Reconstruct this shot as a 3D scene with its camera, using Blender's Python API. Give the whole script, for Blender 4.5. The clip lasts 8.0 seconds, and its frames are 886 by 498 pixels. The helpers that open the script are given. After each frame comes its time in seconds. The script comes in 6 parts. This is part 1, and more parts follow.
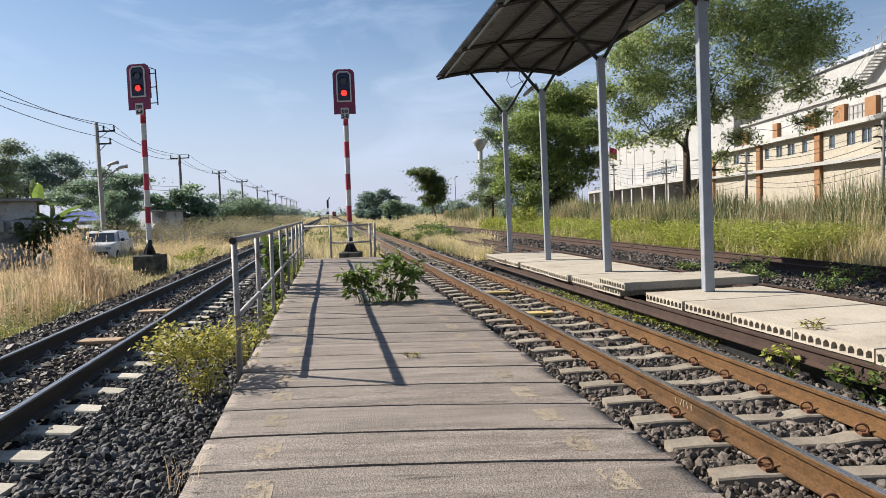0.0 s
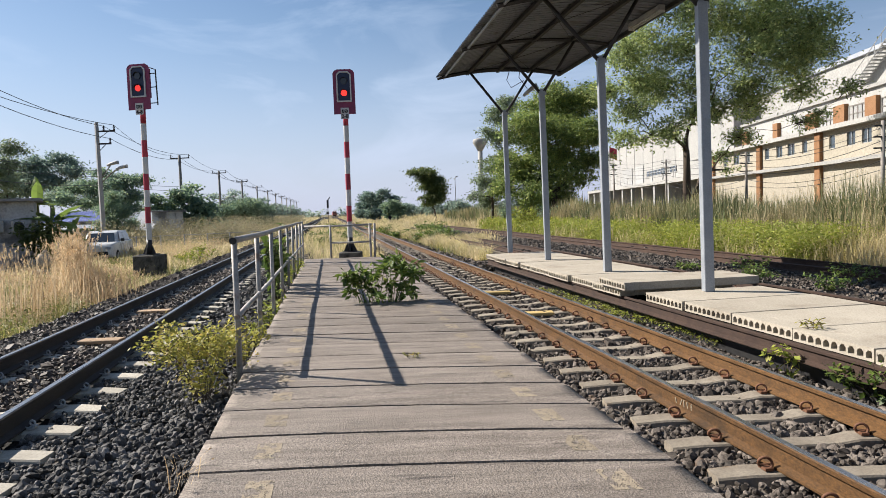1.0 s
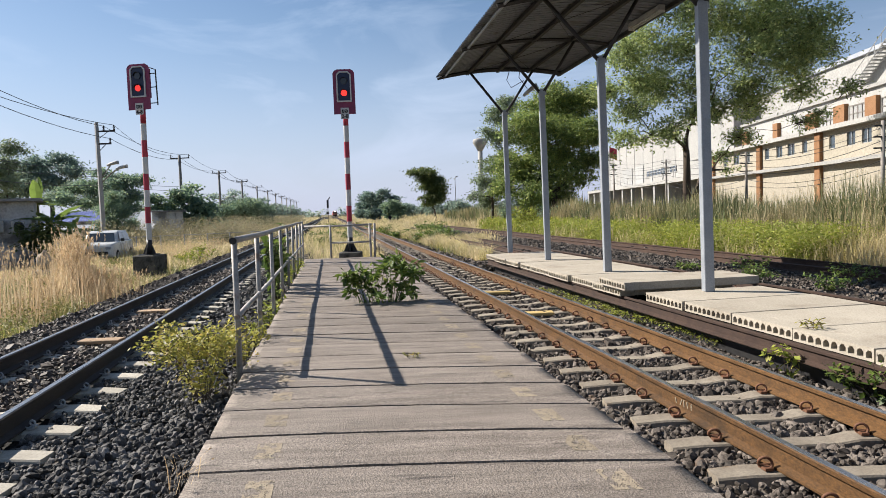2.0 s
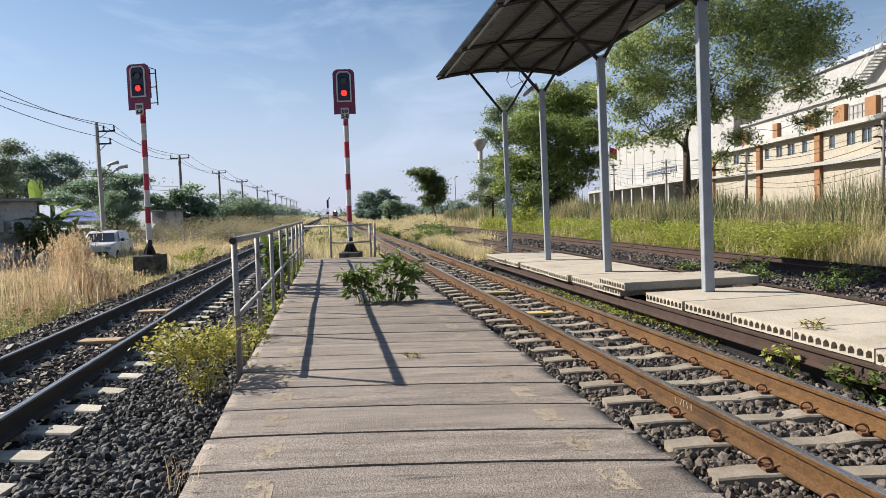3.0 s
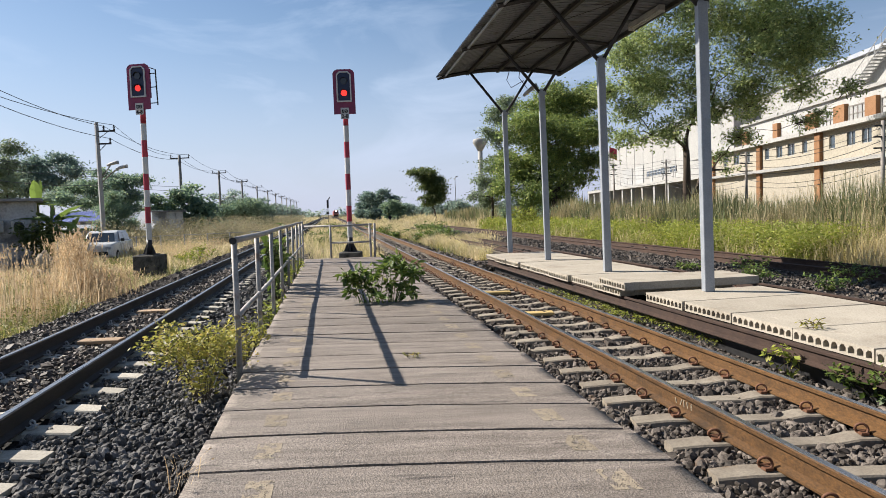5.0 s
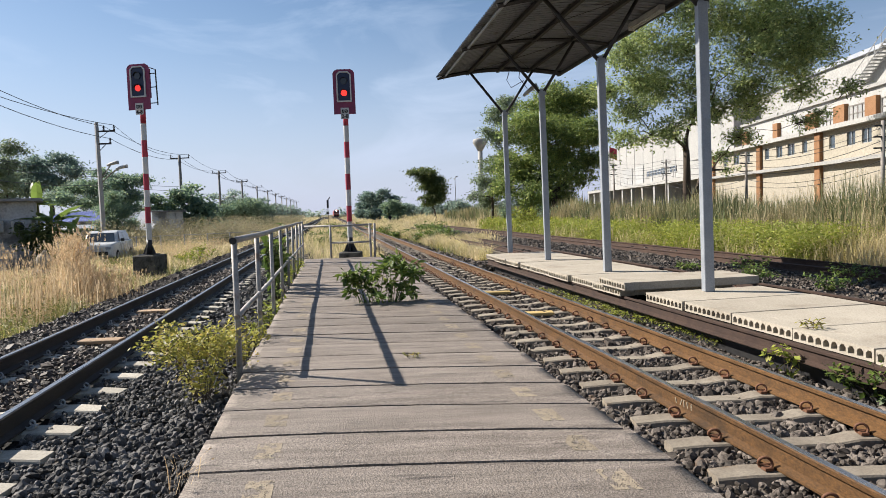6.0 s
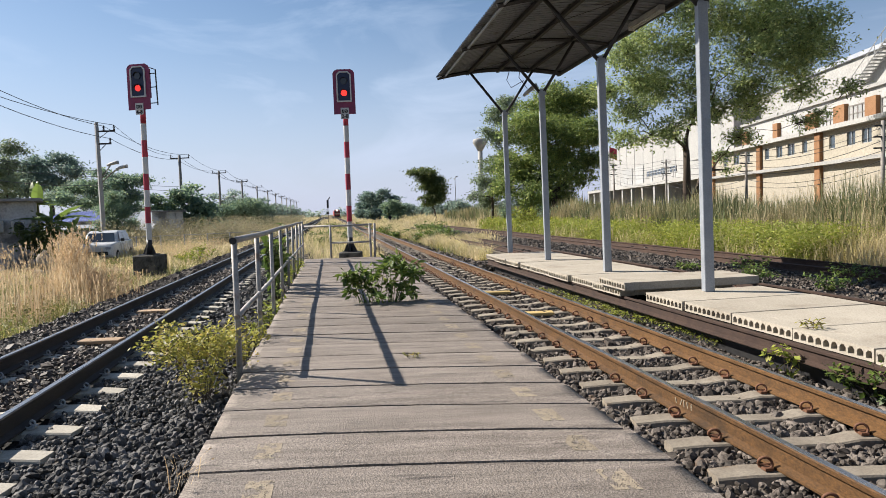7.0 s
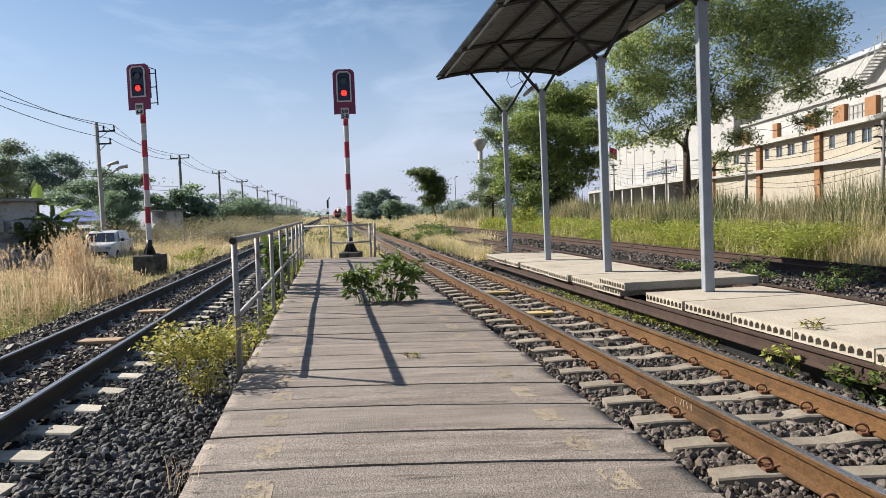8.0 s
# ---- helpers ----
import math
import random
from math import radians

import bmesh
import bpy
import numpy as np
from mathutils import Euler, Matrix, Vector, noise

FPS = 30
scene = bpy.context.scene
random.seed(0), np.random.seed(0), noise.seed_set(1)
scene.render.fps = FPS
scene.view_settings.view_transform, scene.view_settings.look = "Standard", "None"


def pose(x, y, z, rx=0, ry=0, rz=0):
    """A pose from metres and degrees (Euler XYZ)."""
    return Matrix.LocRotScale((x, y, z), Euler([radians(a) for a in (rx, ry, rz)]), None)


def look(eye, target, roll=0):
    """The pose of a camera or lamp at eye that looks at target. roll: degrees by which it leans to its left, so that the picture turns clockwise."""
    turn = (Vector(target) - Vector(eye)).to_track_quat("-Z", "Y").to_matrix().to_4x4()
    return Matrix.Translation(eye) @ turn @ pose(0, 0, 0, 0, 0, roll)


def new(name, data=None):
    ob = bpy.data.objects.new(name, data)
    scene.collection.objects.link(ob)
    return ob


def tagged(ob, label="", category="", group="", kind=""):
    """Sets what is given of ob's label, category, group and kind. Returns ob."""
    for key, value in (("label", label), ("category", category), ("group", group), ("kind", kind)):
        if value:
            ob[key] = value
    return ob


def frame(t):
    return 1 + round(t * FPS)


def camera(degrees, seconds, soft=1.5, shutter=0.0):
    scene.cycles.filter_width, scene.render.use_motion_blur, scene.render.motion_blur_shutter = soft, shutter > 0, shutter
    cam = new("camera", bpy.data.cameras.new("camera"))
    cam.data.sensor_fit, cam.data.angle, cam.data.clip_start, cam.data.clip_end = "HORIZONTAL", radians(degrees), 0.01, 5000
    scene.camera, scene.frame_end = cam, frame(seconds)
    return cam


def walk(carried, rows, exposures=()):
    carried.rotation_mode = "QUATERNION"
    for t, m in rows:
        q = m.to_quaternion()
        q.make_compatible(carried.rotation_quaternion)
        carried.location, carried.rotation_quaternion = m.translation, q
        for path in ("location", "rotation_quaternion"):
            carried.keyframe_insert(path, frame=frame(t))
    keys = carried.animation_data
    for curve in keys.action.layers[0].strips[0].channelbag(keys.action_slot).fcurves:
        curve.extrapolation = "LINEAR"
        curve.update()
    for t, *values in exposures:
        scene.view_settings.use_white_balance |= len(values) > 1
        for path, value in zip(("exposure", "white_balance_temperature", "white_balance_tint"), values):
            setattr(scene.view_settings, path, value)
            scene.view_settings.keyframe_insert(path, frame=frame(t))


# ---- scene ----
# ---- camera ----
cam = camera(67.2, 8.0, soft=0.6)
EYE = Vector((0, 0, 1.4))
AIM = Vector((0, math.cos(radians(3.308)), -math.sin(radians(3.308))))
still = look(EYE, EYE + AIM, roll=-2.063)
EXPO = 1.0
walk(cam, [(0.0, still), (8.0, still)], exposures=[(0.0, EXPO), (8.0, EXPO)])

# ---- daylight ----
SUN_AZ = math.atan2(-1.25, 0.52)          # from +y towards +x
SUN_EL = radians(36.5)
world = bpy.data.worlds.new("sky")
scene.world = world
world.use_nodes = True
wn, wl = world.node_tree.nodes, world.node_tree.links
wn.clear()
sky = wn.new("ShaderNodeTexSky")
sky.sky_type = "NISHITA"
sky.sun_disc = False
sky.sun_elevation = SUN_EL
sky.sun_rotation = SUN_AZ
sky.air_density, sky.dust_density, sky.ozone_density = 1.0, 0.4, 3.0
coord = wn.new("ShaderNodeTexCoord")
stretch = wn.new("ShaderNodeMapping")
stretch.inputs["Scale"].default_value = (2.0, 1.2, 6.5)
stretch.inputs["Rotation"].default_value = (0.0, radians(16), radians(25))
wisp = wn.new("ShaderNodeTexNoise")
wisp.inputs["Scale"].default_value = 1.6
wisp.inputs["Detail"].default_value = 7
wisp.inputs["Roughness"].default_value = 0.55
wisp.inputs["Distortion"].default_value = 0.7
thin = wn.new("ShaderNodeMapRange")
thin.inputs["From Min"].default_value = 0.5
thin.inputs["From Max"].default_value = 0.85
thin.inputs["To Max"].default_value = 0.66
cirrus = wn.new("ShaderNodeMix")
cirrus.data_type = "RGBA"
cirrus.inputs["B"].default_value = (7.6, 8.9, 11.0, 1)
sky_out = wn.new("ShaderNodeBackground")
sky_out.inputs["Strength"].default_value = 0.056
w_end = wn.new("ShaderNodeOutputWorld")
wl.new(coord.outputs["Generated"], stretch.inputs["Vector"])
wl.new(stretch.outputs["Vector"], wisp.inputs["Vector"])
wl.new(wisp.outputs["Fac"], thin.inputs["Value"])
wl.new(thin.outputs["Result"], cirrus.inputs["Factor"])
wl.new(sky.outputs["Color"], cirrus.inputs["A"])
# pale haze that thickens towards the horizon all round
level = wn.new("ShaderNodeSeparateXYZ")
depth = wn.new("ShaderNodeMapRange")
depth.interpolation_type = "SMOOTHSTEP"
depth.inputs["From Min"].default_value, depth.inputs["From Max"].default_value = -0.05, 0.31
depth.inputs["To Min"].default_value, depth.inputs["To Max"].default_value = 0.92, 0.0
haze = wn.new("ShaderNodeMix")
haze.data_type = "RGBA"
# the haze scatters forwards: pale towards the sun, deeper in tone away from it
sunward = wn.new("ShaderNodeVectorMath")
sunward.operation = "DOT_PRODUCT"
sunward.inputs[1].default_value = Vector((-1.25, 0.52, 1.0)).normalized()
scatter = wn.new("ShaderNodeMapRange")
scatter.interpolation_type = "SMOOTHSTEP"
scatter.inputs["From Min"].default_value, scatter.inputs["From Max"].default_value = -0.9, 0.15
scatter.inputs["To Min"].default_value, scatter.inputs["To Max"].default_value = 0.25, 1.0
pale = wn.new("ShaderNodeVectorMath")
pale.operation = "SCALE"
pale.inputs[0].default_value = (5.35, 5.85, 7.75)
wl.new(coord.outputs["Generated"], sunward.inputs[0])
wl.new(sunward.outputs["Value"], scatter.inputs["Value"])
wl.new(scatter.outputs["Result"], pale.inputs["Scale"])
wl.new(pale.outputs["Vector"], haze.inputs["B"])
wl.new(coord.outputs["Generated"], level.inputs["Vector"])
wl.new(level.outputs["Z"], depth.inputs["Value"])
wl.new(depth.outputs["Result"], haze.inputs["Factor"])
wl.new(cirrus.outputs["Result"], haze.inputs["A"])
wl.new(haze.outputs["Result"], sky_out.inputs["Color"])
wl.new(sky_out.outputs["Background"], w_end.inputs["Surface"])

sun_data = bpy.data.lights.new("sun", "SUN")
sun_data.energy = 5.0
sun_data.angle = radians(0.55)
sun_data.color = (1.0, 0.928, 0.835)
sun = new("sun", sun_data)
sun.matrix_world = look((-30, 8, 30), Vector((-30, 8, 30)) + Vector((1.25, -0.52, -1.0)))


# ---- building helpers ----
K = 0.168                                  # the line runs this far to -x for each metre of y


def P(u, v, z=0.0):
    """A place by its offset u from the line through the origin along the tracks, and the distance v."""
    return Vector((u - K * v, v, z))


def part(name, data, material, parent=None, label=""):
    if isinstance(data, bmesh.types.BMesh):
        me = bpy.data.meshes.new(name)
        bmesh.ops.recalc_face_normals(data, faces=data.faces)
        data.to_mesh(me)
        data.free()
    else:
        me = data
    if material is not None and not me.materials:
        me.materials.append(material)
    ob = new(name, me)
    if parent is not None:
        ob.parent = parent
    if label:
        ob["label"] = label
    return ob


def thing(name, at, label, category, group="", kind="", rz=0.0):
    ob = new(name)
    ob.empty_display_size = 0.1
    ob.matrix_basis = pose(at[0], at[1], at[2], 0, 0, rz)
    return tagged(ob, label, category, group, kind)


def box(bm, x0, x1, y0, y1, z0, z1, bevel=0.0, m=None):
    vs = [bm.verts.new((x, y, z)) for z in (z0, z1) for y in (y0, y1) for x in (x0, x1)]
    fs = [bm.faces.new([vs[i] for i in q]) for q in
          ((0, 2, 3, 1), (4, 5, 7, 6), (0, 1, 5, 4), (2, 6, 7, 3), (0, 4, 6, 2), (1, 3, 7, 5))]
    if bevel:
        es = {e for f in fs for e in f.edges}
        r = bmesh.ops.bevel(bm, geom=list(es), offset=bevel, segments=1, affect="EDGES")
        vs = list({v for f in r["faces"] for v in f.verts} | {v for v in vs if v.is_valid})
    if m is not None:
        for v in vs:
            v.co = m @ v.co
    return vs


def tube(bm, points, r, n=8, r2=None, cap=True):
    points = [Vector(p) for p in points]
    rings = []
    up = None
    for i, p in enumerate(points):
        d = (points[min(i + 1, len(points) - 1)] - points[max(i - 1, 0)]).normalized()
        if up is None:
            up = Vector((0, 0, 1)) if abs(d.z) < 0.9 else Vector((1, 0, 0))
        a = d.cross(up).normalized()
        b = a.cross(d).normalized()
        up = b
        rr = r if r2 is None else r + (r2 - r) * i / (len(points) - 1)
        rings.append([bm.verts.new(p + rr * (math.cos(2 * math.pi * k / n) * a + math.sin(2 * math.pi * k / n) * b)) for k in range(n)])
    for s, t in zip(rings, rings[1:]):
        for k in range(n):
            f = bm.faces.new((s[k], s[(k + 1) % n], t[(k + 1) % n], t[k]))
            f.smooth = n > 5
    if cap:
        bm.faces.new(rings[0][::-1])
        bm.faces.new(rings[-1])


def sweep(bm, profile, path, closed=True):
    """A profile of (across, up) carried along places; across is +x."""
    rings = [[bm.verts.new((p[0] + a, p[1], p[2] + b)) for a, b in profile] for p in path]
    n = len(profile)
    for s, t in zip(rings, rings[1:]):
        for k in range(n if closed else n - 1):
            bm.faces.new((s[k], s[(k + 1) % n], t[(k + 1) % n], t[k]))
    if closed:
        bm.faces.new(rings[0][::-1])
        bm.faces.new(rings[-1])


def raw_mesh(name, verts, faces, material=None, flat=False):
    """A mesh from arrays of vertices (n, 3) and triangles (m, 3)."""
    verts = np.asarray(verts, dtype=np.float32)
    faces = np.asarray(faces, dtype=np.int32)
    me = bpy.data.meshes.new(name)
    me.vertices.add(len(verts))
    me.vertices.foreach_set("co", verts.ravel())
    me.loops.add(faces.size)
    me.loops.foreach_set("vertex_index", faces.ravel())
    me.polygons.add(len(faces))
    me.polygons.foreach_set("loop_start", np.arange(0, faces.size, 3, dtype=np.int32))
    me.update(calc_edges=True)
    if flat:
        me.shade_flat()
    if material is not None:
        me.materials.append(material)
    return me


rng = np.random.default_rng(11)


# ---- materials ----
def surface(name, a, b, scale=6.0, rough=0.8, metal=0.0, bump=0.25, fine=90.0, squash=(1, 1, 1), stain=None,
            stain_scale=1.3, stain_at=0.58, spread=0.12, island=0.0, contrast=0.21, even=False, streak=False, spec=None):
    """Two tones mixed by noise, a finer grain, an optional third tone in patches, relief, and a change from piece to piece."""
    m = bpy.data.materials.new(name)
    m.use_nodes = True
    n, l = m.node_tree.nodes, m.node_tree.links
    s = n["Principled BSDF"]
    s.inputs["Metallic"].default_value = metal
    s.inputs["Specular IOR Level"].default_value = spec if spec is not None else 0.2 if rough >= 0.75 and not metal else 0.4
    tc, info = n.new("ShaderNodeTexCoord"), n.new("ShaderNodeObjectInfo")
    mp = n.new("ShaderNodeMapping")
    mp.inputs["Scale"].default_value = squash
    l.new(tc.outputs["Object"], mp.inputs["Vector"])
    seed = n.new("ShaderNodeMath")
    seed.operation = "MULTIPLY"
    seed.inputs[1].default_value = 50
    l.new(info.outputs["Random"], seed.inputs[0])

    def grain(sc, detail, vec=mp):
        t = n.new("ShaderNodeTexNoise")
        t.noise_dimensions = "4D"
        t.inputs["Scale"].default_value = sc
        t.inputs["Detail"].default_value = detail
        t.inputs["Roughness"].default_value = 0.62
        l.new(vec.outputs[0] if vec is mp else vec.outputs["Object"], t.inputs["Vector"])
        l.new(seed.outputs[0], t.inputs["W"])
        return t

    big, small = grain(scale, 5), grain(fine, 5, tc if even else mp)
    ramp = n.new("ShaderNodeMapRange")
    ramp.inputs["From Min"].default_value, ramp.inputs["From Max"].default_value = 0.32, 0.68
    l.new(big.outputs["Fac"], ramp.inputs["Value"])
    mix = n.new("ShaderNodeMix")
    mix.data_type = "RGBA"
    mix.inputs["A"].default_value, mix.inputs["B"].default_value = (*a, 1), (*b, 1)
    l.new(ramp.outputs["Result"], mix.inputs["Factor"])
    last = mix
    if stain:
        pat = grain(stain_scale, 6, mp if streak else tc)
        edge = n.new("ShaderNodeMapRange")
        edge.inputs["From Min"].default_value, edge.inputs["From Max"].default_value = stain_at, stain_at + 0.12
        l.new(pat.outputs["Fac"], edge.inputs["Value"])
        mx = n.new("ShaderNodeMix")
        mx.data_type = "RGBA"
        mx.inputs["B"].default_value = (*stain, 1)
        l.new(edge.outputs["Result"], mx.inputs["Factor"])
        l.new(last.outputs["Result"], mx.inputs["A"])
        last = mx
    val = n.new("ShaderNodeMapRange")
    val.inputs["From Min"].default_value, val.inputs["From Max"].default_value = 0.3, 0.7
    val.inputs["To Min"].default_value, val.inputs["To Max"].default_value = 1 - contrast, 1 + contrast
    l.new(small.outputs["Fac"], val.inputs["Value"])
    pc = n.new("ShaderNodeMapRange")
    pc.inputs["To Min"].default_value, pc.inputs["To Max"].default_value = 1 - spread, 1 + spread
    l.new(info.outputs["Random"], pc.inputs["Value"])
    both = n.new("ShaderNodeMath")
    both.operation = "MULTIPLY"
    l.new(val.outputs["Result"], both.inputs[0])
    l.new(pc.outputs["Result"], both.inputs[1])
    if island:
        geo = n.new("ShaderNodeNewGeometry")
        pi = n.new("ShaderNodeMapRange")
        pi.inputs["To Min"].default_value, pi.inputs["To Max"].default_value = 1 - island, 1 + island
        l.new(geo.outputs["Random Per Island"], pi.inputs["Value"])
        b2 = n.new("ShaderNodeMath")
        b2.operation = "MULTIPLY"
        l.new(both.outputs[0], b2.inputs[0])
        l.new(pi.outputs["Result"], b2.inputs[1])
        both = b2
    hsv = n.new("ShaderNodeHueSaturation")
    l.new(both.outputs[0], hsv.inputs["Value"])
    l.new(last.outputs["Result"], hsv.inputs["Color"])
    l.new(hsv.outputs["Color"], s.inputs["Base Color"])
    rg = n.new("ShaderNodeMapRange")
    rg.inputs["To Min"].default_value, rg.inputs["To Max"].default_value = max(rough - 0.14, 0.05), min(rough + 0.14, 1)
    l.new(big.outputs["Fac"], rg.inputs["Value"])
    l.new(rg.outputs["Result"], s.inputs["Roughness"])
    if bump:
        bp = n.new("ShaderNodeBump")
        bp.inputs["Strength"].default_value = bump
        bp.inputs["Distance"].default_value = 0.01
        l.new(small.outputs["Fac"], bp.inputs["Height"])
        l.new(bp.outputs["Normal"], s.inputs["Normal"])
    return m


def foliage(name, a, b, c=None, backlit=0.35, rough=0.55, gloss=0.35, patch=None, patch_scale=0.35):
    """Leaves or blades: every one its own tone between a and b (a few c), lit through from behind."""
    m = bpy.data.materials.new(name)
    m.use_nodes = True
    n, l = m.node_tree.nodes, m.node_tree.links
    s, out = n["Principled BSDF"], n["Material Output"]
    s.inputs["Roughness"].default_value = rough
    s.inputs["Specular IOR Level"].default_value = gloss
    geo = n.new("ShaderNodeNewGeometry")
    ramp = n.new("ShaderNodeValToRGB")
    e = ramp.color_ramp.elements
    e[0].color, e[1].color = (*a, 1), (*b, 1)
    if c:
        e[1].position = 0.82
        x = e.new(1.0)
        x.color = (*c, 1)
    l.new(geo.outputs["Random Per Island"], ramp.inputs["Fac"])
    tc = n.new("ShaderNodeTexCoord")
    t = n.new("ShaderNodeTexNoise")
    t.inputs["Scale"].default_value = 0.6
    t.inputs["Detail"].default_value = 3
    l.new(tc.outputs["Object"], t.inputs["Vector"])
    v = n.new("ShaderNodeMapRange")
    v.inputs["From Min"].default_value, v.inputs["From Max"].default_value = 0.3, 0.7
    v.inputs["To Min"].default_value, v.inputs["To Max"].default_value = 0.65, 1.35
    l.new(t.outputs["Fac"], v.inputs["Value"])
    h = n.new("ShaderNodeHueSaturation")
    l.new(v.outputs["Result"], h.inputs["Value"])
    tint = ramp.outputs["Color"]
    if patch:                                              # whole stands that have dried or stayed green
        big = n.new("ShaderNodeTexNoise")
        big.inputs["Scale"].default_value = patch_scale
        big.inputs["Detail"].default_value = 4
        l.new(tc.outputs["Object"], big.inputs["Vector"])
        edge = n.new("ShaderNodeMapRange")
        edge.inputs["From Min"].default_value, edge.inputs["From Max"].default_value = 0.46, 0.6
        l.new(big.outputs["Fac"], edge.inputs["Value"])
        mix = n.new("ShaderNodeMix")
        mix.data_type = "RGBA"
        mix.inputs["B"].default_value = (*patch, 1)
        l.new(edge.outputs["Result"], mix.inputs["Factor"])
        l.new(tint, mix.inputs["A"])
        tint = mix.outputs["Result"]
    l.new(tint, h.inputs["Color"])
    l.new(h.outputs["Color"], s.inputs["Base Color"])
    tr = n.new("ShaderNodeBsdfTranslucent")
    l.new(h.outputs["Color"], tr.inputs["Color"])
    mx = n.new("ShaderNodeMixShader")
    mx.inputs["Fac"].default_value = backlit
    l.new(s.outputs["BSDF"], mx.inputs[1])
    l.new(tr.outputs["BSDF"], mx.inputs[2])
    l.new(mx.outputs["Shader"], out.inputs["Surface"])
    return m


def glow(name, colour, strength):
    m = bpy.data.materials.new(name)
    m.use_nodes = True
    s = m.node_tree.nodes["Principled BSDF"]
    s.inputs["Base Color"].default_value = (*colour, 1)
    s.inputs["Emission Color"].default_value = (*colour, 1)
    s.inputs["Emission Strength"].default_value = strength
    return m


def glass(name, colour=(0.03, 0.04, 0.05), rough=0.08):
    m = bpy.data.materials.new(name)
    m.use_nodes = True
    s = m.node_tree.nodes["Principled BSDF"]
    s.inputs["Base Color"].default_value = (*colour, 1)
    s.inputs["Roughness"].default_value = rough
    s.inputs["Specular IOR Level"].default_value = 0.8
    return m


M_PLANK = surface("weathered_plank", (0.128, 0.105, 0.086), (0.25, 0.213, 0.181), 5.5, 0.74, bump=1.0, fine=85, squash=(0.22, 1.6, 1),
                  stain=(0.08, 0.066, 0.056), stain_scale=9, stain_at=0.57, spread=0.1, contrast=0.66, even=True, streak=True, spec=0.4)
M_PAINT = surface("worn_cream_paint", (0.32, 0.271, 0.201), (0.237, 0.195, 0.143), 30, 0.8, bump=0.3, fine=150)
M_BALLAST = surface("ballast_stone", (0.0571, 0.0491, 0.0433), (0.134, 0.114, 0.0972), 14, 0.6, bump=0.5, fine=80, island=0.75, spec=0.12, stain=(0.162, 0.116, 0.0849), stain_scale=5, stain_at=0.6)
# darker copy of the ballast, with the platform side's shade in its colour
M_BALLASTSHADE = surface("shaded_ballast_stone", (0.0337, 0.0337, 0.0337), (0.118, 0.112, 0.106), 14, 0.62, bump=0.5, fine=80, island=0.8, spec=0.12, stain=(0.238, 0.202, 0.167), stain_scale=5, stain_at=0.62)
# near-black, so that the gaps between the stones read as shade
M_BEDSHADE = surface("shade_dark_bed", (0.0074, 0.00705, 0.00665), (0.0185, 0.0174, 0.0159), 22, 0.9, bump=1.0, fine=30, stain=(0.059, 0.0481, 0.0333), stain_scale=0.5, stain_at=0.6)
M_EARTH = surface("dry_earth", (0.126, 0.0962, 0.0592), (0.192, 0.148, 0.0814), 0.5, 0.95, bump=0.6, fine=9, stain=(0.0814, 0.0962, 0.0333), stain_scale=0.12, stain_at=0.5)
M_SLEEPER = surface("sleeper_concrete", (0.185, 0.157, 0.124), (0.281, 0.248, 0.2), 5, 0.85, bump=0.3, fine=60, stain=(0.178, 0.126, 0.0814), stain_scale=4, stain_at=0.6)
M_SLEEPERPALE = surface("pale_sleeper_concrete", (0.34, 0.311, 0.259), (0.429, 0.4, 0.34), 5, 0.85, bump=0.3, fine=60, stain=(0.244, 0.207, 0.163), stain_scale=4, stain_at=0.62)
M_RUST = surface("rail_rust", (0.0725, 0.0354, 0.0112), (0.119, 0.0587, 0.0185), 5, 0.7, 0.15, bump=0.35, fine=70, squash=(1, 0.5, 1), stain=(0.048, 0.0258, 0.0103), stain_scale=2.5, stain_at=0.55, contrast=0.5)
M_RUSTDARK = surface("old_rust", (0.0377, 0.0221, 0.0159), (0.064, 0.0377, 0.0266), 6, 0.85, 0.1, bump=0.4, fine=70, squash=(1, 0.25, 1), stain=(0.0354, 0.0199, 0.0155), stain_scale=4, stain_at=0.5)
# the left rails face away from the sun; that shade is in this colour
M_RAILSHADE = surface("shaded_rail_steel", (0.0296, 0.0252, 0.0237), (0.0555, 0.0444, 0.0385), 5, 0.7, 0.2, bump=0.3, fine=70, squash=(1, 0.25, 1))
M_HEAD = surface("polished_rail_head", (0.311, 0.296, 0.289), (0.414, 0.4, 0.385), 8, 0.28, 0.9, bump=0.05, fine=120, squash=(4, 0.2, 1))
M_CLIP = surface("rusty_clip", (0.132, 0.0562, 0.0298), (0.191, 0.0928, 0.0538), 20, 0.7, 0.2, bump=0.3, fine=150)
M_CONC = surface("slab_concrete", (0.333, 0.296, 0.24), (0.403, 0.363, 0.3), 1.6, 0.88, bump=0.2, fine=45, stain=(0.274, 0.237, 0.189), stain_scale=1.4, stain_at=0.56, spread=0.06)
M_CONCDARK = surface("stained_concrete", (0.141, 0.13, 0.111), (0.222, 0.207, 0.185), 3, 0.9, bump=0.5, fine=35, stain=(0.074, 0.0666, 0.0592), stain_scale=2, stain_at=0.52)
M_PLINTH = surface("mossy_concrete", (0.074, 0.0703, 0.0629), (0.141, 0.133, 0.118), 4, 0.9, bump=0.6, fine=30, stain=(0.037, 0.0348, 0.0311), stain_scale=3, stain_at=0.5)
M_GALV = surface("painted_steel_grey", (0.266, 0.289, 0.318), (0.326, 0.351, 0.385), 4, 0.5, 0.2, bump=0.1, fine=80, stain=(0.266, 0.244, 0.222), stain_scale=3, stain_at=0.64)
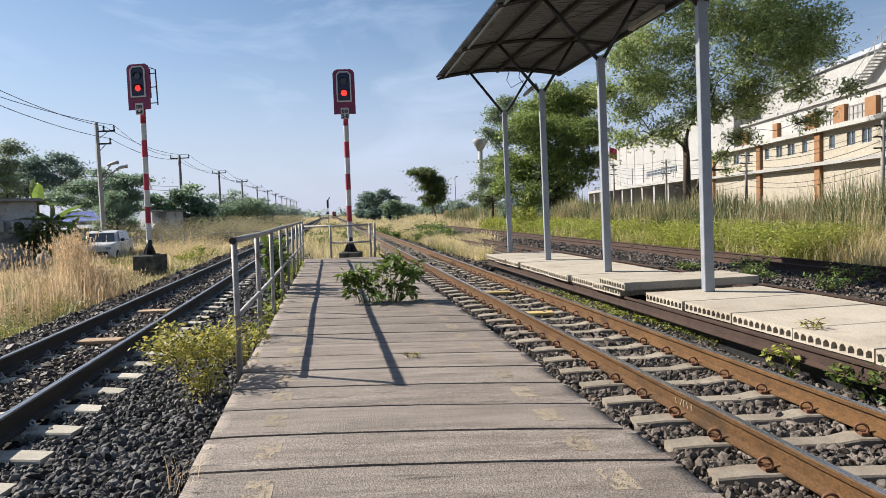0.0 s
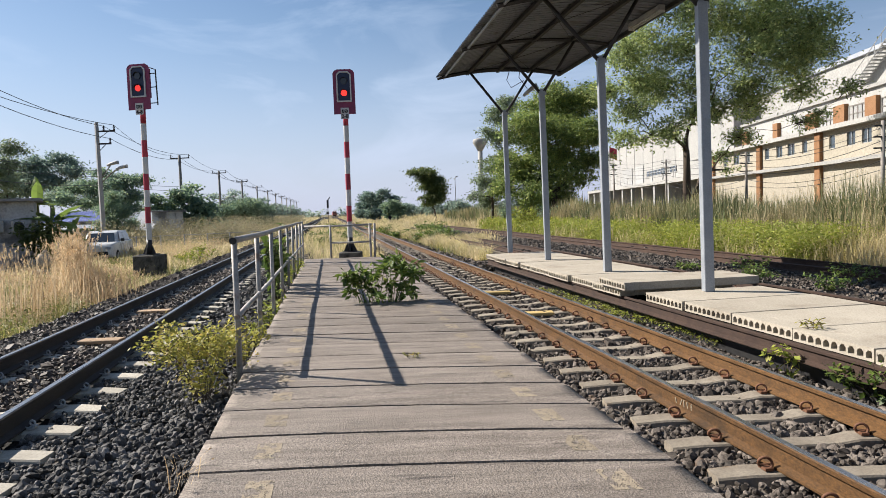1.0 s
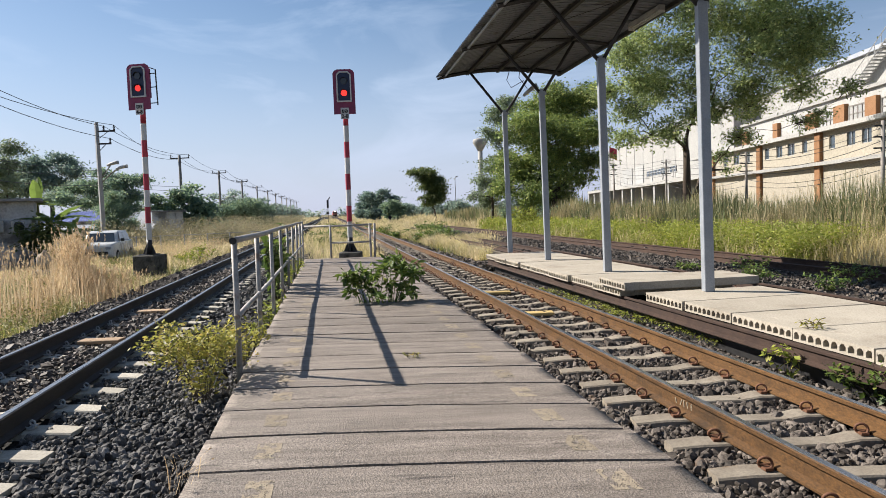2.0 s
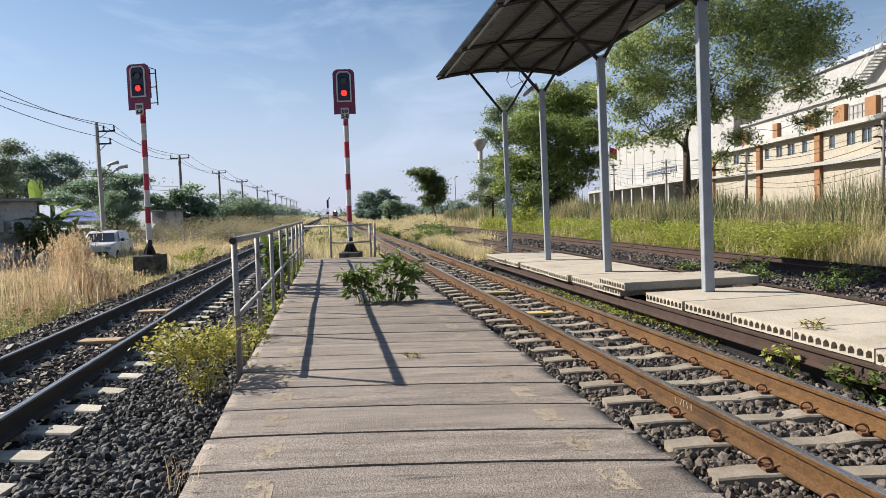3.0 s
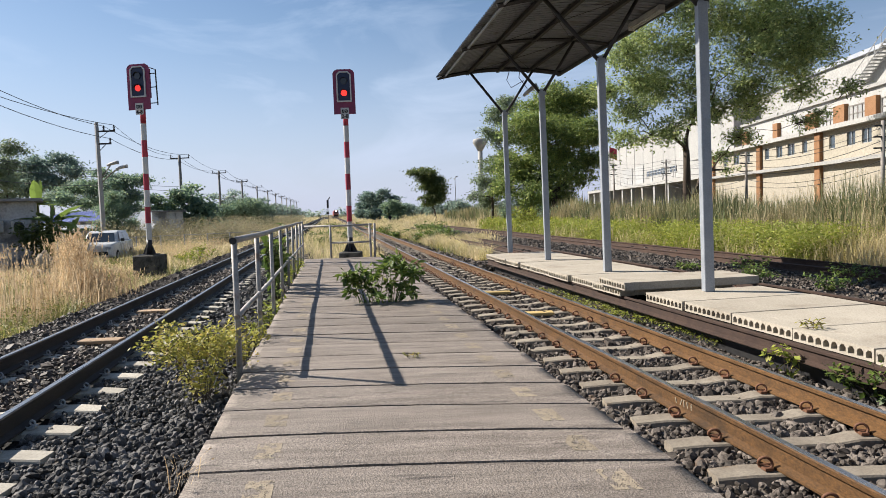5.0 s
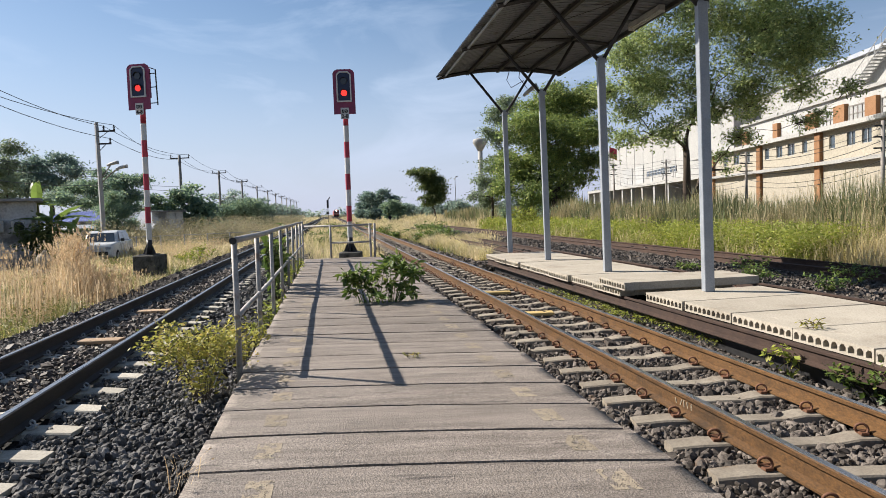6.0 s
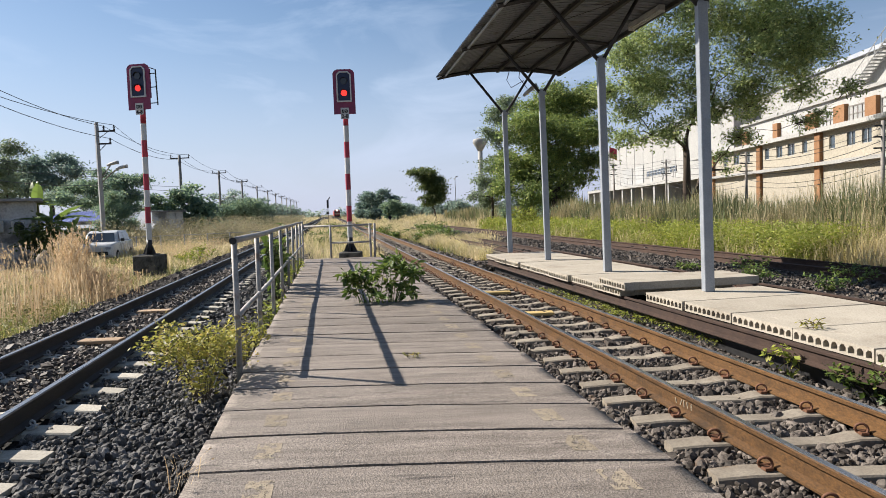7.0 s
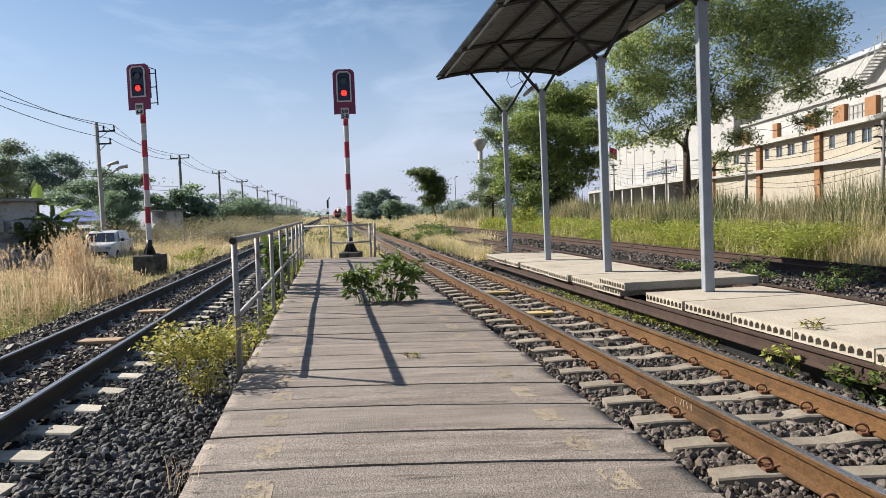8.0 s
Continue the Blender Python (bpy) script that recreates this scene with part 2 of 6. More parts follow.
M_RAILPIPE = surface("weathered_pipe", (0.266, 0.252, 0.237), (0.385, 0.37, 0.348), 7, 0.65, 0.25, bump=0.3, fine=80, stain=(0.2, 0.141, 0.104), stain_scale=6, stain_at=0.56)
M_SHEET = surface("roof_sheet", (0.16, 0.17, 0.193), (0.215, 0.227, 0.252), 1.2, 0.6, 0.3, bump=0.1, fine=40, squash=(0.3, 1, 1), stain=(0.0935, 0.0858, 0.0825), stain_scale=1.1, stain_at=0.58)
M_DARKSTEEL = surface("dark_steel", (0.0237, 0.0237, 0.0266), (0.0407, 0.0392, 0.0392), 5, 0.6, 0.3, bump=0.1, fine=60)
M_MAROON = surface("maroon_enamel", (0.17, 0.022, 0.068), (0.22, 0.036, 0.09), 5, 0.5, bump=0.05, fine=60, stain=(0.144, 0.027, 0.0405), stain_scale=4)
M_RED = surface("red_band_paint", (0.34, 0.0243, 0.0473), (0.405, 0.0405, 0.0675), 6, 0.5, bump=0.1, fine=80, stain=(0.267, 0.0405, 0.0675), stain_scale=6)
M_WHITE = surface("white_paint", (0.503, 0.496, 0.481), (0.577, 0.57, 0.555), 4, 0.5, bump=0.08, fine=70, stain=(0.385, 0.363, 0.333), stain_scale=4, stain_at=0.62)
M_BLACK = surface("black_paint", (0.0148, 0.0148, 0.0163), (0.0259, 0.0252, 0.0252), 8, 0.5, bump=0.15, fine=60)
M_NAVY = surface("signal_face", (0.009, 0.015, 0.042), (0.014, 0.022, 0.058), 6, 0.4, bump=0.05, fine=60)
M_YELLOWWOOD = surface("yellow_block", (0.385, 0.266, 0.0888), (0.459, 0.34, 0.148), 5, 0.7, bump=0.3, fine=50, squash=(0.3, 2, 1))
M_TANWOOD = surface("tan_block", (0.311, 0.2, 0.111), (0.385, 0.266, 0.163), 5, 0.7, bump=0.3, fine=50, squash=(0.3, 2, 1))
M_BARK = surface("bark", (0.0555, 0.0407, 0.0311), (0.104, 0.0814, 0.0629), 3, 0.95, bump=0.9, fine=18, squash=(1, 1, 0.3))
M_LIT = glow("red_lamp", (1.0, 0.02, 0.015), 1.5)
M_LITDIM = glow("red_lamp_dim", (0.9, 0.05, 0.04), 0.42)
M_LENS = glass("dark_lens", (0.008, 0.012, 0.018), 0.35)
M_WINGLASS = glass("window_glass", (0.05, 0.065, 0.08), 0.12)
M_GREYMETAL = surface("grey_shutter", (0.311, 0.311, 0.303), (0.37, 0.37, 0.363), 0.6, 0.6, 0.1, bump=0.1, fine=8)
M_WIRE = surface("black_cable", (0.037, 0.037, 0.0407), (0.0518, 0.0518, 0.0555), 5, 0.6, bump=0)


# ---- ground and track beds ----
def ground_sheet():
    vs, fs = [], []
    ys = [-60, -20, 0, 10, 20, 30, 45, 60, 90, 140, 220, 400, 800, 1600, 3500]
    xs = [-3000, -900, -300, -120, -60, -30, -15, -8, 0, 8, 15, 30, 60, 120, 300, 900, 3000]
    for y in ys:
        for x in xs:
            vs.append((x, y, -0.64 + 0.03 * noise.noise((x * 0.13, y * 0.11, 0))))
    n = len(xs)
    for j in range(len(ys) - 1):
        for i in range(n - 1):
            a = j * n + i
            fs += [(a, a + 1, a + n + 1), (a, a + n + 1, a + n)]
    tagged(part("ground", raw_mesh("ground", vs, fs), M_EARTH), "dry brown earth with patches of weeds", "ground", kind="structure")


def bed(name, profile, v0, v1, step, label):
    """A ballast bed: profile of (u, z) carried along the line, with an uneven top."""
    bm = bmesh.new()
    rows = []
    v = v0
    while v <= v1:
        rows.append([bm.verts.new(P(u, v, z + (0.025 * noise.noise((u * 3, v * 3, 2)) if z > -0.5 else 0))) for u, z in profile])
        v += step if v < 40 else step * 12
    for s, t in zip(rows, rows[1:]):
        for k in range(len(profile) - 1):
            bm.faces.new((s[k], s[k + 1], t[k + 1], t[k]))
    tagged(part(name, bm, M_BEDSHADE), label, "track bed", kind="structure")


ground_sheet()
bed("ballast_bed_left", [(-5.6, -0.7), (-4.7, -0.27), (-4.0, -0.24), (-3.4, -0.24), (-2.9, -0.24), (-2.4, -0.24), (-1.9, -0.24), (-1.4, -0.26), (-0.75, -0.29), (-0.6, -0.72)], -8, 420, 0.5, "stone bed under the track, near-black for the shade between stones")
bed("ballast_bed_middle", [(1.6, -0.75), (1.75, -0.42), (2.2, -0.45), (2.8, -0.44), (3.4, -0.445), (4.0, -0.44), (4.4, -0.46), (4.8, -0.56), (5.2, -0.58), (6.2, -0.58), (6.8, -0.5), (7.2, -0.42)], -8, 650, 0.5, "stone bed under the main track, near-black for the shade between stones")
bed("ballast_bed_right", [(7.2, -0.42), (7.8, -0.38), (8.4, -0.38), (9.2, -0.42), (10.2, -0.45), (11.2, -0.4), (12.3, -0.4), (13.0, -0.45), (13.8, -0.72)], -8, 420, 0.5, "stone bed under the sidings, near-black for the shade between stones")


# ---- tracks ----
RAIL = [(-0.068, 0), (0.068, 0), (0.068, 0.014), (0.013, 0.036), (0.0095, 0.123), (0.036, 0.139), (0.037, 0.166), (0.027, 0.172),
        (-0.027, 0.172), (-0.037, 0.166), (-0.036, 0.139), (-0.0095, 0.123), (-0.013, 0.036), (-0.068, 0.014)]


def rail_bar(parent, u, top, v0, v1, body, head, u_end=None):
    bm = bmesh.new()
    vs = np.linspace(v0, v1, 24)
    u_end = u if u_end is None else u_end
    sweep(bm, RAIL, [P(u + (u_end - u) * (v - v0) / (v1 - v0), v, top - 0.172) for v in vs])
    r = part("rail", bm, body, parent)
    if head:
        bm = bmesh.new()
        sweep(bm, [(-0.026, 0.0), (0.026, 0.0), (0.023, 0.002), (-0.023, 0.002)], [P(u, v, top + 0.001) for v in vs])
        part("running_surface", bm, head, r, "polished bare steel top")
    return r


def sleeper_mesh():
    """A concrete sleeper, 2 m long, thinner at its middle, with its top falling towards the ends."""
    bm = bmesh.new()
    rings = []
    for x, top, w in ((-1.0, -0.012, 0.095), (-0.78, 0.004, 0.102), (-0.36, 0.004, 0.102), (-0.2, -0.025, 0.088), (0.2, -0.025, 0.088), (0.36, 0.004, 0.102), (0.78, 0.004, 0.102), (1.0, -0.012, 0.095)):
        rings.append([bm.verts.new((x, s * w * f, z)) for s, f, z in ((-1, 1.2, -0.16), (-1, 1.0, top - 0.012), (-1, 0.88, top), (1, 0.88, top), (1, 1.0, top - 0.012), (1, 1.2, -0.16))])
    for a, b in zip(rings, rings[1:]):
        for k in range(6):
            bm.faces.new((a[k], a[(k + 1) % 6], b[(k + 1) % 6], b[k]))
    bm.faces.new(rings[0])
    bm.faces.new(rings[-1][::-1])
    bmesh.ops.recalc_face_normals(bm, faces=bm.faces)
    me = bpy.data.meshes.new("sleeper")
    bm.to_mesh(me)
    bm.free()
    me.materials.append(M_SLEEPER)
    return me


def clip_mesh():
    """A spring clip: a bent rod that loops up beside the foot of the rail."""
    bm = bmesh.new()
    pts = []
    for k in range(13):
        a = radians(-60 + 300 * k / 12)
        pts.append((-0.032 + 0.037 * math.cos(a), -0.03 + 0.06 * k / 12, 0.037 + 0.035 * math.sin(a)))
    pts.append((0.05, 0.035, 0.015))
    pts.append((0.075, 0.01, 0.02))
    tube(bm, pts, 0.0105, 6)
    box(bm, -0.055, 0.0, -0.045, 0.045, -0.005, 0.014)
    bmesh.ops.recalc_face_normals(bm, faces=bm.faces)
    me = bpy.data.meshes.new("rail_clip")
    bm.to_mesh(me)
    bm.free()
    me.materials.append(M_CLIP)
    return me


SLEEPER, CLIP = sleeper_mesh(), clip_mesh()
SLEEPER_PALE = SLEEPER.copy()
SLEEPER_PALE.materials[0] = M_SLEEPERPALE
CLIP_DARK = CLIP.copy()
CLIP_DARK.transform(Matrix.Scale(0.8, 4))
CLIP_DARK.materials[0] = M_GREYMETAL


def track(u, top, v0, v1, first, pitch, n_sleepers, n_clips, label, body, head=M_HEAD, far=420, clip=None):
    t = thing("railway_track", (0, 0, 0), label, "railway track", kind="structure")
    for s in (-1, 1):
        rail_bar(t, u + s * 0.543, top, v0, far, body, head)
    for i in range(n_sleepers):
        v = first + pitch * i
        s = part("sleeper", SLEEPER_PALE if clip else SLEEPER, None, t)
        s.matrix_basis = Matrix.Translation(P(u, v, top - 0.184)) @ pose(0, 0, 0, 0, 0, random.uniform(-0.7, 0.7))
        if i < n_clips:
            for side in (-1, 1):
                for d in (-1, 1):
                    c = part("rail_clip", clip or CLIP, None, t)
                    at = P(u + side * 0.543 + d * 0.085, v, top - 0.17)
                    c.matrix_basis = Matrix.Translation(at) @ pose(0, 0, 0, random.uniform(-6, 6), 0, (0 if d < 0 else 180) + random.uniform(-7, 7))
    return t


track(3.42, -0.18, -7, 420, -4.902, 0.572, 131, 55, "metre-gauge track with rusty rails on concrete sleepers", M_RUST, far=640)
track(-3.03, 0.0, -7, 420, -5.192, 0.572, 101, 45, "metre-gauge track with rails darkened for their shaded sides, on pale sleepers", M_RAILSHADE, clip=CLIP_DARK)
track(7.64, -0.2, -7, 420, -4.2, 0.65, 68, 42, "disused rusty siding behind the shelter", M_RUSTDARK, None, 160)
track(11.85, -0.22, -7, 420, -4.2, 0.65, 68, 0, "rusty siding beside the weeds", M_RUSTDARK, None, 160)


def marker_block(u, v, z, material, label, length=0.55):
    bm = bmesh.new()
    box(bm, -length / 2, length / 2, -0.11, 0.11, 0, 0.05, 0.008)
    o = part("timber_block", bm, material)
    o.matrix_basis = Matrix.Translation(P(u, v, z)) @ pose(0, 0, 0, 0, 0, 1.5)
    tagged(o, label, "timber block", "blocks between the rails")


def chalk_marks():
    bm = bmesh.new()
    for k, (v, tilt, h) in enumerate(((5.32, 0.0, 0.05), (5.37, 0.02, 0.05), (5.43, 0.0, 0.055), (5.49, -0.025, 0.05), (5.55, 0.02, 0.045))):
        q = [(v, -0.295), (v + 0.012, -0.295), (v + 0.012 + tilt, -0.295 + h), (v + tilt, -0.295 + h)]
        a = [bm.verts.new(P(2.877 - 0.016, y, z)) for y, z in q]
        b = [bm.verts.new(P(2.877 - 0.008, y, z)) for y, z in q]
        bm.faces.new(a)
        for i in range(4):
            bm.faces.new((a[i], a[(i + 1) % 4], b[(i + 1) % 4], b[i]))
    o = part("chalk_mark", bm, M_PAINT)
    o.parent = bpy.data.objects["railway_track"]
    o["label"] = "pale chalk strokes on the rail"


chalk_marks()
marker_block(3.33, 10.88, -0.37, M_YELLOWWOOD, "yellow painted timber block between the rails")
marker_block(3.41, 13.78, -0.37, M_YELLOWWOOD, "yellow painted timber block between the rails")
marker_block(-3.1, 8.77, -0.19, M_TANWOOD, "bare tan timber block between the dark rails")
marker_block(-3.1, 11.48, -0.19, M_TANWOOD, "bare tan timber block between the dark rails")


# ---- the platform of planks ----
def platform():
    p = thing("plank_platform", (0, 0, 0), "low platform of weathered grey planks between the tracks", "platform", kind="structure")
    bm = bmesh.new()
    sweep(bm, [(-0.7, -0.6), (1.66, -0.6), (1.66, -0.135), (-0.7, -0.135)], [P(0, v) for v in (-6.6, 20.9)])
    part("support_wall", bm, M_CONCDARK, p, "stained concrete support under the planks")
    edges = [3.61 + 0.593 * i for i in range(-17, 31)]
    for a, b in zip(edges, edges[1:]):
        bm = bmesh.new()
        gap = random.uniform(0.012, 0.019)
        u0, u1 = -0.84 + random.uniform(-0.02, 0.015), 1.80 + random.uniform(-0.015, 0.025)
        lift, tilt = random.uniform(-0.0025, 0.0025), random.uniform(-0.0006, 0.0006)
        nx, ny = 28, 6
        skew_at = lambda e: min(0.052, max(0.0, 0.015 + 0.034 * (e - 3.6)))
        skew = skew_at((a + b) / 2)
        grid = []
        for j in range(ny + 1):
            row = []
            for i in range(nx + 1):
                u = u0 + (u1 - u0) * i / nx
                t = (u + 0.84) / 2.64
                bow = 0.052 * 4 * t * (1 - t)                     # the joints run in slight arcs, bent to fit the camera's view
                v = a + gap + (b - a - 2 * gap) * j / ny - skew_at(a + (b - a) * j / ny) * (u + 0.84) + bow
                z = lift + tilt * (j - ny / 2) + 0.004 * noise.noise((u * 1.3, v * 4, 3))
                if j in (0, ny):
                    v += (0.011 if j == 0 else -0.011) * abs(noise.noise((u * 7, v * 3, 5 + j))) * 1.3
                    z -= 0.004
                row.append(bm.verts.new(P(u, v, z)))
            grid.append(row)
        for j in range(ny):
            for i in range(nx):
                f = bm.faces.new((grid[j][i], grid[j][i + 1], grid[j + 1][i + 1], grid[j + 1][i]))
                f.smooth = 0 < j < ny - 1
        rim = [grid[0][i] for i in range(nx + 1)] + [grid[j][nx] for j in range(1, ny + 1)] + [grid[ny][i] for i in range(nx - 1, -1, -1)] + [grid[j][0] for j in range(ny - 1, 0, -1)]
        low = [bm.verts.new(v.co - Vector((0, 0, 0.12))) for v in rim]
        for k in range(len(rim)):
            bm.faces.new((rim[k], low[k], low[(k + 1) % len(rim)], rim[(k + 1) % len(rim)]))
        plank = part("plank", bm, M_PLANK, p)
        # worn paint patches near both ends
        mid = (a + b) / 2
        if 2.9 < mid < 12:
            for uc, w in ((-0.43, 0.15), (1.41, 0.14)):
                if random.random() < 0.1:
                    continue
                bm = bmesh.new()
                na, nb = 26, 30
                for j in range(nb):
                    for i in range(na):
                        weave = 0.55 * math.sin(i * 2.1 + mid) * math.sin(j * 1.9)       # brushed across the grain
                        q = noise.noise((i * 0.23 + uc * 9, j * 0.2, mid * 5)) + weave + 0.7 * noise.noise((i * 1.7, j * 1.3, mid * 9))
                        rim_gap = min(i, j, na - 1 - i, nb - 1 - j)
                        if q > (0.3 if rim_gap > 1 else 0.45) or noise.noise((i * 0.11, j * 0.11, mid * 7 + uc)) > 0.24:
                            continue
                        su, sv = w / na, 0.26 / nb
                        uu = uc - w / 2 + i * su
                        t = (uc + 0.84) / 2.64
                        vv = mid - 0.13 + j * sv - skew * (uc + 0.84) + 0.052 * 4 * t * (1 - t)
                        z = lift + 0.0025
                        bm.faces.new([bm.verts.new(P(x, y, z + 0.004 * noise.noise((x * 1.3, y * 4, 3)))) for x, y in ((uu, vv), (uu + su, vv), (uu + su, vv + sv), (uu, vv + sv))])
                bmesh.ops.remove_doubles(bm, verts=bm.verts, dist=0.0005)
                part("paint_mark", bm, M_PAINT, plank, "worn cream paint patch")


platform()


# ---- hand rail along the platform ----
def railing():
    r = thing("hand_rail", P(-0.887, 6.02, 0), "weathered steel pipe railing along the platform edge", "railing")
    base = P(-0.887, 6.02, 0)
    posts = [6.02 + 1.87 * i for i in range(9)]
    for i, v in enumerate(posts):
        bm = bmesh.new()
        at = P(-0.887, v) - base
        tube(bm, [at + Vector((0, 0, -0.25)), at + Vector((0.01, 0, 0.5)), at + Vector((0.012, 0, 1.175))], 0.027, 10)
        part("post", bm, M_RAILPIPE, r)
    for z, rad in ((1.19, 0.031), (0.50, 0.025)):
        bm = bmesh.new()
        pts = []
        for k in range(25):
            v = 5.96 + (21.1 - 5.96) * k / 24
            pts.append(P(-0.873 + 0.004 * math.sin(v * 1.7), v, z + 0.005 * math.sin(v * 1.1 + z)) - base)
        tube(bm, pts, rad, 10)
        part("top_rail" if z > 1 else "middle_rail", bm, M_RAILPIPE, r)
    # the pipe is closed here; its hollow's shade is painted black
    bm = bmesh.new()
    tube(bm, [P(-0.873, 5.945, 1.195) - base, P(-0.873, 5.965, 1.195) - base], 0.033, 10)
    part("pipe_end", bm, M_BLACK, r, "solid pipe end coloured black for the shade inside")


def end_fence():
    base = P(0.0, 21.18, 0)
    r = thing("end_fence", base, "low steel pipe fence closing the platform end", "fence")
    for u, lean in ((0.0, 0.0), (1.27, 0.02), (1.38, -0.03)):
        bm = bmesh.new()
        tube(bm, [P(u, 21.18, -0.3) - base, P(u - lean, 21.18, 1.08) - base], 0.036, 8)
        part("post", bm, M_RAILPIPE, r)
    for z, u0, u1, rad in ((1.04, -0.82, 1.34, 0.033), (0.5, 0.0, 1.28, 0.03)):
        bm = bmesh.new()
        tube(bm, [P(u0, 21.18, z) - base, P((u0 + u1) / 2, 21.18, z - 0.01) - base, P(u1, 21.18, z) - base], rad, 8)
        part("rail", bm, M_RAILPIPE, r)


railing()
end_fence()


# ---- light signals ----
def text_mesh(body, size):
    cu = bpy.data.curves.new("text", "FONT")
    cu.body, cu.size, cu.align_x, cu.extrude = body, size, "CENTER", 0.002
    cu.offset = size * 0.035
    ob = bpy.data.objects.new("text", cu)
    scene.collection.objects.link(ob)
    dg = bpy.context.evaluated_depsgraph_get()
    me = bpy.data.meshes.new_from_object(ob.evaluated_get(dg))
    bpy.data.objects.remove(ob)
    return me


def plate(bm, w, h, cut, y0, y1, z0, cx=0.0):
    """A flat plate in x and z, its upper corners cut, from y0 to y1."""
    out = [(-w / 2, 0), (w / 2, 0), (w / 2, h - cut), (w / 2 - cut * 0.35, h - cut * 0.4), (w / 2 - cut, h), (-w / 2 + cut, h), (-w / 2 + cut * 0.35, h - cut * 0.4), (-w / 2, h - cut)]
    a = [bm.verts.new((cx + x, y0, z0 + z)) for x, z in out]
    b = [bm.verts.new((cx + x, y1, z0 + z)) for x, z in out]
    bm.faces.new(a)
    bm.faces.new(b[::-1])
    for k in range(len(out)):
        bm.faces.new((a[k], b[k], b[(k + 1) % 8], a[(k + 1) % 8]))


def ring_plate(bm, w, h, cut, t, y0, y1, z0):
    def outline(w, h, cut, z):
        return [(-w / 2, z), (w / 2, z), (w / 2, z + h - cut), (w / 2 - cut, z + h), (-w / 2 + cut, z + h), (-w / 2, z + h - cut)]
    o, i = outline(w, h, cut, z0), outline(w - 2 * t, h - 2 * t, cut * 0.75, z0 + t)
    vs = [[bm.verts.new((x, y, z)) for x, z in ln] for ln, y in ((o, y0), (i, y0), (o, y1), (i, y1))]
    for k in range(6):
        n = (k + 1) % 6
        bm.faces.new((vs[0][k], vs[0][n], vs[1][n], vs[1][k]))
        bm.faces.new((vs[2][k], vs[3][k], vs[3][n], vs[2][n]))
        bm.faces.new((vs[0][k], vs[2][k], vs[2][n], vs[0][n]))
        bm.faces.new((vs[1][k], vs[1][n], vs[3][n], vs[3][k]))


def disc(bm, r, y0, y1, cx, cz, n=20):
    a = [bm.verts.new((cx + r * math.cos(2 * math.pi * k / n), y0, cz + r * math.sin(2 * math.pi * k / n))) for k in range(n)]
    b = [bm.verts.new((v.co.x, y1, v.co.z)) for v in a]
    bm.faces.new(a)
    bm.faces.new(b[::-1])
    for k in range(n):
        bm.faces.new((a[k], b[k], b[(k + 1) % n], a[(k + 1) % n]))


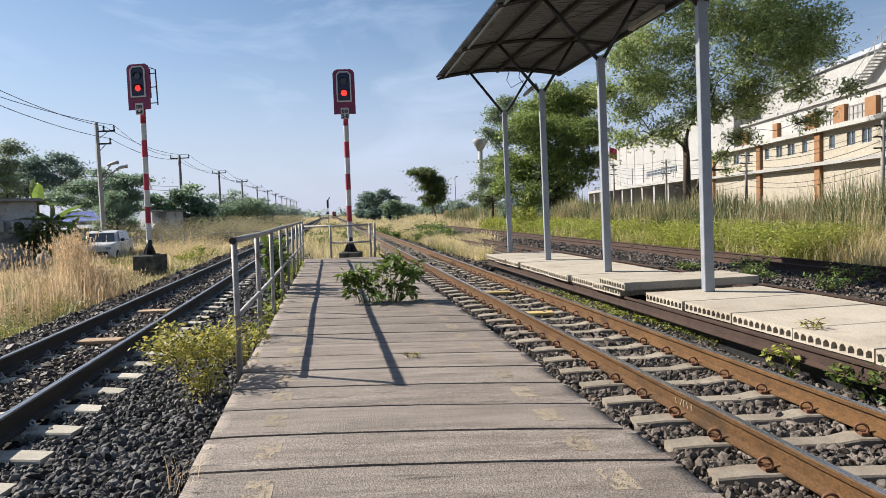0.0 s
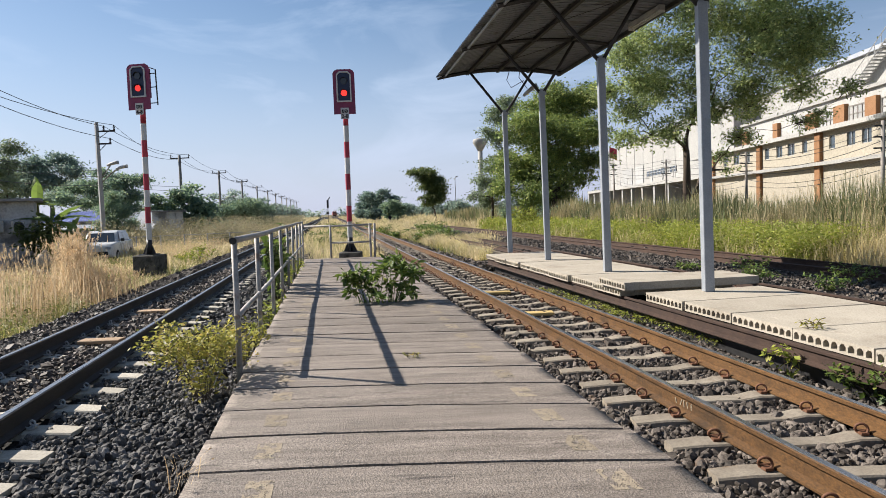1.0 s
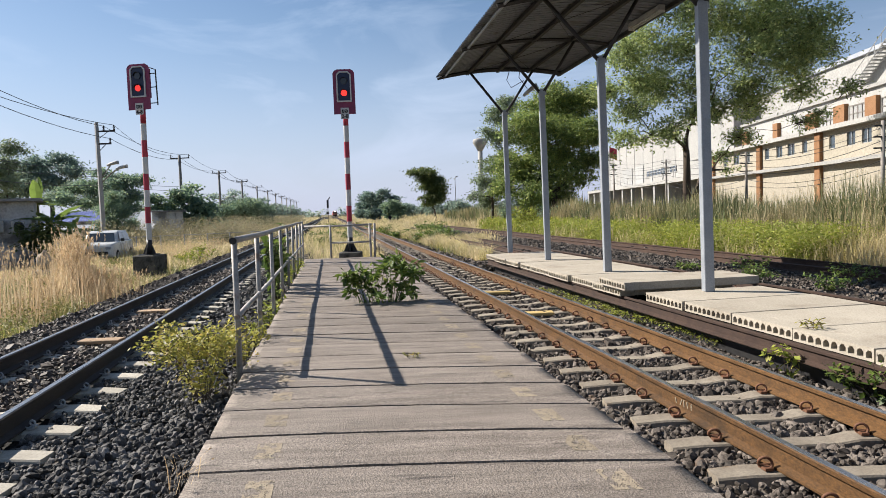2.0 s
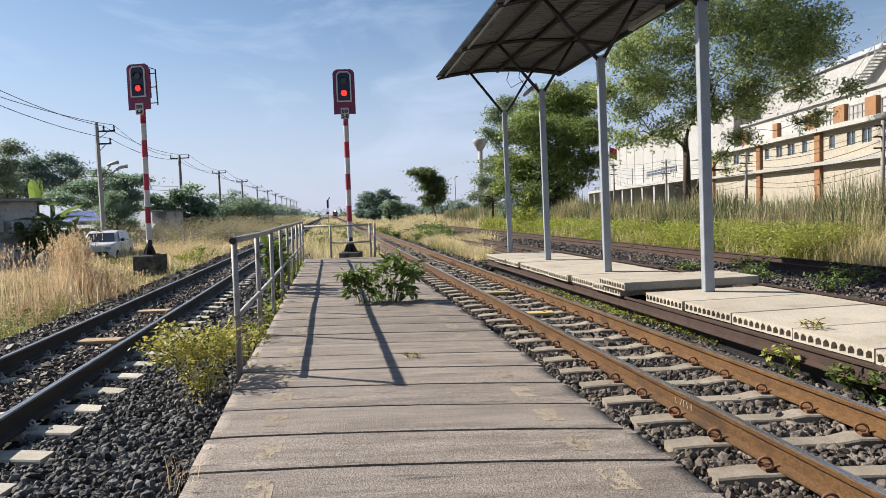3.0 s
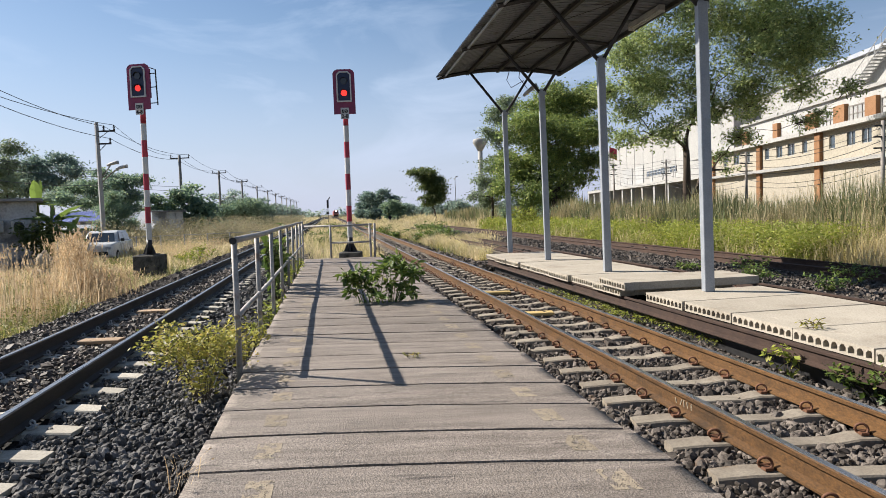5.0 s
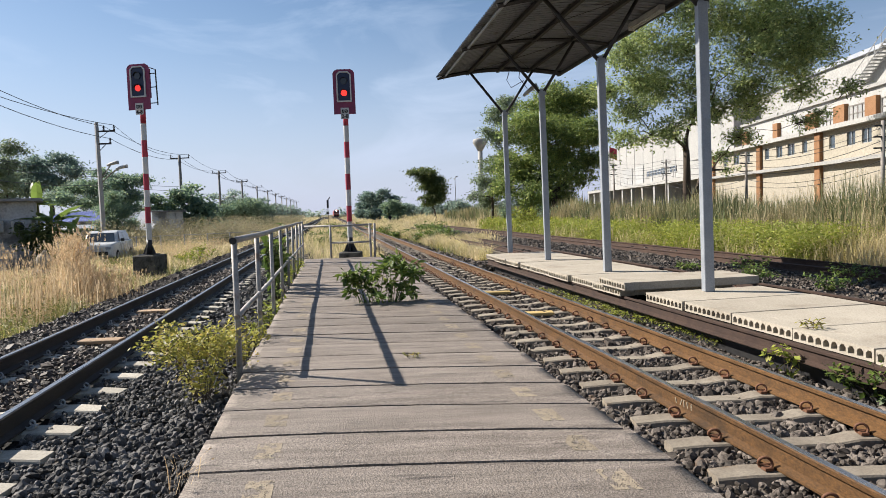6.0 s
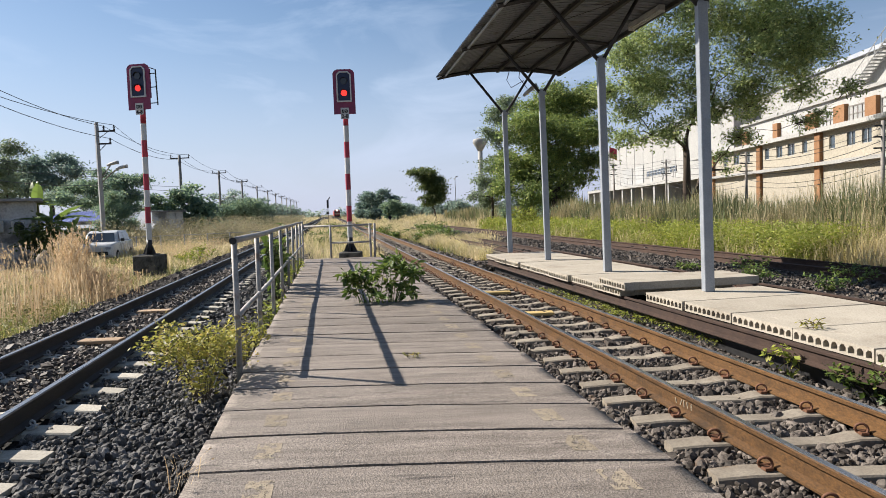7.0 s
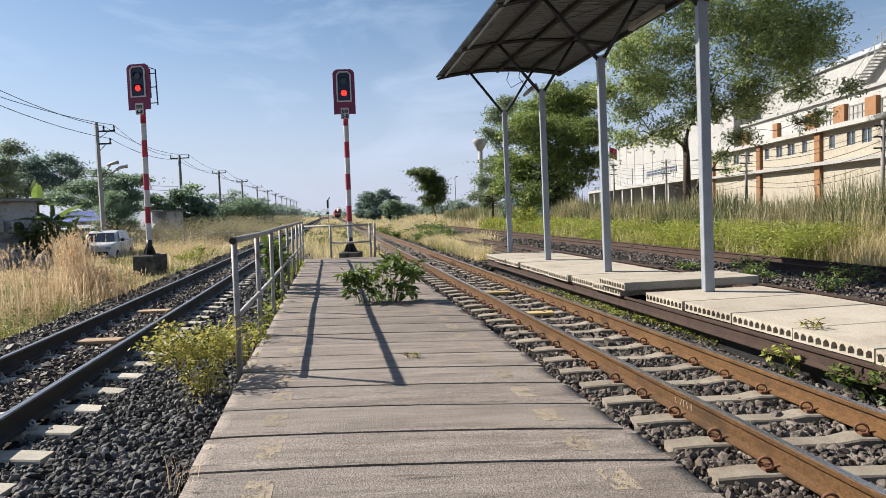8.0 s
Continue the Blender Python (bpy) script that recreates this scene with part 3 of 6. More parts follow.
def signal(at, pole_h, head_w, head_h, block, label, code, lamp, ladder, rz, lean):
    s = thing("railway_signal", at, label, "railway signal", "light signals", rz=rz)
    bm = bmesh.new()
    bw, bh = block
    box(bm, -bw / 2, bw / 2, -bw / 2, bw / 2, -0.15, bh, 0.03)
    part("plinth", bm, M_PLINTH, s, "stained concrete block")
    bm = bmesh.new()
    box(bm, -0.24, 0.24, -0.24, 0.24, bh, bh + 0.03)
    for a in range(4):
        m = pose(0, 0, 0, 0, 0, 90 * a)
        q = [bm.verts.new(m @ Vector(c)) for c in ((0.08, -0.02, bh + 0.03), (0.23, -0.02, bh + 0.03), (0.08, -0.02, bh + 0.36), (0.08, 0.02, bh + 0.03), (0.23, 0.02, bh + 0.03), (0.08, 0.02, bh + 0.36))]
        for f in ((0, 1, 2), (5, 4, 3), (0, 3, 4, 1), (1, 4, 5, 2), (2, 5, 3, 0)):
            bm.faces.new([q[i] for i in f])
    part("foot", bm, M_BLACK, s, "black flanged steel foot")
    z0 = bh + 0.03
    cuts = [z0, bh + 0.5]
    cuts += [cuts[1] + 0.545 * (k + 1) for k in range(7)] + [pole_h + 0.05]
    tones = [M_BLACK] + [M_WHITE, M_RED] * 4
    for k, (a, b) in enumerate(zip(cuts, cuts[1:])):
        bm = bmesh.new()
        tube(bm, [(lean * a, 0, a), (lean * b, 0, b)], 0.088, 18, cap=k in (0, 8))
        part("pole_band", bm, tones[k], s)
    head = new("signal_head")
    head.parent = s
    head.matrix_basis = pose(lean * pole_h, -0.13, pole_h)
    bm = bmesh.new()
    plate(bm, head_w, head_h, 0.13, -0.03, 0.0, 0)
    part("backboard", bm, M_MAROON, head, "maroon backboard with cut corners")
    bm = bmesh.new()
    box(bm, -head_w * 0.33, head_w * 0.33, 0.0, 0.3, head_h * 0.28, head_h * 0.93, 0.02)
    part("lamp_case", bm, M_MAROON, head)
    fw, fh, fz = head_w * 0.68, head_h * 0.68, head_h * 0.27
    bm = bmesh.new()
    ring_plate(bm, fw, fh, 0.1, 0.042, -0.075, -0.03, fz)
    part("white_border", bm, M_WHITE, head)
    bm = bmesh.new()
    plate(bm, fw - 0.1, fh - 0.1, 0.08, -0.045, -0.032, fz + 0.05)
    part("face", bm, M_NAVY, head)
    for cz, mt, nm, r in ((fz + fh * 0.68, M_LENS, "upper_lens", 0.105), (fz + fh * 0.29, lamp, "red_lens", 0.1)):
        bm = bmesh.new()
        disc(bm, r, -0.075, -0.044, 0.0, cz)
        part(nm, bm, mt, head, "glowing red lens" if mt is lamp else "unlit dark lens")
        bm = bmesh.new()
        n = 14
        arc = [(math.cos(math.pi * k / n), math.sin(math.pi * k / n)) for k in range(n + 1)]
        a = [bm.verts.new((0.135 * c, -0.045, cz + 0.135 * q)) for c, q in arc]
        b = [bm.verts.new((0.13 * c, -0.12, cz + 0.13 * q)) for c, q in arc]
        for k in range(n):
            bm.faces.new((a[k], a[k + 1], b[k + 1], b[k]))
        hood = part("hood", bm, M_BLACK, head)
        sol = hood.modifiers.new("thickness", "SOLIDIFY")
        sol.thickness = 0.006
    bm = bmesh.new()
    box(bm, -0.14, 0.14, -0.05, -0.035, -0.16, 0.21)
    pl = part("number_plate", bm, M_WHITE, head, "small white plate with black characters")
    for body, z, size in code:
        t = part("lettering", text_mesh(body, size), M_BLACK, pl)
        t.matrix_basis = pose(0, -0.056, z, 90, 0, 0)
    if ladder:
        bm = bmesh.new()
        x = head_w / 2 + 0.13
        tube(bm, [(head_w * 0.2, 0.15, head_h * 0.97), (x, 0.15, head_h * 0.88), (x + 0.02, 0.15, head_h * 0.1)], 0.022, 6)
        for z in (0.15, 0.5, 0.8):
            tube(bm, [(head_w * 0.3, 0.15, head_h * z), (x, 0.15, head_h * z)], 0.016, 6)
        part("side_bracket", bm, M_DARKSTEEL, head, "steel side bracket")
    return s


signal((-3.19, 23.0, 0.0), 4.78, 0.73, 1.5, (0.75, 0.09), "red and white banded light signal showing red by the fence", [("ขอ", 0.04, 0.19), ("2-8", -0.13, 0.17)], M_LIT, False, 2, 0.006)
signal((-9.75, 22.14, -0.42), 5.45, 0.78, 1.47, (0.78, 0.7), "red and white banded light signal on concrete block in dry grass", [("ขอ", 0.04, 0.19), ("4-8", -0.13, 0.17)], M_LITDIM, True, -9, 0.012)
# small distant signal seen from behind
def far_signal():
    s = thing("distant_signal", (-18.7, 110, -0.6), "small dark signal mast far down the line", "railway signal")
    bm = bmesh.new()
    tube(bm, [(0, 0, 0), (0, 0, 4.2)], 0.05, 8)
    part("mast", bm, M_DARKSTEEL, s)
    bm = bmesh.new()
    box(bm, -0.16, 0.16, -0.12, 0.16, 3.1, 4.4, 0.06)
    tube(bm, [(0.0, 0, 4.3), (0.4, 0, 4.85)], 0.09, 6)
    part("head", bm, M_DARKSTEEL, s)
    bm = bmesh.new()
    disc(bm, 0.2, -0.1, 0.1, 0, 2.2, 12)
    part("lower_disc", bm, M_DARKSTEEL, s)


far_signal()


# ---- hollow slab platform and shelter ----
def slab_mesh(length, width, thick=0.13, holes=10):
    """A hollow-core slab, length along x, its holes open at the near end (x = 0)."""
    bm = bmesh.new()
    d = 0.25
    box(bm, d, length, -width / 2, width / 2, 0, thick, 0.006)
    box(bm, 0, d, -width / 2, width / 2, thick - 0.03, thick)
    box(bm, 0, d, -width / 2, width / 2, 0, 0.024)
    pitch = width / holes
    for k in range(holes + 1):
        c = -width / 2 + k * pitch
        a, b = max(c - 0.014, -width / 2), min(c + 0.014, width / 2)
        if k in (0, holes):
            a, b = (c, c + 0.022) if k == 0 else (c - 0.022, c)
        box(bm, 0, d, a, b, 0.0235, thick - 0.0295)
    for k in range(holes):                                   # rounded crowns of the holes
        c = -width / 2 + (k + 0.5) * pitch
        for s in (-1, 1):
            e = c + s * (pitch / 2 - 0.012)
            top = thick - 0.03
            q = [(e, top - 0.03), (e, top), (e - s * 0.028, top)]
            f = [bm.verts.new((x, y, z)) for x in (0.0, d) for y, z in q]
            bm.faces.new((f[0], f[1], f[2]))
            bm.faces.new((f[0], f[2], f[5], f[3]))
    bmesh.ops.recalc_face_normals(bm, faces=bm.faces)
    me = bpy.data.meshes.new("slab")
    bm.to_mesh(me)
    bm.free()
    me.materials.append(M_CONC)
    return me


def slab_platform():
    p = thing("slab_platform", P(4.68, 12, 0), "side platform of pale hollow concrete slabs on rails", "platform", kind="structure")
    inv = Matrix.Translation(-P(4.68, 12, 0))
    me = slab_mesh(1.98, 1.085)
    wide = slab_mesh(2.05, 1.18, holes=11)
    long = slab_mesh(2.35, 1.085)
    for k in range(9):
        s = part("slab", me, None, p)
        s.matrix_basis = inv @ Matrix.Translation(P(4.9 + random.uniform(-0.025, 0.025), 9.86 - 1.105 * k, -0.13 + random.uniform(-0.004, 0.004))) @ pose(0, 0, 0, 0, 0, 9.53)
    for k in range(8):
        s = part("slab", wide, None, p)
        s.matrix_basis = inv @ Matrix.Translation(P(4.78 + random.uniform(-0.04, 0.04), 20.0 - 1.2 * k, -0.13 + random.uniform(-0.004, 0.004))) @ pose(0, 0, 0, 0, 0, 9.53)
    top = part("upper_slab", long, None, p, "slab stacked on top of the others")
    top.matrix_basis = inv @ Matrix.Translation(P(4.7, 11.2, 0.004)) @ pose(0, 0, 0, 0, 0, 8.0)
    for u in (4.86, 6.8):
        bm = bmesh.new()
        sweep(bm, RAIL, [P(u, v, -0.303) - P(4.68, 12, 0) for v in (-2, 8, 20.6)])
        part("bearer_rail", bm, M_RUSTDARK, p, "old rusty rail used as a bearer")
        # added black block: stands for the shaded void and stops light below the rail
        bm = bmesh.new()
        sweep(bm, [(0.1, -0.7), (0.24, -0.7), (0.24, -0.29), (0.1, -0.29)], [P(u, v) - P(4.68, 12, 0) for v in (-2, 8, 20.4)])
        part("timber_bearer", bm, M_BLACK, p, "black block added for the shade under the slab")


def roof_z(u):
    return 5.81 - 0.052 * (u - 5.55) ** 2


def shelter():
    base = P(5.85, 14, 0)
    s = thing("platform_shelter", base, "grey steel platform shelter with a curved corrugated roof", "shelter")
    at = lambda u, v, z: P(u, v, z) - base
    posts = (21.04, 17.55, 13.9, 10.28, 6.7)
    mid_u = lambda v: 5.66 + 0.0145 * (21.04 - v)               # the row of posts stands slightly askew to the line
    for v in posts:
        apex = 4.40
        uc = mid_u(v)
        bm = bmesh.new()
        c = at(uc, v, 0)
        vs = box(bm, c.x - 0.075, c.x + 0.075, c.y - 0.075, c.y + 0.075, 0.0, apex, 0.008)
        for q in vs:
            q.co.x -= 0.012 * q.co.z
        post = part("post", bm, M_GALV, s)
        bm = bmesh.new()
        box(bm, c.x - 0.12, c.x + 0.07, c.y - 0.012, c.y + 0.012, apex - 0.09, apex + 0.06)
        part("gusset", bm, M_GALV, post, "welded gusset plate")
        for e in (-1, 1):
            bm = bmesh.new()
            tube(bm, [at(uc - 0.05 + e * 0.04, v, apex - 0.04), at(5.55 + e * 1.0, v, roof_z(5.55 + e) - 0.08)], 0.042, 6)
            part("brace", bm, M_DARKSTEEL, s, "slanting steel brace")
        bm = bmesh.new()
        us = [3.62 + k * (7.46 - 3.62) / 10 for k in range(11)]
        tube(bm, [at(u, v, roof_z(u) - 0.085) for u in us], 0.048, 4)
        part("rafter", bm, M_DARKSTEEL, s)
    bm = bmesh.new()
    tube(bm, [at(3.6 + k * 0.388, 21.36, roof_z(3.6 + k * 0.388) - 0.06) for k in range(11)], 0.04, 4)
    part("end_rafter", bm, M_DARKSTEEL, s)
    for u in (4.56, 5.52, 6.48, 7.44):
        bm = bmesh.new()
        c = [at(u, v, roof_z(u) - 0.03) for v in (4.6, 21.4)]
        sweep(bm, [(-0.045, -0.09), (0.045, -0.09), (0.045, 0.0), (-0.045, 0.0)], c)
        part("purlin", bm, M_DARKSTEEL, s)
    # ribbed sheets, the ribs running across the line
    v = 4.5
    while v < 21.3:
        bm = bmesh.new()
        v_end = min(v + 0.93, 21.45)
        rows = []
        vv, k = v, 0
        steps = ((0.0, 0.0), (0.135, 0.0), (0.143, 0.045), (0.178, 0.045))
        while vv < v_end:
            base_v = v + 0.186 * (k // 4)
            vv = base_v + steps[k % 4][0]
            sag = 0.004 * math.sin(v * 7)
            rows.append([bm.verts.new(at(u, min(vv, v_end), roof_z(u) + 0.004 + steps[k % 4][1] + sag)) for u in [3.58 + q * 0.393 for q in range(11)]])
            k += 1
        for a, b in zip(rows, rows[1:]):
            for q in range(10):
                bm.faces.new((a[q], a[q + 1], b[q + 1], b[q]))
        sh = part("roof_sheet", bm, M_SHEET, s)
        sol = sh.modifiers.new("thickness", "SOLIDIFY")
        sol.thickness = 0.002
        v += 0.9
    bm = bmesh.new()
    tube(bm, [at(3.74, 4.5, roof_z(3.74) - 0.075), at(3.8, 21.4, roof_z(3.8) - 0.075)], 0.035, 8)
    part("edge_pipe", bm, M_GALV, s, "pale grey edge pipe")
    for v0, v1 in ((21.04, 17.55), (17.55, 13.9), (13.9, 10.28)):
        for a, b in ((4.56, 6.48), (6.48, 4.56)):
            bm = bmesh.new()
            tube(bm, [at(a, v0, roof_z(a) - 0.1), at(b, v1, roof_z(b) - 0.1)], 0.007, 5)
            part("tie_rod", bm, M_DARKSTEEL, s)


def lamps():
    """A twin tube lamp under the roof edge, and a small lamp head on a brace with its loose cables."""
    o = thing("tube_lamp", P(7.28, 15.2, roof_z(7.28) - 0.1), "pale fluorescent tube lamp under the shelter roof", "lamp", rz=9.5)
    bm = bmesh.new()
    box(bm, -0.07, 0.07, -0.75, 0.75, -0.05, 0.06, 0.012)
    part("housing", bm, M_GREYMETAL, o)
    for x in (-0.04, 0.04):
        bm = bmesh.new()
        tube(bm, [(x, -0.7, -0.075), (x, 0.7, -0.075)], 0.016, 8)
        part("tube", bm, M_WHITE, o)
    for y in (-0.72, 0.72):
        bm = bmesh.new()
        box(bm, -0.07, 0.07, y - 0.02, y + 0.02, -0.1, -0.05, 0.006)
        part("holder", bm, M_WHITE, o)
    o = thing("bracket_lamp", P(6.3, 20.9, 5.02), "small grey lamp head hanging on cables from the brace", "lamp")
    bm = bmesh.new()
    tube(bm, [(-0.12, 0, -0.16), (0.02, 0, -0.04), (0.2, 0, 0.1), (0.3, 0, 0.14)], 0.05, 10, 0.085)
    part("lamp_head", bm, M_GREYMETAL, o)
    for pts in ([(-0.1, 0, 0.3), (-0.5, 0, 0.1), (-0.62, 0.1, 0.35), (-0.5, 0.1, 0.72)], [(0.0, 0, 0.05), (-0.25, 0, 0.4), (-0.2, 0, 0.75)]):
        bm = bmesh.new()
        tube(bm, pts, 0.012, 6)
        part("cable", bm, M_WIRE, o)


slab_platform()
shelter()
lamps()


# ---- loose stone ----
PHI = (1 + 5 ** 0.5) / 2
CUBE = (np.array([(x, y, z) for x in (-1, 1) for y in (-1, 1) for z in (-1, 1)], dtype=float),
        np.array([(0, 1, 3), (0, 3, 2), (4, 6, 7), (4, 7, 5), (0, 4, 5), (0, 5, 1), (2, 3, 7), (2, 7, 6), (0, 2, 6), (0, 6, 4), (1, 5, 7), (1, 7, 3)]))
LUMP = (np.array([(-1, PHI, 0), (1, PHI, 0), (-1, -PHI, 0), (1, -PHI, 0), (0, -1, PHI), (0, 1, PHI), (0, -1, -PHI), (0, 1, -PHI), (PHI, 0, -1), (PHI, 0, 1), (-PHI, 0, -1), (-PHI, 0, 1)]) * 0.72,
        np.array([(0, 11, 5), (0, 5, 1), (0, 1, 7), (0, 7, 10), (0, 10, 11), (1, 5, 9), (5, 11, 4), (11, 10, 2), (10, 7, 6), (7, 1, 8), (3, 9, 4), (3, 4, 2), (3, 2, 6), (3, 6, 8), (3, 8, 9), (4, 9, 5), (2, 4, 11), (6, 2, 10), (8, 6, 7), (9, 8, 1)]))


def stones(name, zones, label, material=M_BALLAST):
    """Crushed stone heaped on a bed, every stone a rough faceted block; the nearest have twenty faces."""
    V, F, off = [], [], 0
    for u0, u1, v0, v1, n, z0, z1, size in zones:
        body, tri = LUMP if 2 < v0 < 3.4 else CUBE
        u = rng.uniform(u0, u1, n)
        v = rng.uniform(v0, v1, n)
        for uc, first, pitch in ((3.42, 1.39, 0.572), (-3.03, 1.1, 0.572)):      # the sleepers lie clear of stone
            near = np.abs((v - first + pitch / 2) % pitch - pitch / 2)
            keep = (near > 0.135) | (np.abs(u - uc) > 1.03) | (rng.uniform(0, 1, len(u)) < 0.02)
            if uc < 0:
                keep |= (np.abs(u - uc) < 0.46) & (rng.uniform(0, 1, len(u)) < 0.5)
            u, v = u[keep], v[keep]
        n, k = len(u), len(body)
        z = z0 + (z1 - z0) * (u - u0) / (u1 - u0) + rng.normal(0, 0.017, n)
        c = np.stack([u - K * v, v, z], 1)
        s = size * rng.lognormal(0, 0.28, n)
        q = body[None] * rng.uniform(0.66, 1.05, (n, k, 3)) * (s[:, None, None] * rng.uniform(0.48, 1.42, (n, 1, 3)))
        a, b, g = rng.uniform(0, 2 * np.pi, (3, n))
        b = b * 0.5
        ca, sa, cb, sb, cg, sg = np.cos(a), np.sin(a), np.cos(b), np.sin(b), np.cos(g), np.sin(g)
        R = np.empty((n, 3, 3))
        R[:, 0] = np.stack([ca * cb, ca * sb * sg - sa * cg, ca * sb * cg + sa * sg], 1)
        R[:, 1] = np.stack([sa * cb, sa * sb * sg + ca * cg, sa * sb * cg - ca * sg], 1)
        R[:, 2] = np.stack([-sb, cb * sg, cb * cg], 1)
        q = np.einsum("nij,nkj->nki", R, q) + c[:, None]
        V.append(q.reshape(-1, 3))
        F.append((tri[None] + k * np.arange(n)[:, None, None]).reshape(-1, 3) + off)
        off += k * n
    me = raw_mesh(name, np.concatenate(V), np.concatenate(F), material, True)
    return tagged(new(name, me), label, "ballast", kind="stuff")


stones("platform_side_stones", [(-2.35, -0.86, 3.2, 8, 14500, -0.225, -0.262, 0.019), (-2.35, -0.86, 8, 18, 8500, -0.225, -0.262, 0.026), (-2.35, -0.86, -5, 3.2, 9000, -0.235, -0.265, 0.022)],
       "angular crushed stone coloured darker for the shade beside the platform", M_BALLASTSHADE)
stones("left_ballast_stones", [(-3.5, -2.55, 3.5, 10, 9000, -0.224, -0.224, 0.0195), (-3.5, -2.55, 10, 20, 7500, -0.224, -0.224, 0.024),
                               (-4.9, -3.6, 5, 12, 7500, -0.30, -0.225, 0.018), (-4.9, -3.6, 12, 24, 7500, -0.30, -0.225, 0.022),
                               (-4.7, -0.9, 18, 40, 10000, -0.237, -0.237, 0.033), (-4.9, -2.4, -5, 4.2, 11000, -0.27, -0.235, 0.024)], "dark angular crushed stone around the left sleepers")
stones("middle_ballast_stones", [(1.8, 2.9, 2.8, 7.6, 8000, -0.432, -0.425, 0.0235), (2.9, 3.95, 2.8, 8, 8500, -0.425, -0.425, 0.0235), (3.95, 5.0, 3.3, 10, 8500, -0.42, -0.56, 0.026),
                                 (1.8, 2.9, 7.6, 20, 12000, -0.434, -0.427, 0.023), (2.9, 3.95, 8, 20, 11500, -0.427, -0.427, 0.023), (3.95, 5.0, 10, 22, 11000, -0.42, -0.56, 0.025), (5.0, 6.8, 4, 20, 4500, -0.57, -0.5, 0.034),
                                 (1.9, 5.4, 20, 45, 10000, -0.43, -0.43, 0.036), (1.8, 4.2, -5, 2.8, 12000, -0.435, -0.435, 0.024), (4.2, 5.2, -5, 3.3, 4500, -0.45, -0.56, 0.026)], "dark grey crushed stone between the rusty rails")
stones("siding_ballast_stones", [(6.9, 10.2, 8, 22, 18000, -0.4, -0.43, 0.027), (10.2, 13.6, 11, 26, 13000, -0.43, -0.45, 0.031), (7, 13.5, 22, 50, 11000, -0.42, -0.43, 0.04)],
       "dark crushed stone along the disused sidings")


# ---- plants: generators ----
def blades_mesh(name, c, h, w, lean, material, plume=0.0, fan=None):
    """Grass: each blade bends over from its root; with plume, its head carries a loose tuft."""
    n = len(c)
    az = rng.uniform(0, 2 * np.pi, n)
    d = np.stack([np.cos(az), np.sin(az), np.zeros(n)], 1)
    if fan is not None:
        d = d + np.array(fan)
    side = np.stack([-np.sin(az + rng.uniform(-1.2, 1.2, n)), np.cos(az), np.zeros(n)], 1)
    up = np.array([0, 0, 1.0])
    b = rng.uniform(0.1, 1, n)[:, None] * lean
    h = h[:, None]
    p1 = c + up * h * 0.55 + d * h * b * 0.25
    p2 = c + up * h * (1 - 0.35 * b) + d * h * b * 0.85
    w = w[:, None]
    V = np.stack([c - side * w, c + side * w, p1 - side * w * 0.8, p1 + side * w * 0.8, p2], 1)
    T = np.array([(0, 1, 3), (0, 3, 2), (2, 3, 4)])
    F = (T[None] + 5 * np.arange(n)[:, None, None]).reshape(-1, 3)
    V = V.reshape(-1, 3)
    if plume:
        k = 7
        along = (p2 - p1) / np.linalg.norm(p2 - p1, axis=1, keepdims=True)
        f = rng.uniform(-0.05, 1.0, (n, k, 1))
        root = p2[:, None] - along[:, None] * plume * f
        out = rng.normal(0, 0.35, (n, k, 3)) + along[:, None]
        tip = root + out * plume * 0.38
        wid = rng.normal(0, 1, (n, k, 3)) * plume * 0.055
        Q = np.stack([root - wid, root + wid, tip], 2).reshape(-1, 3)
        G = np.arange(len(Q)).reshape(-1, 3) + len(V)
        V, F = np.concatenate([V, Q]), np.concatenate([F, G])
    return raw_mesh(name, V, F, material)


def leaves_arrays(c, size, aspect=0.45, droop=0.25, flat=0.55):
    """Leaves: four-sided, folded along the middle, mostly facing up."""
    n = len(c)
    az = rng.uniform(0, 2 * np.pi, n)
    el = rng.normal(-droop, 0.5, n)
    a = np.stack([np.cos(az) * np.cos(el), np.sin(az) * np.cos(el), np.sin(el)], 1)
    up = np.stack([rng.normal(0, flat, n), rng.normal(0, flat, n), np.ones(n)], 1)
    s = np.cross(a, up)
    s /= np.linalg.norm(s, axis=1, keepdims=True) + 1e-9
    nrm = np.cross(s, a)
    L = (size * rng.uniform(0.65, 1.3, n))[:, None]
    mid = c + a * L * 0.45
    V = np.stack([c, mid - s * L * aspect * 0.5 + nrm * L * 0.06, c + a * L, mid + s * L * aspect * 0.5 + nrm * L * 0.06], 1).reshape(-1, 3)
    T = np.array([(0, 2, 1), (0, 3, 2)])
    F = (T[None] + 4 * np.arange(n)[:, None, None]).reshape(-1, 3)
    return V, F


def strew(n, u0, u1, v0, v1, z, even=False):
    r = rng.uniform(0, 1, n)
    v = v0 + (v1 - v0) * r if even else v0 * (v1 / v0) ** r
    u = rng.uniform(u0, u1, n)
    return np.stack([u - K * v, v, np.full(n, z)], 1)


def clumpy(c, scale, keep):
    """Thins out places by noise, so that plants stand in tufts."""
    q = np.array([noise.noise((x * scale, y * scale, 7.3)) for x, y, z in c])
    return c[q + rng.normal(0, 0.25, len(c)) > keep]


def wedge(c):
    """Keeps what grows on the strip that widens along the line."""
    return c[c[:, 0] + K * c[:, 1] < 5.55 + 0.055 * (c[:, 1] - 23)]


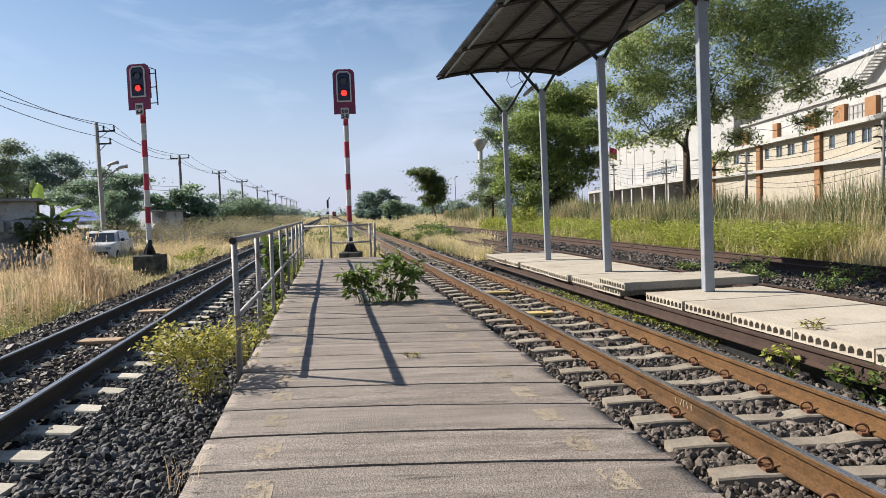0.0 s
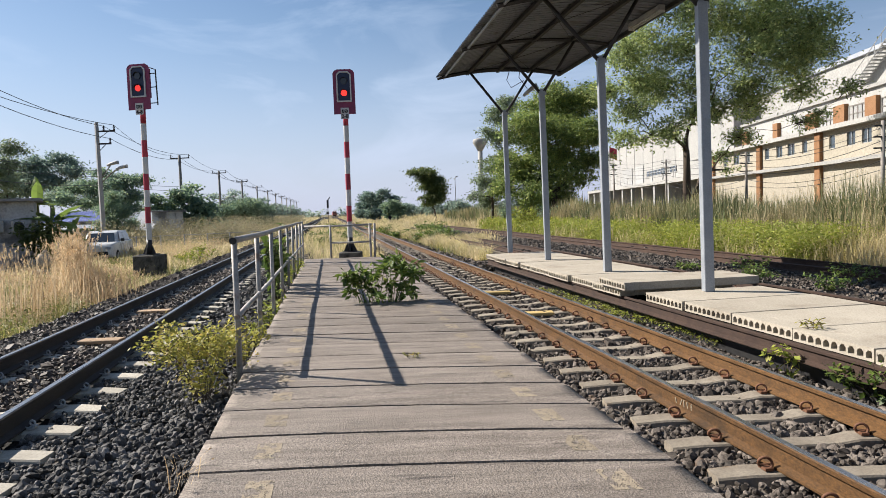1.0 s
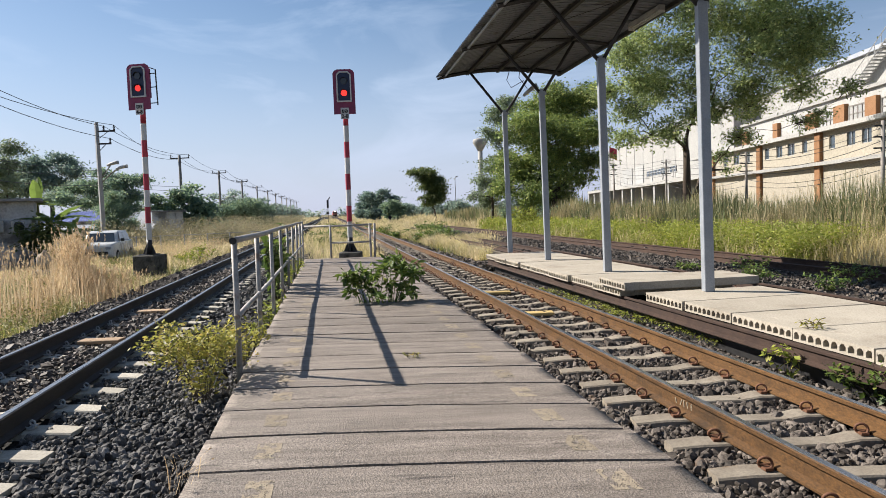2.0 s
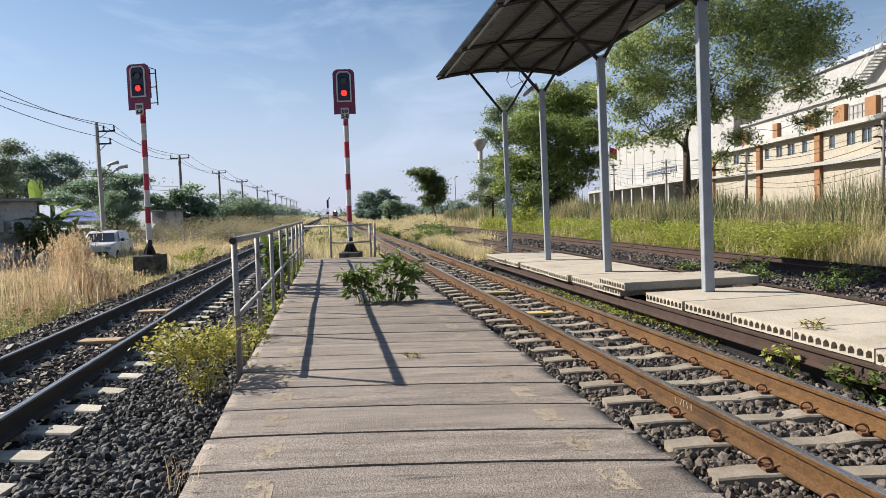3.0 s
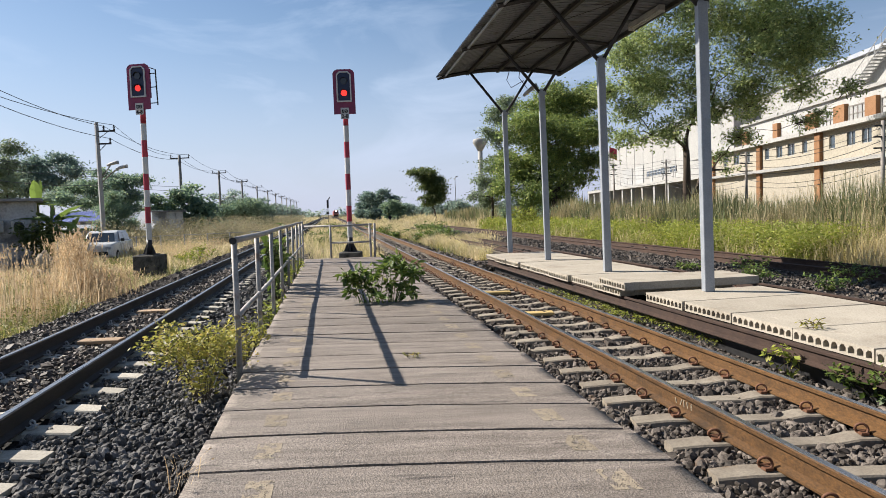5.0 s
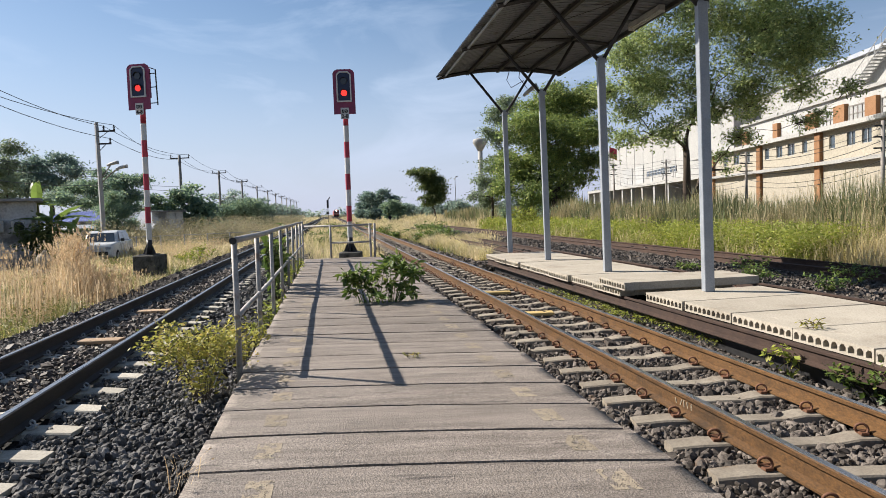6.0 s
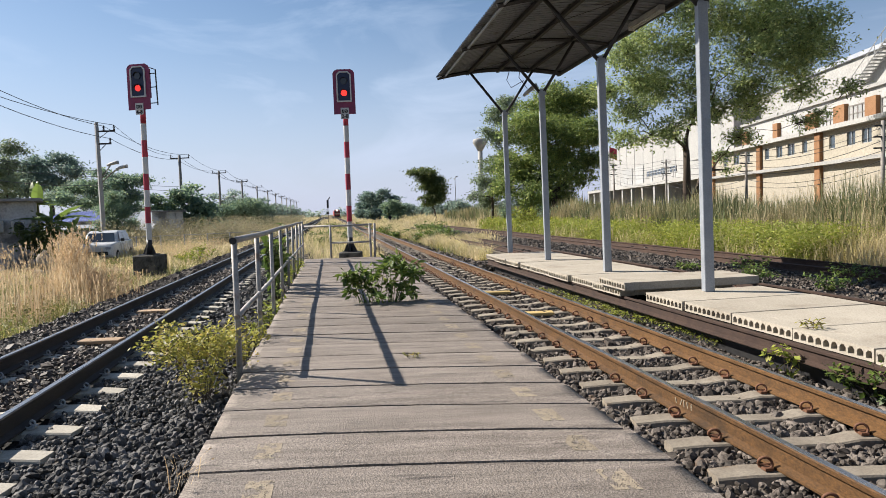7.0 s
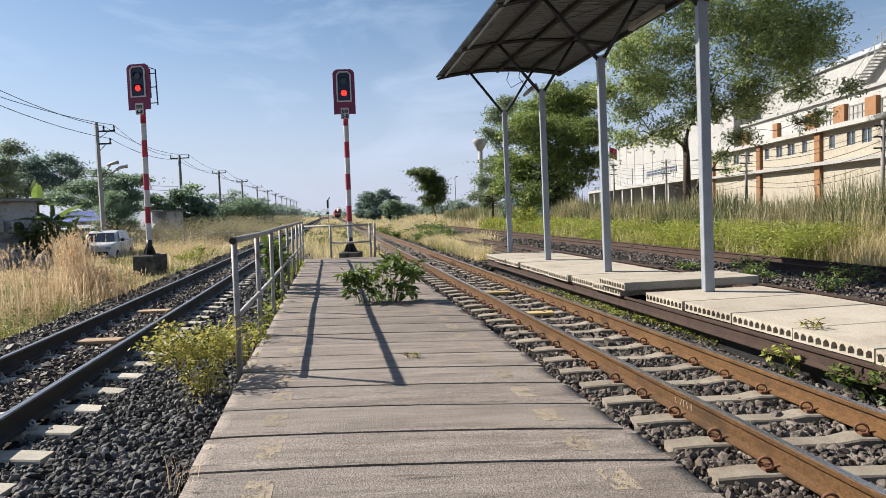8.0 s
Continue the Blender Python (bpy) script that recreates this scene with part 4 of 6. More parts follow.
def tree(name, base, top, lobes, depth, n_clusters, per, leaf, material, label, trunk_r, spread=0.5, stems=(0.0,), shell=0.55, bark=M_BARK, lean=0.0, flatten=0.85, aspect=0.45):
    """A trunk, limbs that branch off one another towards each lobe (x, z, radius) of the crown, twigs from there, and leaves in clusters at the twigs."""
    t = thing(name, base, label, "tree")
    base = Vector(base)
    bm = bmesh.new()
    nodes = []                                               # (place, radius, way from the root)
    for f, o in enumerate(stems):
        r0 = trunk_r * (1.0 if f == 0 else 0.85)
        pts = [Vector((o * 0.15, 0, -0.3)), Vector((o * 0.45 + lean * 0.3, 0.05 * top, top * 0.35)), Vector((o * 0.9 + lean * 0.75, 0.0, top * 0.72)), Vector((o + lean, 0.1 * top * f, top))]
        tube(bm, pts, r0, 9, r0 * 0.62)
        nodes.append((pts[3], r0 * 0.62, top))
        nodes.append((pts[2], r0 * 0.5, top * 0.75))
    mids = [Vector((x, base.y + random.uniform(-depth, depth) * 0.5, z)) - base for x, z, r in lobes]
    order = sorted(range(len(lobes)), key=lambda i: (mids[i] - nodes[0][0]).length)
    feet = {}
    for i in order:
        m = mids[i]
        s, r0, way = min(nodes, key=lambda q: (q[0] - m).length + 0.45 * q[2] + (1.5 if q[0].z > m.z + 0.5 else 0))
        d = (m - s).length
        r1 = min(r0 * 0.75, trunk_r * 0.5)
        r2 = max(r1 * 0.4, trunk_r * 0.07)
        wig = lambda k: Vector((random.uniform(-k, k), random.uniform(-k, k), random.uniform(-0.3 * k, k))) * d
        p1, p2, p3 = s.lerp(m, 0.28) + wig(0.09), s.lerp(m, 0.55) + wig(0.1), s.lerp(m, 0.8) + wig(0.07)
        tube(bm, [s, p1, p2, p3, m], r1, 6, r2)
        for q, f in ((p1, 0.28), (p2, 0.55), (p3, 0.8), (m, 1.0)):
            nodes.append((q, r1 + (r2 - r1) * f, way + d * f))
        feet[i] = p3
    total = sum(r ** 2 for x, z, r in lobes)
    C = []
    for i, ((x, z, r), m) in enumerate(zip(lobes, mids)):
        n = max(4, int(n_clusters * r * r / total))
        d = rng.normal(0, 1, (n, 3))
        d /= np.linalg.norm(d, axis=1, keepdims=True)
        rad = r * (shell + (1 - shell) * rng.uniform(0, 1, n)) * rng.uniform(0.75, 1.15, n)
        p = np.array(m) + d * rad[:, None] * np.array([1.0, max(0.7, depth / 4), flatten])
        C.append(p)
        for q in p[:: max(1, len(p) // 16)]:
            q = Vector(q)
            a = m.lerp(feet[i], random.random() * 0.8)
            tube(bm, [a, a.lerp(q, 0.55) + Vector((random.uniform(-0.08, 0.08) * r, 0, 0.08 * r)), q], trunk_r * 0.085, 4, trunk_r * 0.025, cap=False)
    part("trunk", bm, bark, t)
    C = np.concatenate(C)
    sz = rng.uniform(0.5, 1.3, len(C))
    g = rng.normal(0, 1, (len(C) * per, 3))
    g *= (rng.uniform(0, 1, len(g)) ** 0.45 / np.linalg.norm(g, axis=1))[:, None]
    way = np.repeat(rng.normal(0, 1, (len(C), 3)) * np.array([0.8, 0.8, 0.25]), per, 0)      # every spray points its own way
    along = rng.uniform(-0.6, 1.0, len(g))[:, None]
    pts = np.repeat(C, per, 0) + (g * np.array([1.0, 1.0, 0.4]) + way * along) * np.repeat(sz, per)[:, None] * spread
    pts[:, 2] -= 0.35 * spread * along[:, 0] ** 2
    V, F = leaves_arrays(pts, leaf, aspect, 0.35, 0.8)
    part("crown", raw_mesh("crown", V, F, material), None, t)
    return t


def bush(name, at, radius, height, n, leaf, material, label, stems=7, aspect=0.45, squash=1.0, category="bush", stem_mat=M_BARK, inner=0.35, foot=0.02):
    b = thing(name, at, label, category)
    bm = bmesh.new()
    ends = []
    for k in range(stems):
        a = 2 * math.pi * (k + random.uniform(-0.3, 0.3)) / stems
        r = radius * random.uniform(0.35, 0.95)
        e = Vector((r * math.cos(a), r * math.sin(a) * squash, height * random.uniform(0.6, 1.0)))
        mid = Vector((e.x * 0.35 + foot * 0.8 * math.cos(a), e.y * 0.35 + foot * 0.8 * math.sin(a) * squash, e.z * 0.5))
        tube(bm, [(foot * math.cos(a), foot * math.sin(a) * squash, -0.05), mid, e], max(0.004, leaf * 0.04), 5, max(0.002, leaf * 0.03))
        ends += [(mid, e)] * 3 + [(Vector((foot * math.cos(a), foot * math.sin(a) * squash, 0.03)), mid)]
        for q in range(3):
            s = mid.lerp(e, random.uniform(0.1, 0.8))
            e2 = s + Vector((random.uniform(-1, 1) * radius * 0.45, random.uniform(-1, 1) * radius * 0.45 * squash, random.uniform(0.0, 0.35) * height))
            tube(bm, [s, s.lerp(e2, 0.5) + Vector((0, 0, 0.04 * height)), e2], max(0.003, leaf * 0.04), 4, 0.002)
            ends.append((s, e2))
    part("branching_stem", bm, stem_mat, b)
    pts = []
    for k in range(n):
        m, e = random.choice(ends)
        p = m.lerp(e, random.uniform(inner, 1.05))
        pts.append((p.x + random.gauss(0, radius * 0.07), p.y + random.gauss(0, radius * 0.07) * squash, max(0.02, p.z + random.gauss(0, height * 0.06))))
    V, F = leaves_arrays(np.array(pts), leaf, aspect)
    part("foliage", raw_mesh("foliage", V, F, material), None, b)
    return b


F_STRAW = foliage("dry_straw", (0.447, 0.348, 0.211), (0.69, 0.571, 0.388), (0.285, 0.274, 0.117), 0.4, 0.7, 0.2)
F_FIELD = foliage("field_grass", (0.456, 0.37, 0.217), (0.775, 0.655, 0.422), (0.308, 0.308, 0.114), 0.42, 0.7, 0.2, patch=(0.49, 0.422, 0.205), patch_scale=0.5)
F_PLUME = foliage("pale_plume", (0.522, 0.389, 0.235), (0.702, 0.556, 0.375), (0.397, 0.265, 0.139), 0.35, 0.8, 0.1)
F_GRASS = foliage("green_grass", (0.138, 0.164, 0.0432), (0.276, 0.276, 0.0778), (0.397, 0.311, 0.138), 0.4)
F_REED = foliage("reed", (0.0821, 0.107, 0.0465), (0.197, 0.209, 0.0935), (0.312, 0.275, 0.159), 0.35, patch=(0.271, 0.236, 0.126), patch_scale=0.3)
F_WEED = foliage("bright_weed", (0.19, 0.243, 0.037), (0.418, 0.45, 0.0739), (0.507, 0.45, 0.127), 0.45, patch=(0.216, 0.243, 0.0528), patch_scale=0.6)
F_TREE = foliage("tree_leaf", (0.144, 0.199, 0.0739), (0.338, 0.405, 0.148), (0.523, 0.529, 0.203), 0.42)
F_DARK = foliage("dark_leaf", (0.0621, 0.0952, 0.0373), (0.14, 0.174, 0.058), (0.223, 0.232, 0.0745), 0.4)
F_MID = foliage("mid_leaf", (0.109, 0.169, 0.0568), (0.273, 0.339, 0.0972), (0.436, 0.447, 0.13), 0.38)
# the next two leaf colours have distance haze mixed into them
F_HAZETINT = foliage("haze_tinted_leaf", (0.117, 0.19, 0.147), (0.259, 0.354, 0.215), (0.376, 0.435, 0.215), 0.42)
F_BLUEHAZE = foliage("blue_haze_leaf", (0.13, 0.198, 0.184), (0.225, 0.305, 0.245), (0.311, 0.38, 0.26), 0.35)
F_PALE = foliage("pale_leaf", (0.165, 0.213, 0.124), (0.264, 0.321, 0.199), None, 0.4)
# pale and bluish: haze over the farthest trees is in this colour
F_FARHAZE = foliage("far_haze_leaf", (0.198, 0.274, 0.245), (0.314, 0.397, 0.314), (0.42, 0.467, 0.328), 0.45)
F_SCRUB = foliage("grey_scrub", (0.196, 0.178, 0.104), (0.329, 0.285, 0.171), (0.214, 0.22, 0.0889), 0.4)
F_BUSH = foliage("yellow_green_leaf", (0.267, 0.277, 0.0554), (0.466, 0.423, 0.0996), (0.51, 0.365, 0.122), 0.45)
F_GLOSS = foliage("broad_leaf", (0.0621, 0.108, 0.0223), (0.166, 0.24, 0.0497), (0.274, 0.306, 0.0745), 0.35, 0.5, 0.35)
F_BANANA = foliage("banana_leaf", (0.101, 0.173, 0.036), (0.23, 0.288, 0.0648), None, 0.5, 0.4, 0.5)


# ---- trees ----
BIG = [(13.3, 12.05, 1.75), (12.2, 9.52, 1.26), (13.88, 8.06, 1.51), (12.6, 6.11, 0.86), (15.59, 13.35, 2.1), (16.54, 10.15, 1.95), (15.67, 6.39, 1.26), (17.82, 15.04, 2.2), (18.11, 7.71, 1.2), (20.81, 14.34, 2.35),
       (21.17, 10.98, 2.1), (20.34, 8.23, 1.5), (24.01, 14.62, 2.5), (24.39, 11.46, 1.9), (23.16, 8.33, 1.3), (21.93, 5.97, 1.0), (25.38, 9.04, 1.3), (26.8, 13.74, 2.05), (26.8, 10.97, 1.55), (27.8, 8.75, 0.8),
       (28.3, 12.1, 1.2), (29.0, 12.67, 0.55), (18.9, 9.9, 1.8), (22.6, 13.0, 2.0), (22.3, 9.4, 1.7), (18.2, 12.6, 2.0), (26.0, 12.2, 1.6), (14.7, 10.0, 1.6), (25.36, 6.65, 0.7), (26.7, 7.2, 0.6), (20.7, 4.81, 0.7), (20.68, 3.6, 0.4), (14.24, 5.84, 0.6), (19.65, 17.51, 3.0), (24.43, 17.74, 3.0), (15.25, 16.3, 1.9)]
DENSE = [(9.71, 10.3, 1.4), (11.3, 9.5, 1.6), (8.06, 9.0, 1.4), (12.2, 10.4, 1.1), (6.86, 7.52, 1.55), (9.39, 6.97, 2.0), (11.8, 7.2, 1.4), (6.18, 5.01, 1.5), (8.39, 4.47, 1.8), (10.94, 4.38, 1.5), (12.2, 5.02, 0.8), (5.3, 3.2, 0.9), (7.42, 2.4, 1.2), (10.0, 2.3, 1.1), (8.7, 1.6, 1.0)]
tree("spreading_tree", (17.75, 48, -0.5), 5.6, [(x, z, r * 1.08) for x, z, r in BIG], 5.5, 4300, 19, 0.24, F_TREE, "tall open-crowned green tree with a forked dark trunk", 0.34, 0.72, stems=(0.0, 1.35), shell=0.3, lean=-0.1)
tree("dense_tree", (9.3, 55, -0.5), 3.0, [(x, z, r * 1.15) for x, z, r in DENSE], 4.5, 1700, 40, 0.24, F_MID, "dense dark green tree beside the white building", 0.4, 0.8, shell=0.6)
tree("pale_tree", (4.6, 60, -0.65), 4.0, [(5.2, 9.6, 1.1), (6.31, 10.8, 1.1), (4.5, 8.19, 0.8), (4.9, 5.41, 1.1), (3.86, 3.94, 0.9), (3.1, 2.71, 0.6), (5.44, 7.4, 1.0), (5.2, 3.4, 1.1), (4.2, 2.2, 0.9)], 2.4, 480, 28, 0.22, F_PALE, "thin pale grey-green tree with bare twigs", 0.14, 0.6)
tree("lone_tree", (-0.95, 120, -0.65), 2.2, [(-2.7, 8.6, 1.3), (-4.4, 8.3, 1.1), (-2.0, 7.9, 1.3), (-1.2, 7.0, 1.5), (-0.4, 5.5, 1.3), (-2.2, 6.0, 1.3), (0.0, 4.3, 0.8), (-1.4, 4.0, 1.2), (-5.3, 8.5, 0.4), (-3.4, 7.6, 0.8), (-3.3, 3.9, 0.5), (-0.9, 4.8, 1.5), (-0.5, 3.4, 1.1), (-2.1, 3.0, 0.9), (-2.3, 7.1, 1.3), (-1.2, 5.9, 1.4)], 3.0, 560, 40, 0.36, F_DARK, "lone dark tree with a wind-swept layered crown", 0.2, 1.0, flatten=0.6, lean=-0.3)
tree("far_tree", (-12.9, 140, -0.65), 1.4, [(-15.2, 5.0, 1.25), (-12.34, 5.3, 1.3), (-10.1, 4.3, 1.05), (-16.4, 3.28, 1.2), (-13.74, 3.18, 1.5), (-16.6, 1.7, 1.2), (-12.0, 2.4, 1.4), (-14.4, 1.4, 1.3)], 3.5, 420, 34, 0.45, F_BLUEHAZE, "round bushy tree far behind the signal", 0.3, 1.0)
tree("low_tree", (-10.2, 132, -0.65), 1.0, [(-10.9, 2.7, 1.0), (-9.4, 2.9, 1.1), (-8.1, 2.2, 0.9), (-10.4, 1.2, 1.1), (-8.6, 1.0, 1.0)], 2.5, 170, 34, 0.42, F_HAZETINT, "low light green tree before the bluish one", 0.2, 0.7)
tree("tall_dark_tree", (-43.6, 75, -0.65), 4.0, [(-47.6, 6.6, 1.4), (-44.99, 8.3, 1.0), (-43.08, 8.5, 1.05), (-41.7, 7.4, 0.85), (-46.2, 7.5, 1.05), (-44.17, 6.64, 1.3), (-42.4, 5.94, 1.0), (-40.7, 7.5, 0.4), (-43.65, 9.2, 0.4), (-46.0, 5.6, 1.2)], 4.0, 620, 30, 0.34, F_BLUEHAZE, "tall dark tree behind the grey hut", 0.35, 1.05, flatten=0.75)
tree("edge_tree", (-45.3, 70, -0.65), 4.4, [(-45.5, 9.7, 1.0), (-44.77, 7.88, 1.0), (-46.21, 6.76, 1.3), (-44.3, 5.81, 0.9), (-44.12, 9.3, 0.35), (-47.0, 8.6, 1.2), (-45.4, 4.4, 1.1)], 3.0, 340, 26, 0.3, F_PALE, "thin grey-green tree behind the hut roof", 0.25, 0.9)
tree("umbrella_tree", (-31.3, 62, -0.65), 2.6, [(-35.01, 4.7, 0.85), (-33.42, 5.05, 0.95), (-32.15, 4.5, 0.85), (-30.51, 5.5, 0.85), (-29.23, 5.1, 0.95), (-27.95, 5.4, 0.6), (-30.1, 3.94, 0.95), (-28.6, 3.88, 0.85), (-34.03, 3.82, 0.85), (-35.6, 3.88, 0.75), (-31.25, 6.1, 0.5), (-32.2, 3.3, 0.9), (-29.2, 2.7, 0.9)], 4.5, 900, 34, 0.24, F_HAZETINT, "flat-topped feathery green tree behind the shed", 0.3, 0.95, flatten=0.5)
tree("leafy_tree", (-24.3, 50, -0.65), 1.3, [(-24.29, 3.24, 0.6), (-24.97, 2.42, 0.65), (-23.72, 2.16, 0.6), (-24.41, 1.34, 0.65), (-25.1, 1.37, 0.5), (-23.52, 1.27, 0.45), (-24.0, 0.6, 0.6), (-24.9, 0.5, 0.5)], 1.6, 340, 40, 0.17, F_HAZETINT, "leafy green tree beside the utility pole", 0.14, 0.5)
tree("broadleaf_tree", (-25.6, 66, -0.65), 1.6, [(-28.11, 3.6, 0.55), (-27.38, 2.77, 0.75), (-25.31, 3.7, 0.85), (-24.24, 2.99, 0.85), (-26.31, 1.95, 1.0), (-24.68, 1.16, 0.9), (-27.74, 1.44, 0.7), (-23.05, 2.55, 0.65), (-23.28, 1.28, 0.75), (-24.7, 4.6, 0.3), (-26.6, 0.7, 0.9), (-28.6, 2.5, 0.6)], 2.4, 420, 24, 0.38, F_HAZETINT, "broad-leaved green tree along the fence", 0.2, 0.85, aspect=0.55)
tree("field_tree", (-25.4, 85, -0.65), 1.2, [(-27.4, 2.4, 0.95), (-25.56, 3.1, 0.95), (-23.77, 2.9, 0.9), (-22.2, 2.4, 0.6), (-27.7, 1.31, 0.85), (-25.29, 1.51, 1.0), (-22.78, 1.35, 0.8), (-24.44, 3.7, 0.35), (-28.8, 1.0, 0.8)], 2.4, 420, 32, 0.28, F_HAZETINT, "grey-green scrubby tree along the line", 0.16, 0.95)
random.seed(5)
for k in range(12):                                         # hedge of far trees along the left of the line
    y = 105 + 26 * k
    x = -K * y - 15 + random.uniform(-3, 2.5) - 0.012 * y
    r = random.uniform(2.1, 3.3)
    tree("line_tree", (x, y, -0.65), 1.0, [(x - r * 0.7, 1.6 + r * 0.5, r), (x + r * 0.6, 1.2 + r * 0.5, r * 0.9), (x, 2.2 + r * 0.7, r * 0.8)], 2.0, 90, 32, 0.45, F_FARHAZE, "haze-tinted green tree in the row beside the line", 0.15, 0.8)
for k in range(9):                                          # low far thicket on the right
    x, y = -8 + 3.1 * k + random.uniform(-1, 1), 175 + random.uniform(-20, 20)
    tree("thicket_tree", (x, y, -0.65), 0.8, [(x - 1.5, 1.8, 1.6), (x + 1.2, 1.5, 1.5), (x, 2.6 + random.uniform(-0.3, 0.9), 1.5)], 2.0, 60, 30, 0.55, F_FARHAZE, "low haze-tinted green tree at the field edge", 0.14, 0.9)


# ---- grass and weeds ----
def stuff(name, me, label, category="grass"):
    return tagged(new(name, me), label, category, kind="stuff")


def grow(name, c, h0, h1, w, lean, material, label, plume=0.0, far=0.0):
    n = len(c)
    low = np.where((np.abs(c[:, 0] + 0.47 * c[:, 1]) < 1.25) & (c[:, 1] < 34) & (c[:, 1] > 11), 0.5, 1.0)   # halved along the camera's line of sight to the block and the car
    low = np.where((c[:, 0] < -0.57 * c[:, 1] - 0.2) & (c[:, 1] < 34), 0.5, low)   # halved where the camera looks across to the hut
    wave = np.array([1 + 0.5 * noise.noise((x * 0.35, y * 0.22, 4.0)) + 0.2 * noise.noise((x * 1.3, y * 1.1, 1.0)) for x, y, z in c])
    wave = wave + np.where((c[:, 0] + K * c[:, 1] > 15) & (c[:, 1] < 23), 0.22, 0.0)      # taller at the near right, to fit the reed tops in the camera's view
    ww = w * rng.uniform(0.6, 1.3, n) * np.maximum(1.0, far * c[:, 1])
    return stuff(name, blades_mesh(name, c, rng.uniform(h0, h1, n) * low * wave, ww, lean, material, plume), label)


grow("left_dry_grass", clumpy(strew(60000, -13.5, -5.1, 10.5, 48, -0.63), 0.7, -0.12), 0.3, 0.85, 0.0075, 1.15, F_FIELD, "tall dry straw-coloured grass beside the track", 0.0, 0.06)
grow("left_seed_grass", clumpy(strew(4500, -13.5, -5.4, 12, 46, -0.63), 0.5, 0.0), 0.5, 0.95, 0.004, 0.6, F_PLUME, "dry grass with pale seed heads", 0.16, 0.06)
def clump(n, u, v, ru, rv):
    g = rng.normal(0, 0.5, (n, 2)) * (ru, rv)
    return np.stack([u + g[:, 0] - K * v, v + g[:, 1], np.full(n, -0.63)], 1)


grow("plumed_grass", clump(520, -6.05, 16.2, 0.75, 0.8), 1.25, 2.2, 0.006, 0.18, F_PLUME, "tall dry grass clump with pale plumes near the car", 0.15, 0.06)
grow("clump_foot_grass", clump(1500, -6.2, 15.8, 1.1, 0.8), 0.7, 1.7, 0.008, 0.5, F_STRAW, "straw blades at the foot of the plumed grass", 0.0, 0.06)
grow("left_green_grass", clumpy(strew(30000, -10, -5.0, 9.5, 24, -0.63), 0.9, -0.1), 0.3, 0.75, 0.007, 1.2, F_GRASS, "yellow-green grass beside the ballast", 0.0, 0.07)
grow("middle_green_grass", clumpy(strew(9000, -1.9, 1.9, 24, 120, -0.63), 0.4, 0.05), 0.4, 0.9, 0.009, 0.9, F_GRASS, "green weeds in the dry grass between the tracks", 0.0, 0.045)
grow("middle_dry_grass", strew(26000, -1.9, 1.9, 23.5, 190, -0.63), 0.45, 1.05, 0.008, 1.1, F_FIELD, "dry grass between the tracks", 0.0, 0.04)
grow("right_dry_grass", wedge(clumpy(strew(40000, 5.0, 7.0, 23, 120, -0.63), 0.35, -0.2)), 0.4, 1.0, 0.007, 1.1, F_FIELD, "dry grass between the rails", 0.0, 0.045)
grow("right_green_grass", wedge(clumpy(strew(26000, 4.7, 10.6, 24, 120, -0.63), 0.3, -0.05)), 0.25, 0.75, 0.008, 0.9, F_GRASS, "green weeds between the rails", 0.0, 0.045)
grow("reed_belt", strew(36000, 16.3, 21.5, 12.5, 95, -0.63), 1.2, 2.4, 0.019, 0.3, F_REED, "tall green and straw reeds behind the siding", 0.0, 0.05)
grow("reed_heads", clumpy(strew(7000, 15.5, 20, 13, 70, -0.63), 0.3, 0.0), 1.3, 2.3, 0.005, 0.35, F_STRAW, "dry straw stems in the reeds", 0.1, 0.05)
grow("front_dry_grass", clumpy(strew(16000, 13.2, 16.5, 11.5, 80, -0.63), 0.28, 0.12), 0.5, 1.35, 0.008, 1.1, F_FIELD, "dry grass at the edge of the weeds", 0.0, 0.05)
grow("far_field_grass", strew(19000, 12, 75, 70, 420, -0.63), 0.6, 1.8, 0.009, 0.9, F_FIELD, "rough yellow-green field behind the sidings", 0.0, 0.05)
grow("far_left_grass", strew(18000, -26, -5, 46, 330, -0.63), 0.6, 1.5, 0.009, 0.9, F_FIELD, "dry scrub grass along the left of the line", 0.0, 0.05)
grow("far_middle_grass", strew(12000, 5.0, 14, 75, 380, -0.63), 0.4, 1.0, 0.009, 0.9, F_FIELD, "dry grass far along the line", 0.0, 0.05)


for u, v, ru, rv, n, h in ((16.0, 19.6, 1.5, 2.2, 1500, 1.35), (15.2, 21.8, 1.5, 1.6, 1300, 1.15), (15.0, 31.0, 0.9, 1.8, 700, 1.3), (15.6, 17.6, 1.0, 1.6, 900, 1.2), (8.2, 39, 1.2, 4.0, 1500, 0.9), (6.3, 34.5, 0.6, 3.0, 900, 0.8)):
    grow("straw_clump", clump(n, u, v, ru, rv), h * 0.5, h, 0.006, 1.25, F_FIELD, "arching clump of dry straw-coloured grass among the weeds", 0.0, 0.06)


def weed_belt():
    c = clumpy(strew(7500, 13.4, 17.0, 19.5, 60, -0.63), 0.3, -0.22)
    per = 22
    pts = np.repeat(c, per, 0)
    h = np.repeat(rng.uniform(0.55, 1.35, len(c)), per)
    pts = pts + rng.normal(0, 1, pts.shape) * np.array([0.16, 0.16, 0.0])
    pts[:, 2] += h * rng.uniform(0.12, 1.0, len(pts))
    V, F = leaves_arrays(pts, 0.088 * np.maximum(1, pts[:, 1] / 28), 0.6)
    stuff("weed_belt", raw_mesh("weed_belt", V, F, F_WEED), "bright green leafy weeds along the siding", "weeds")


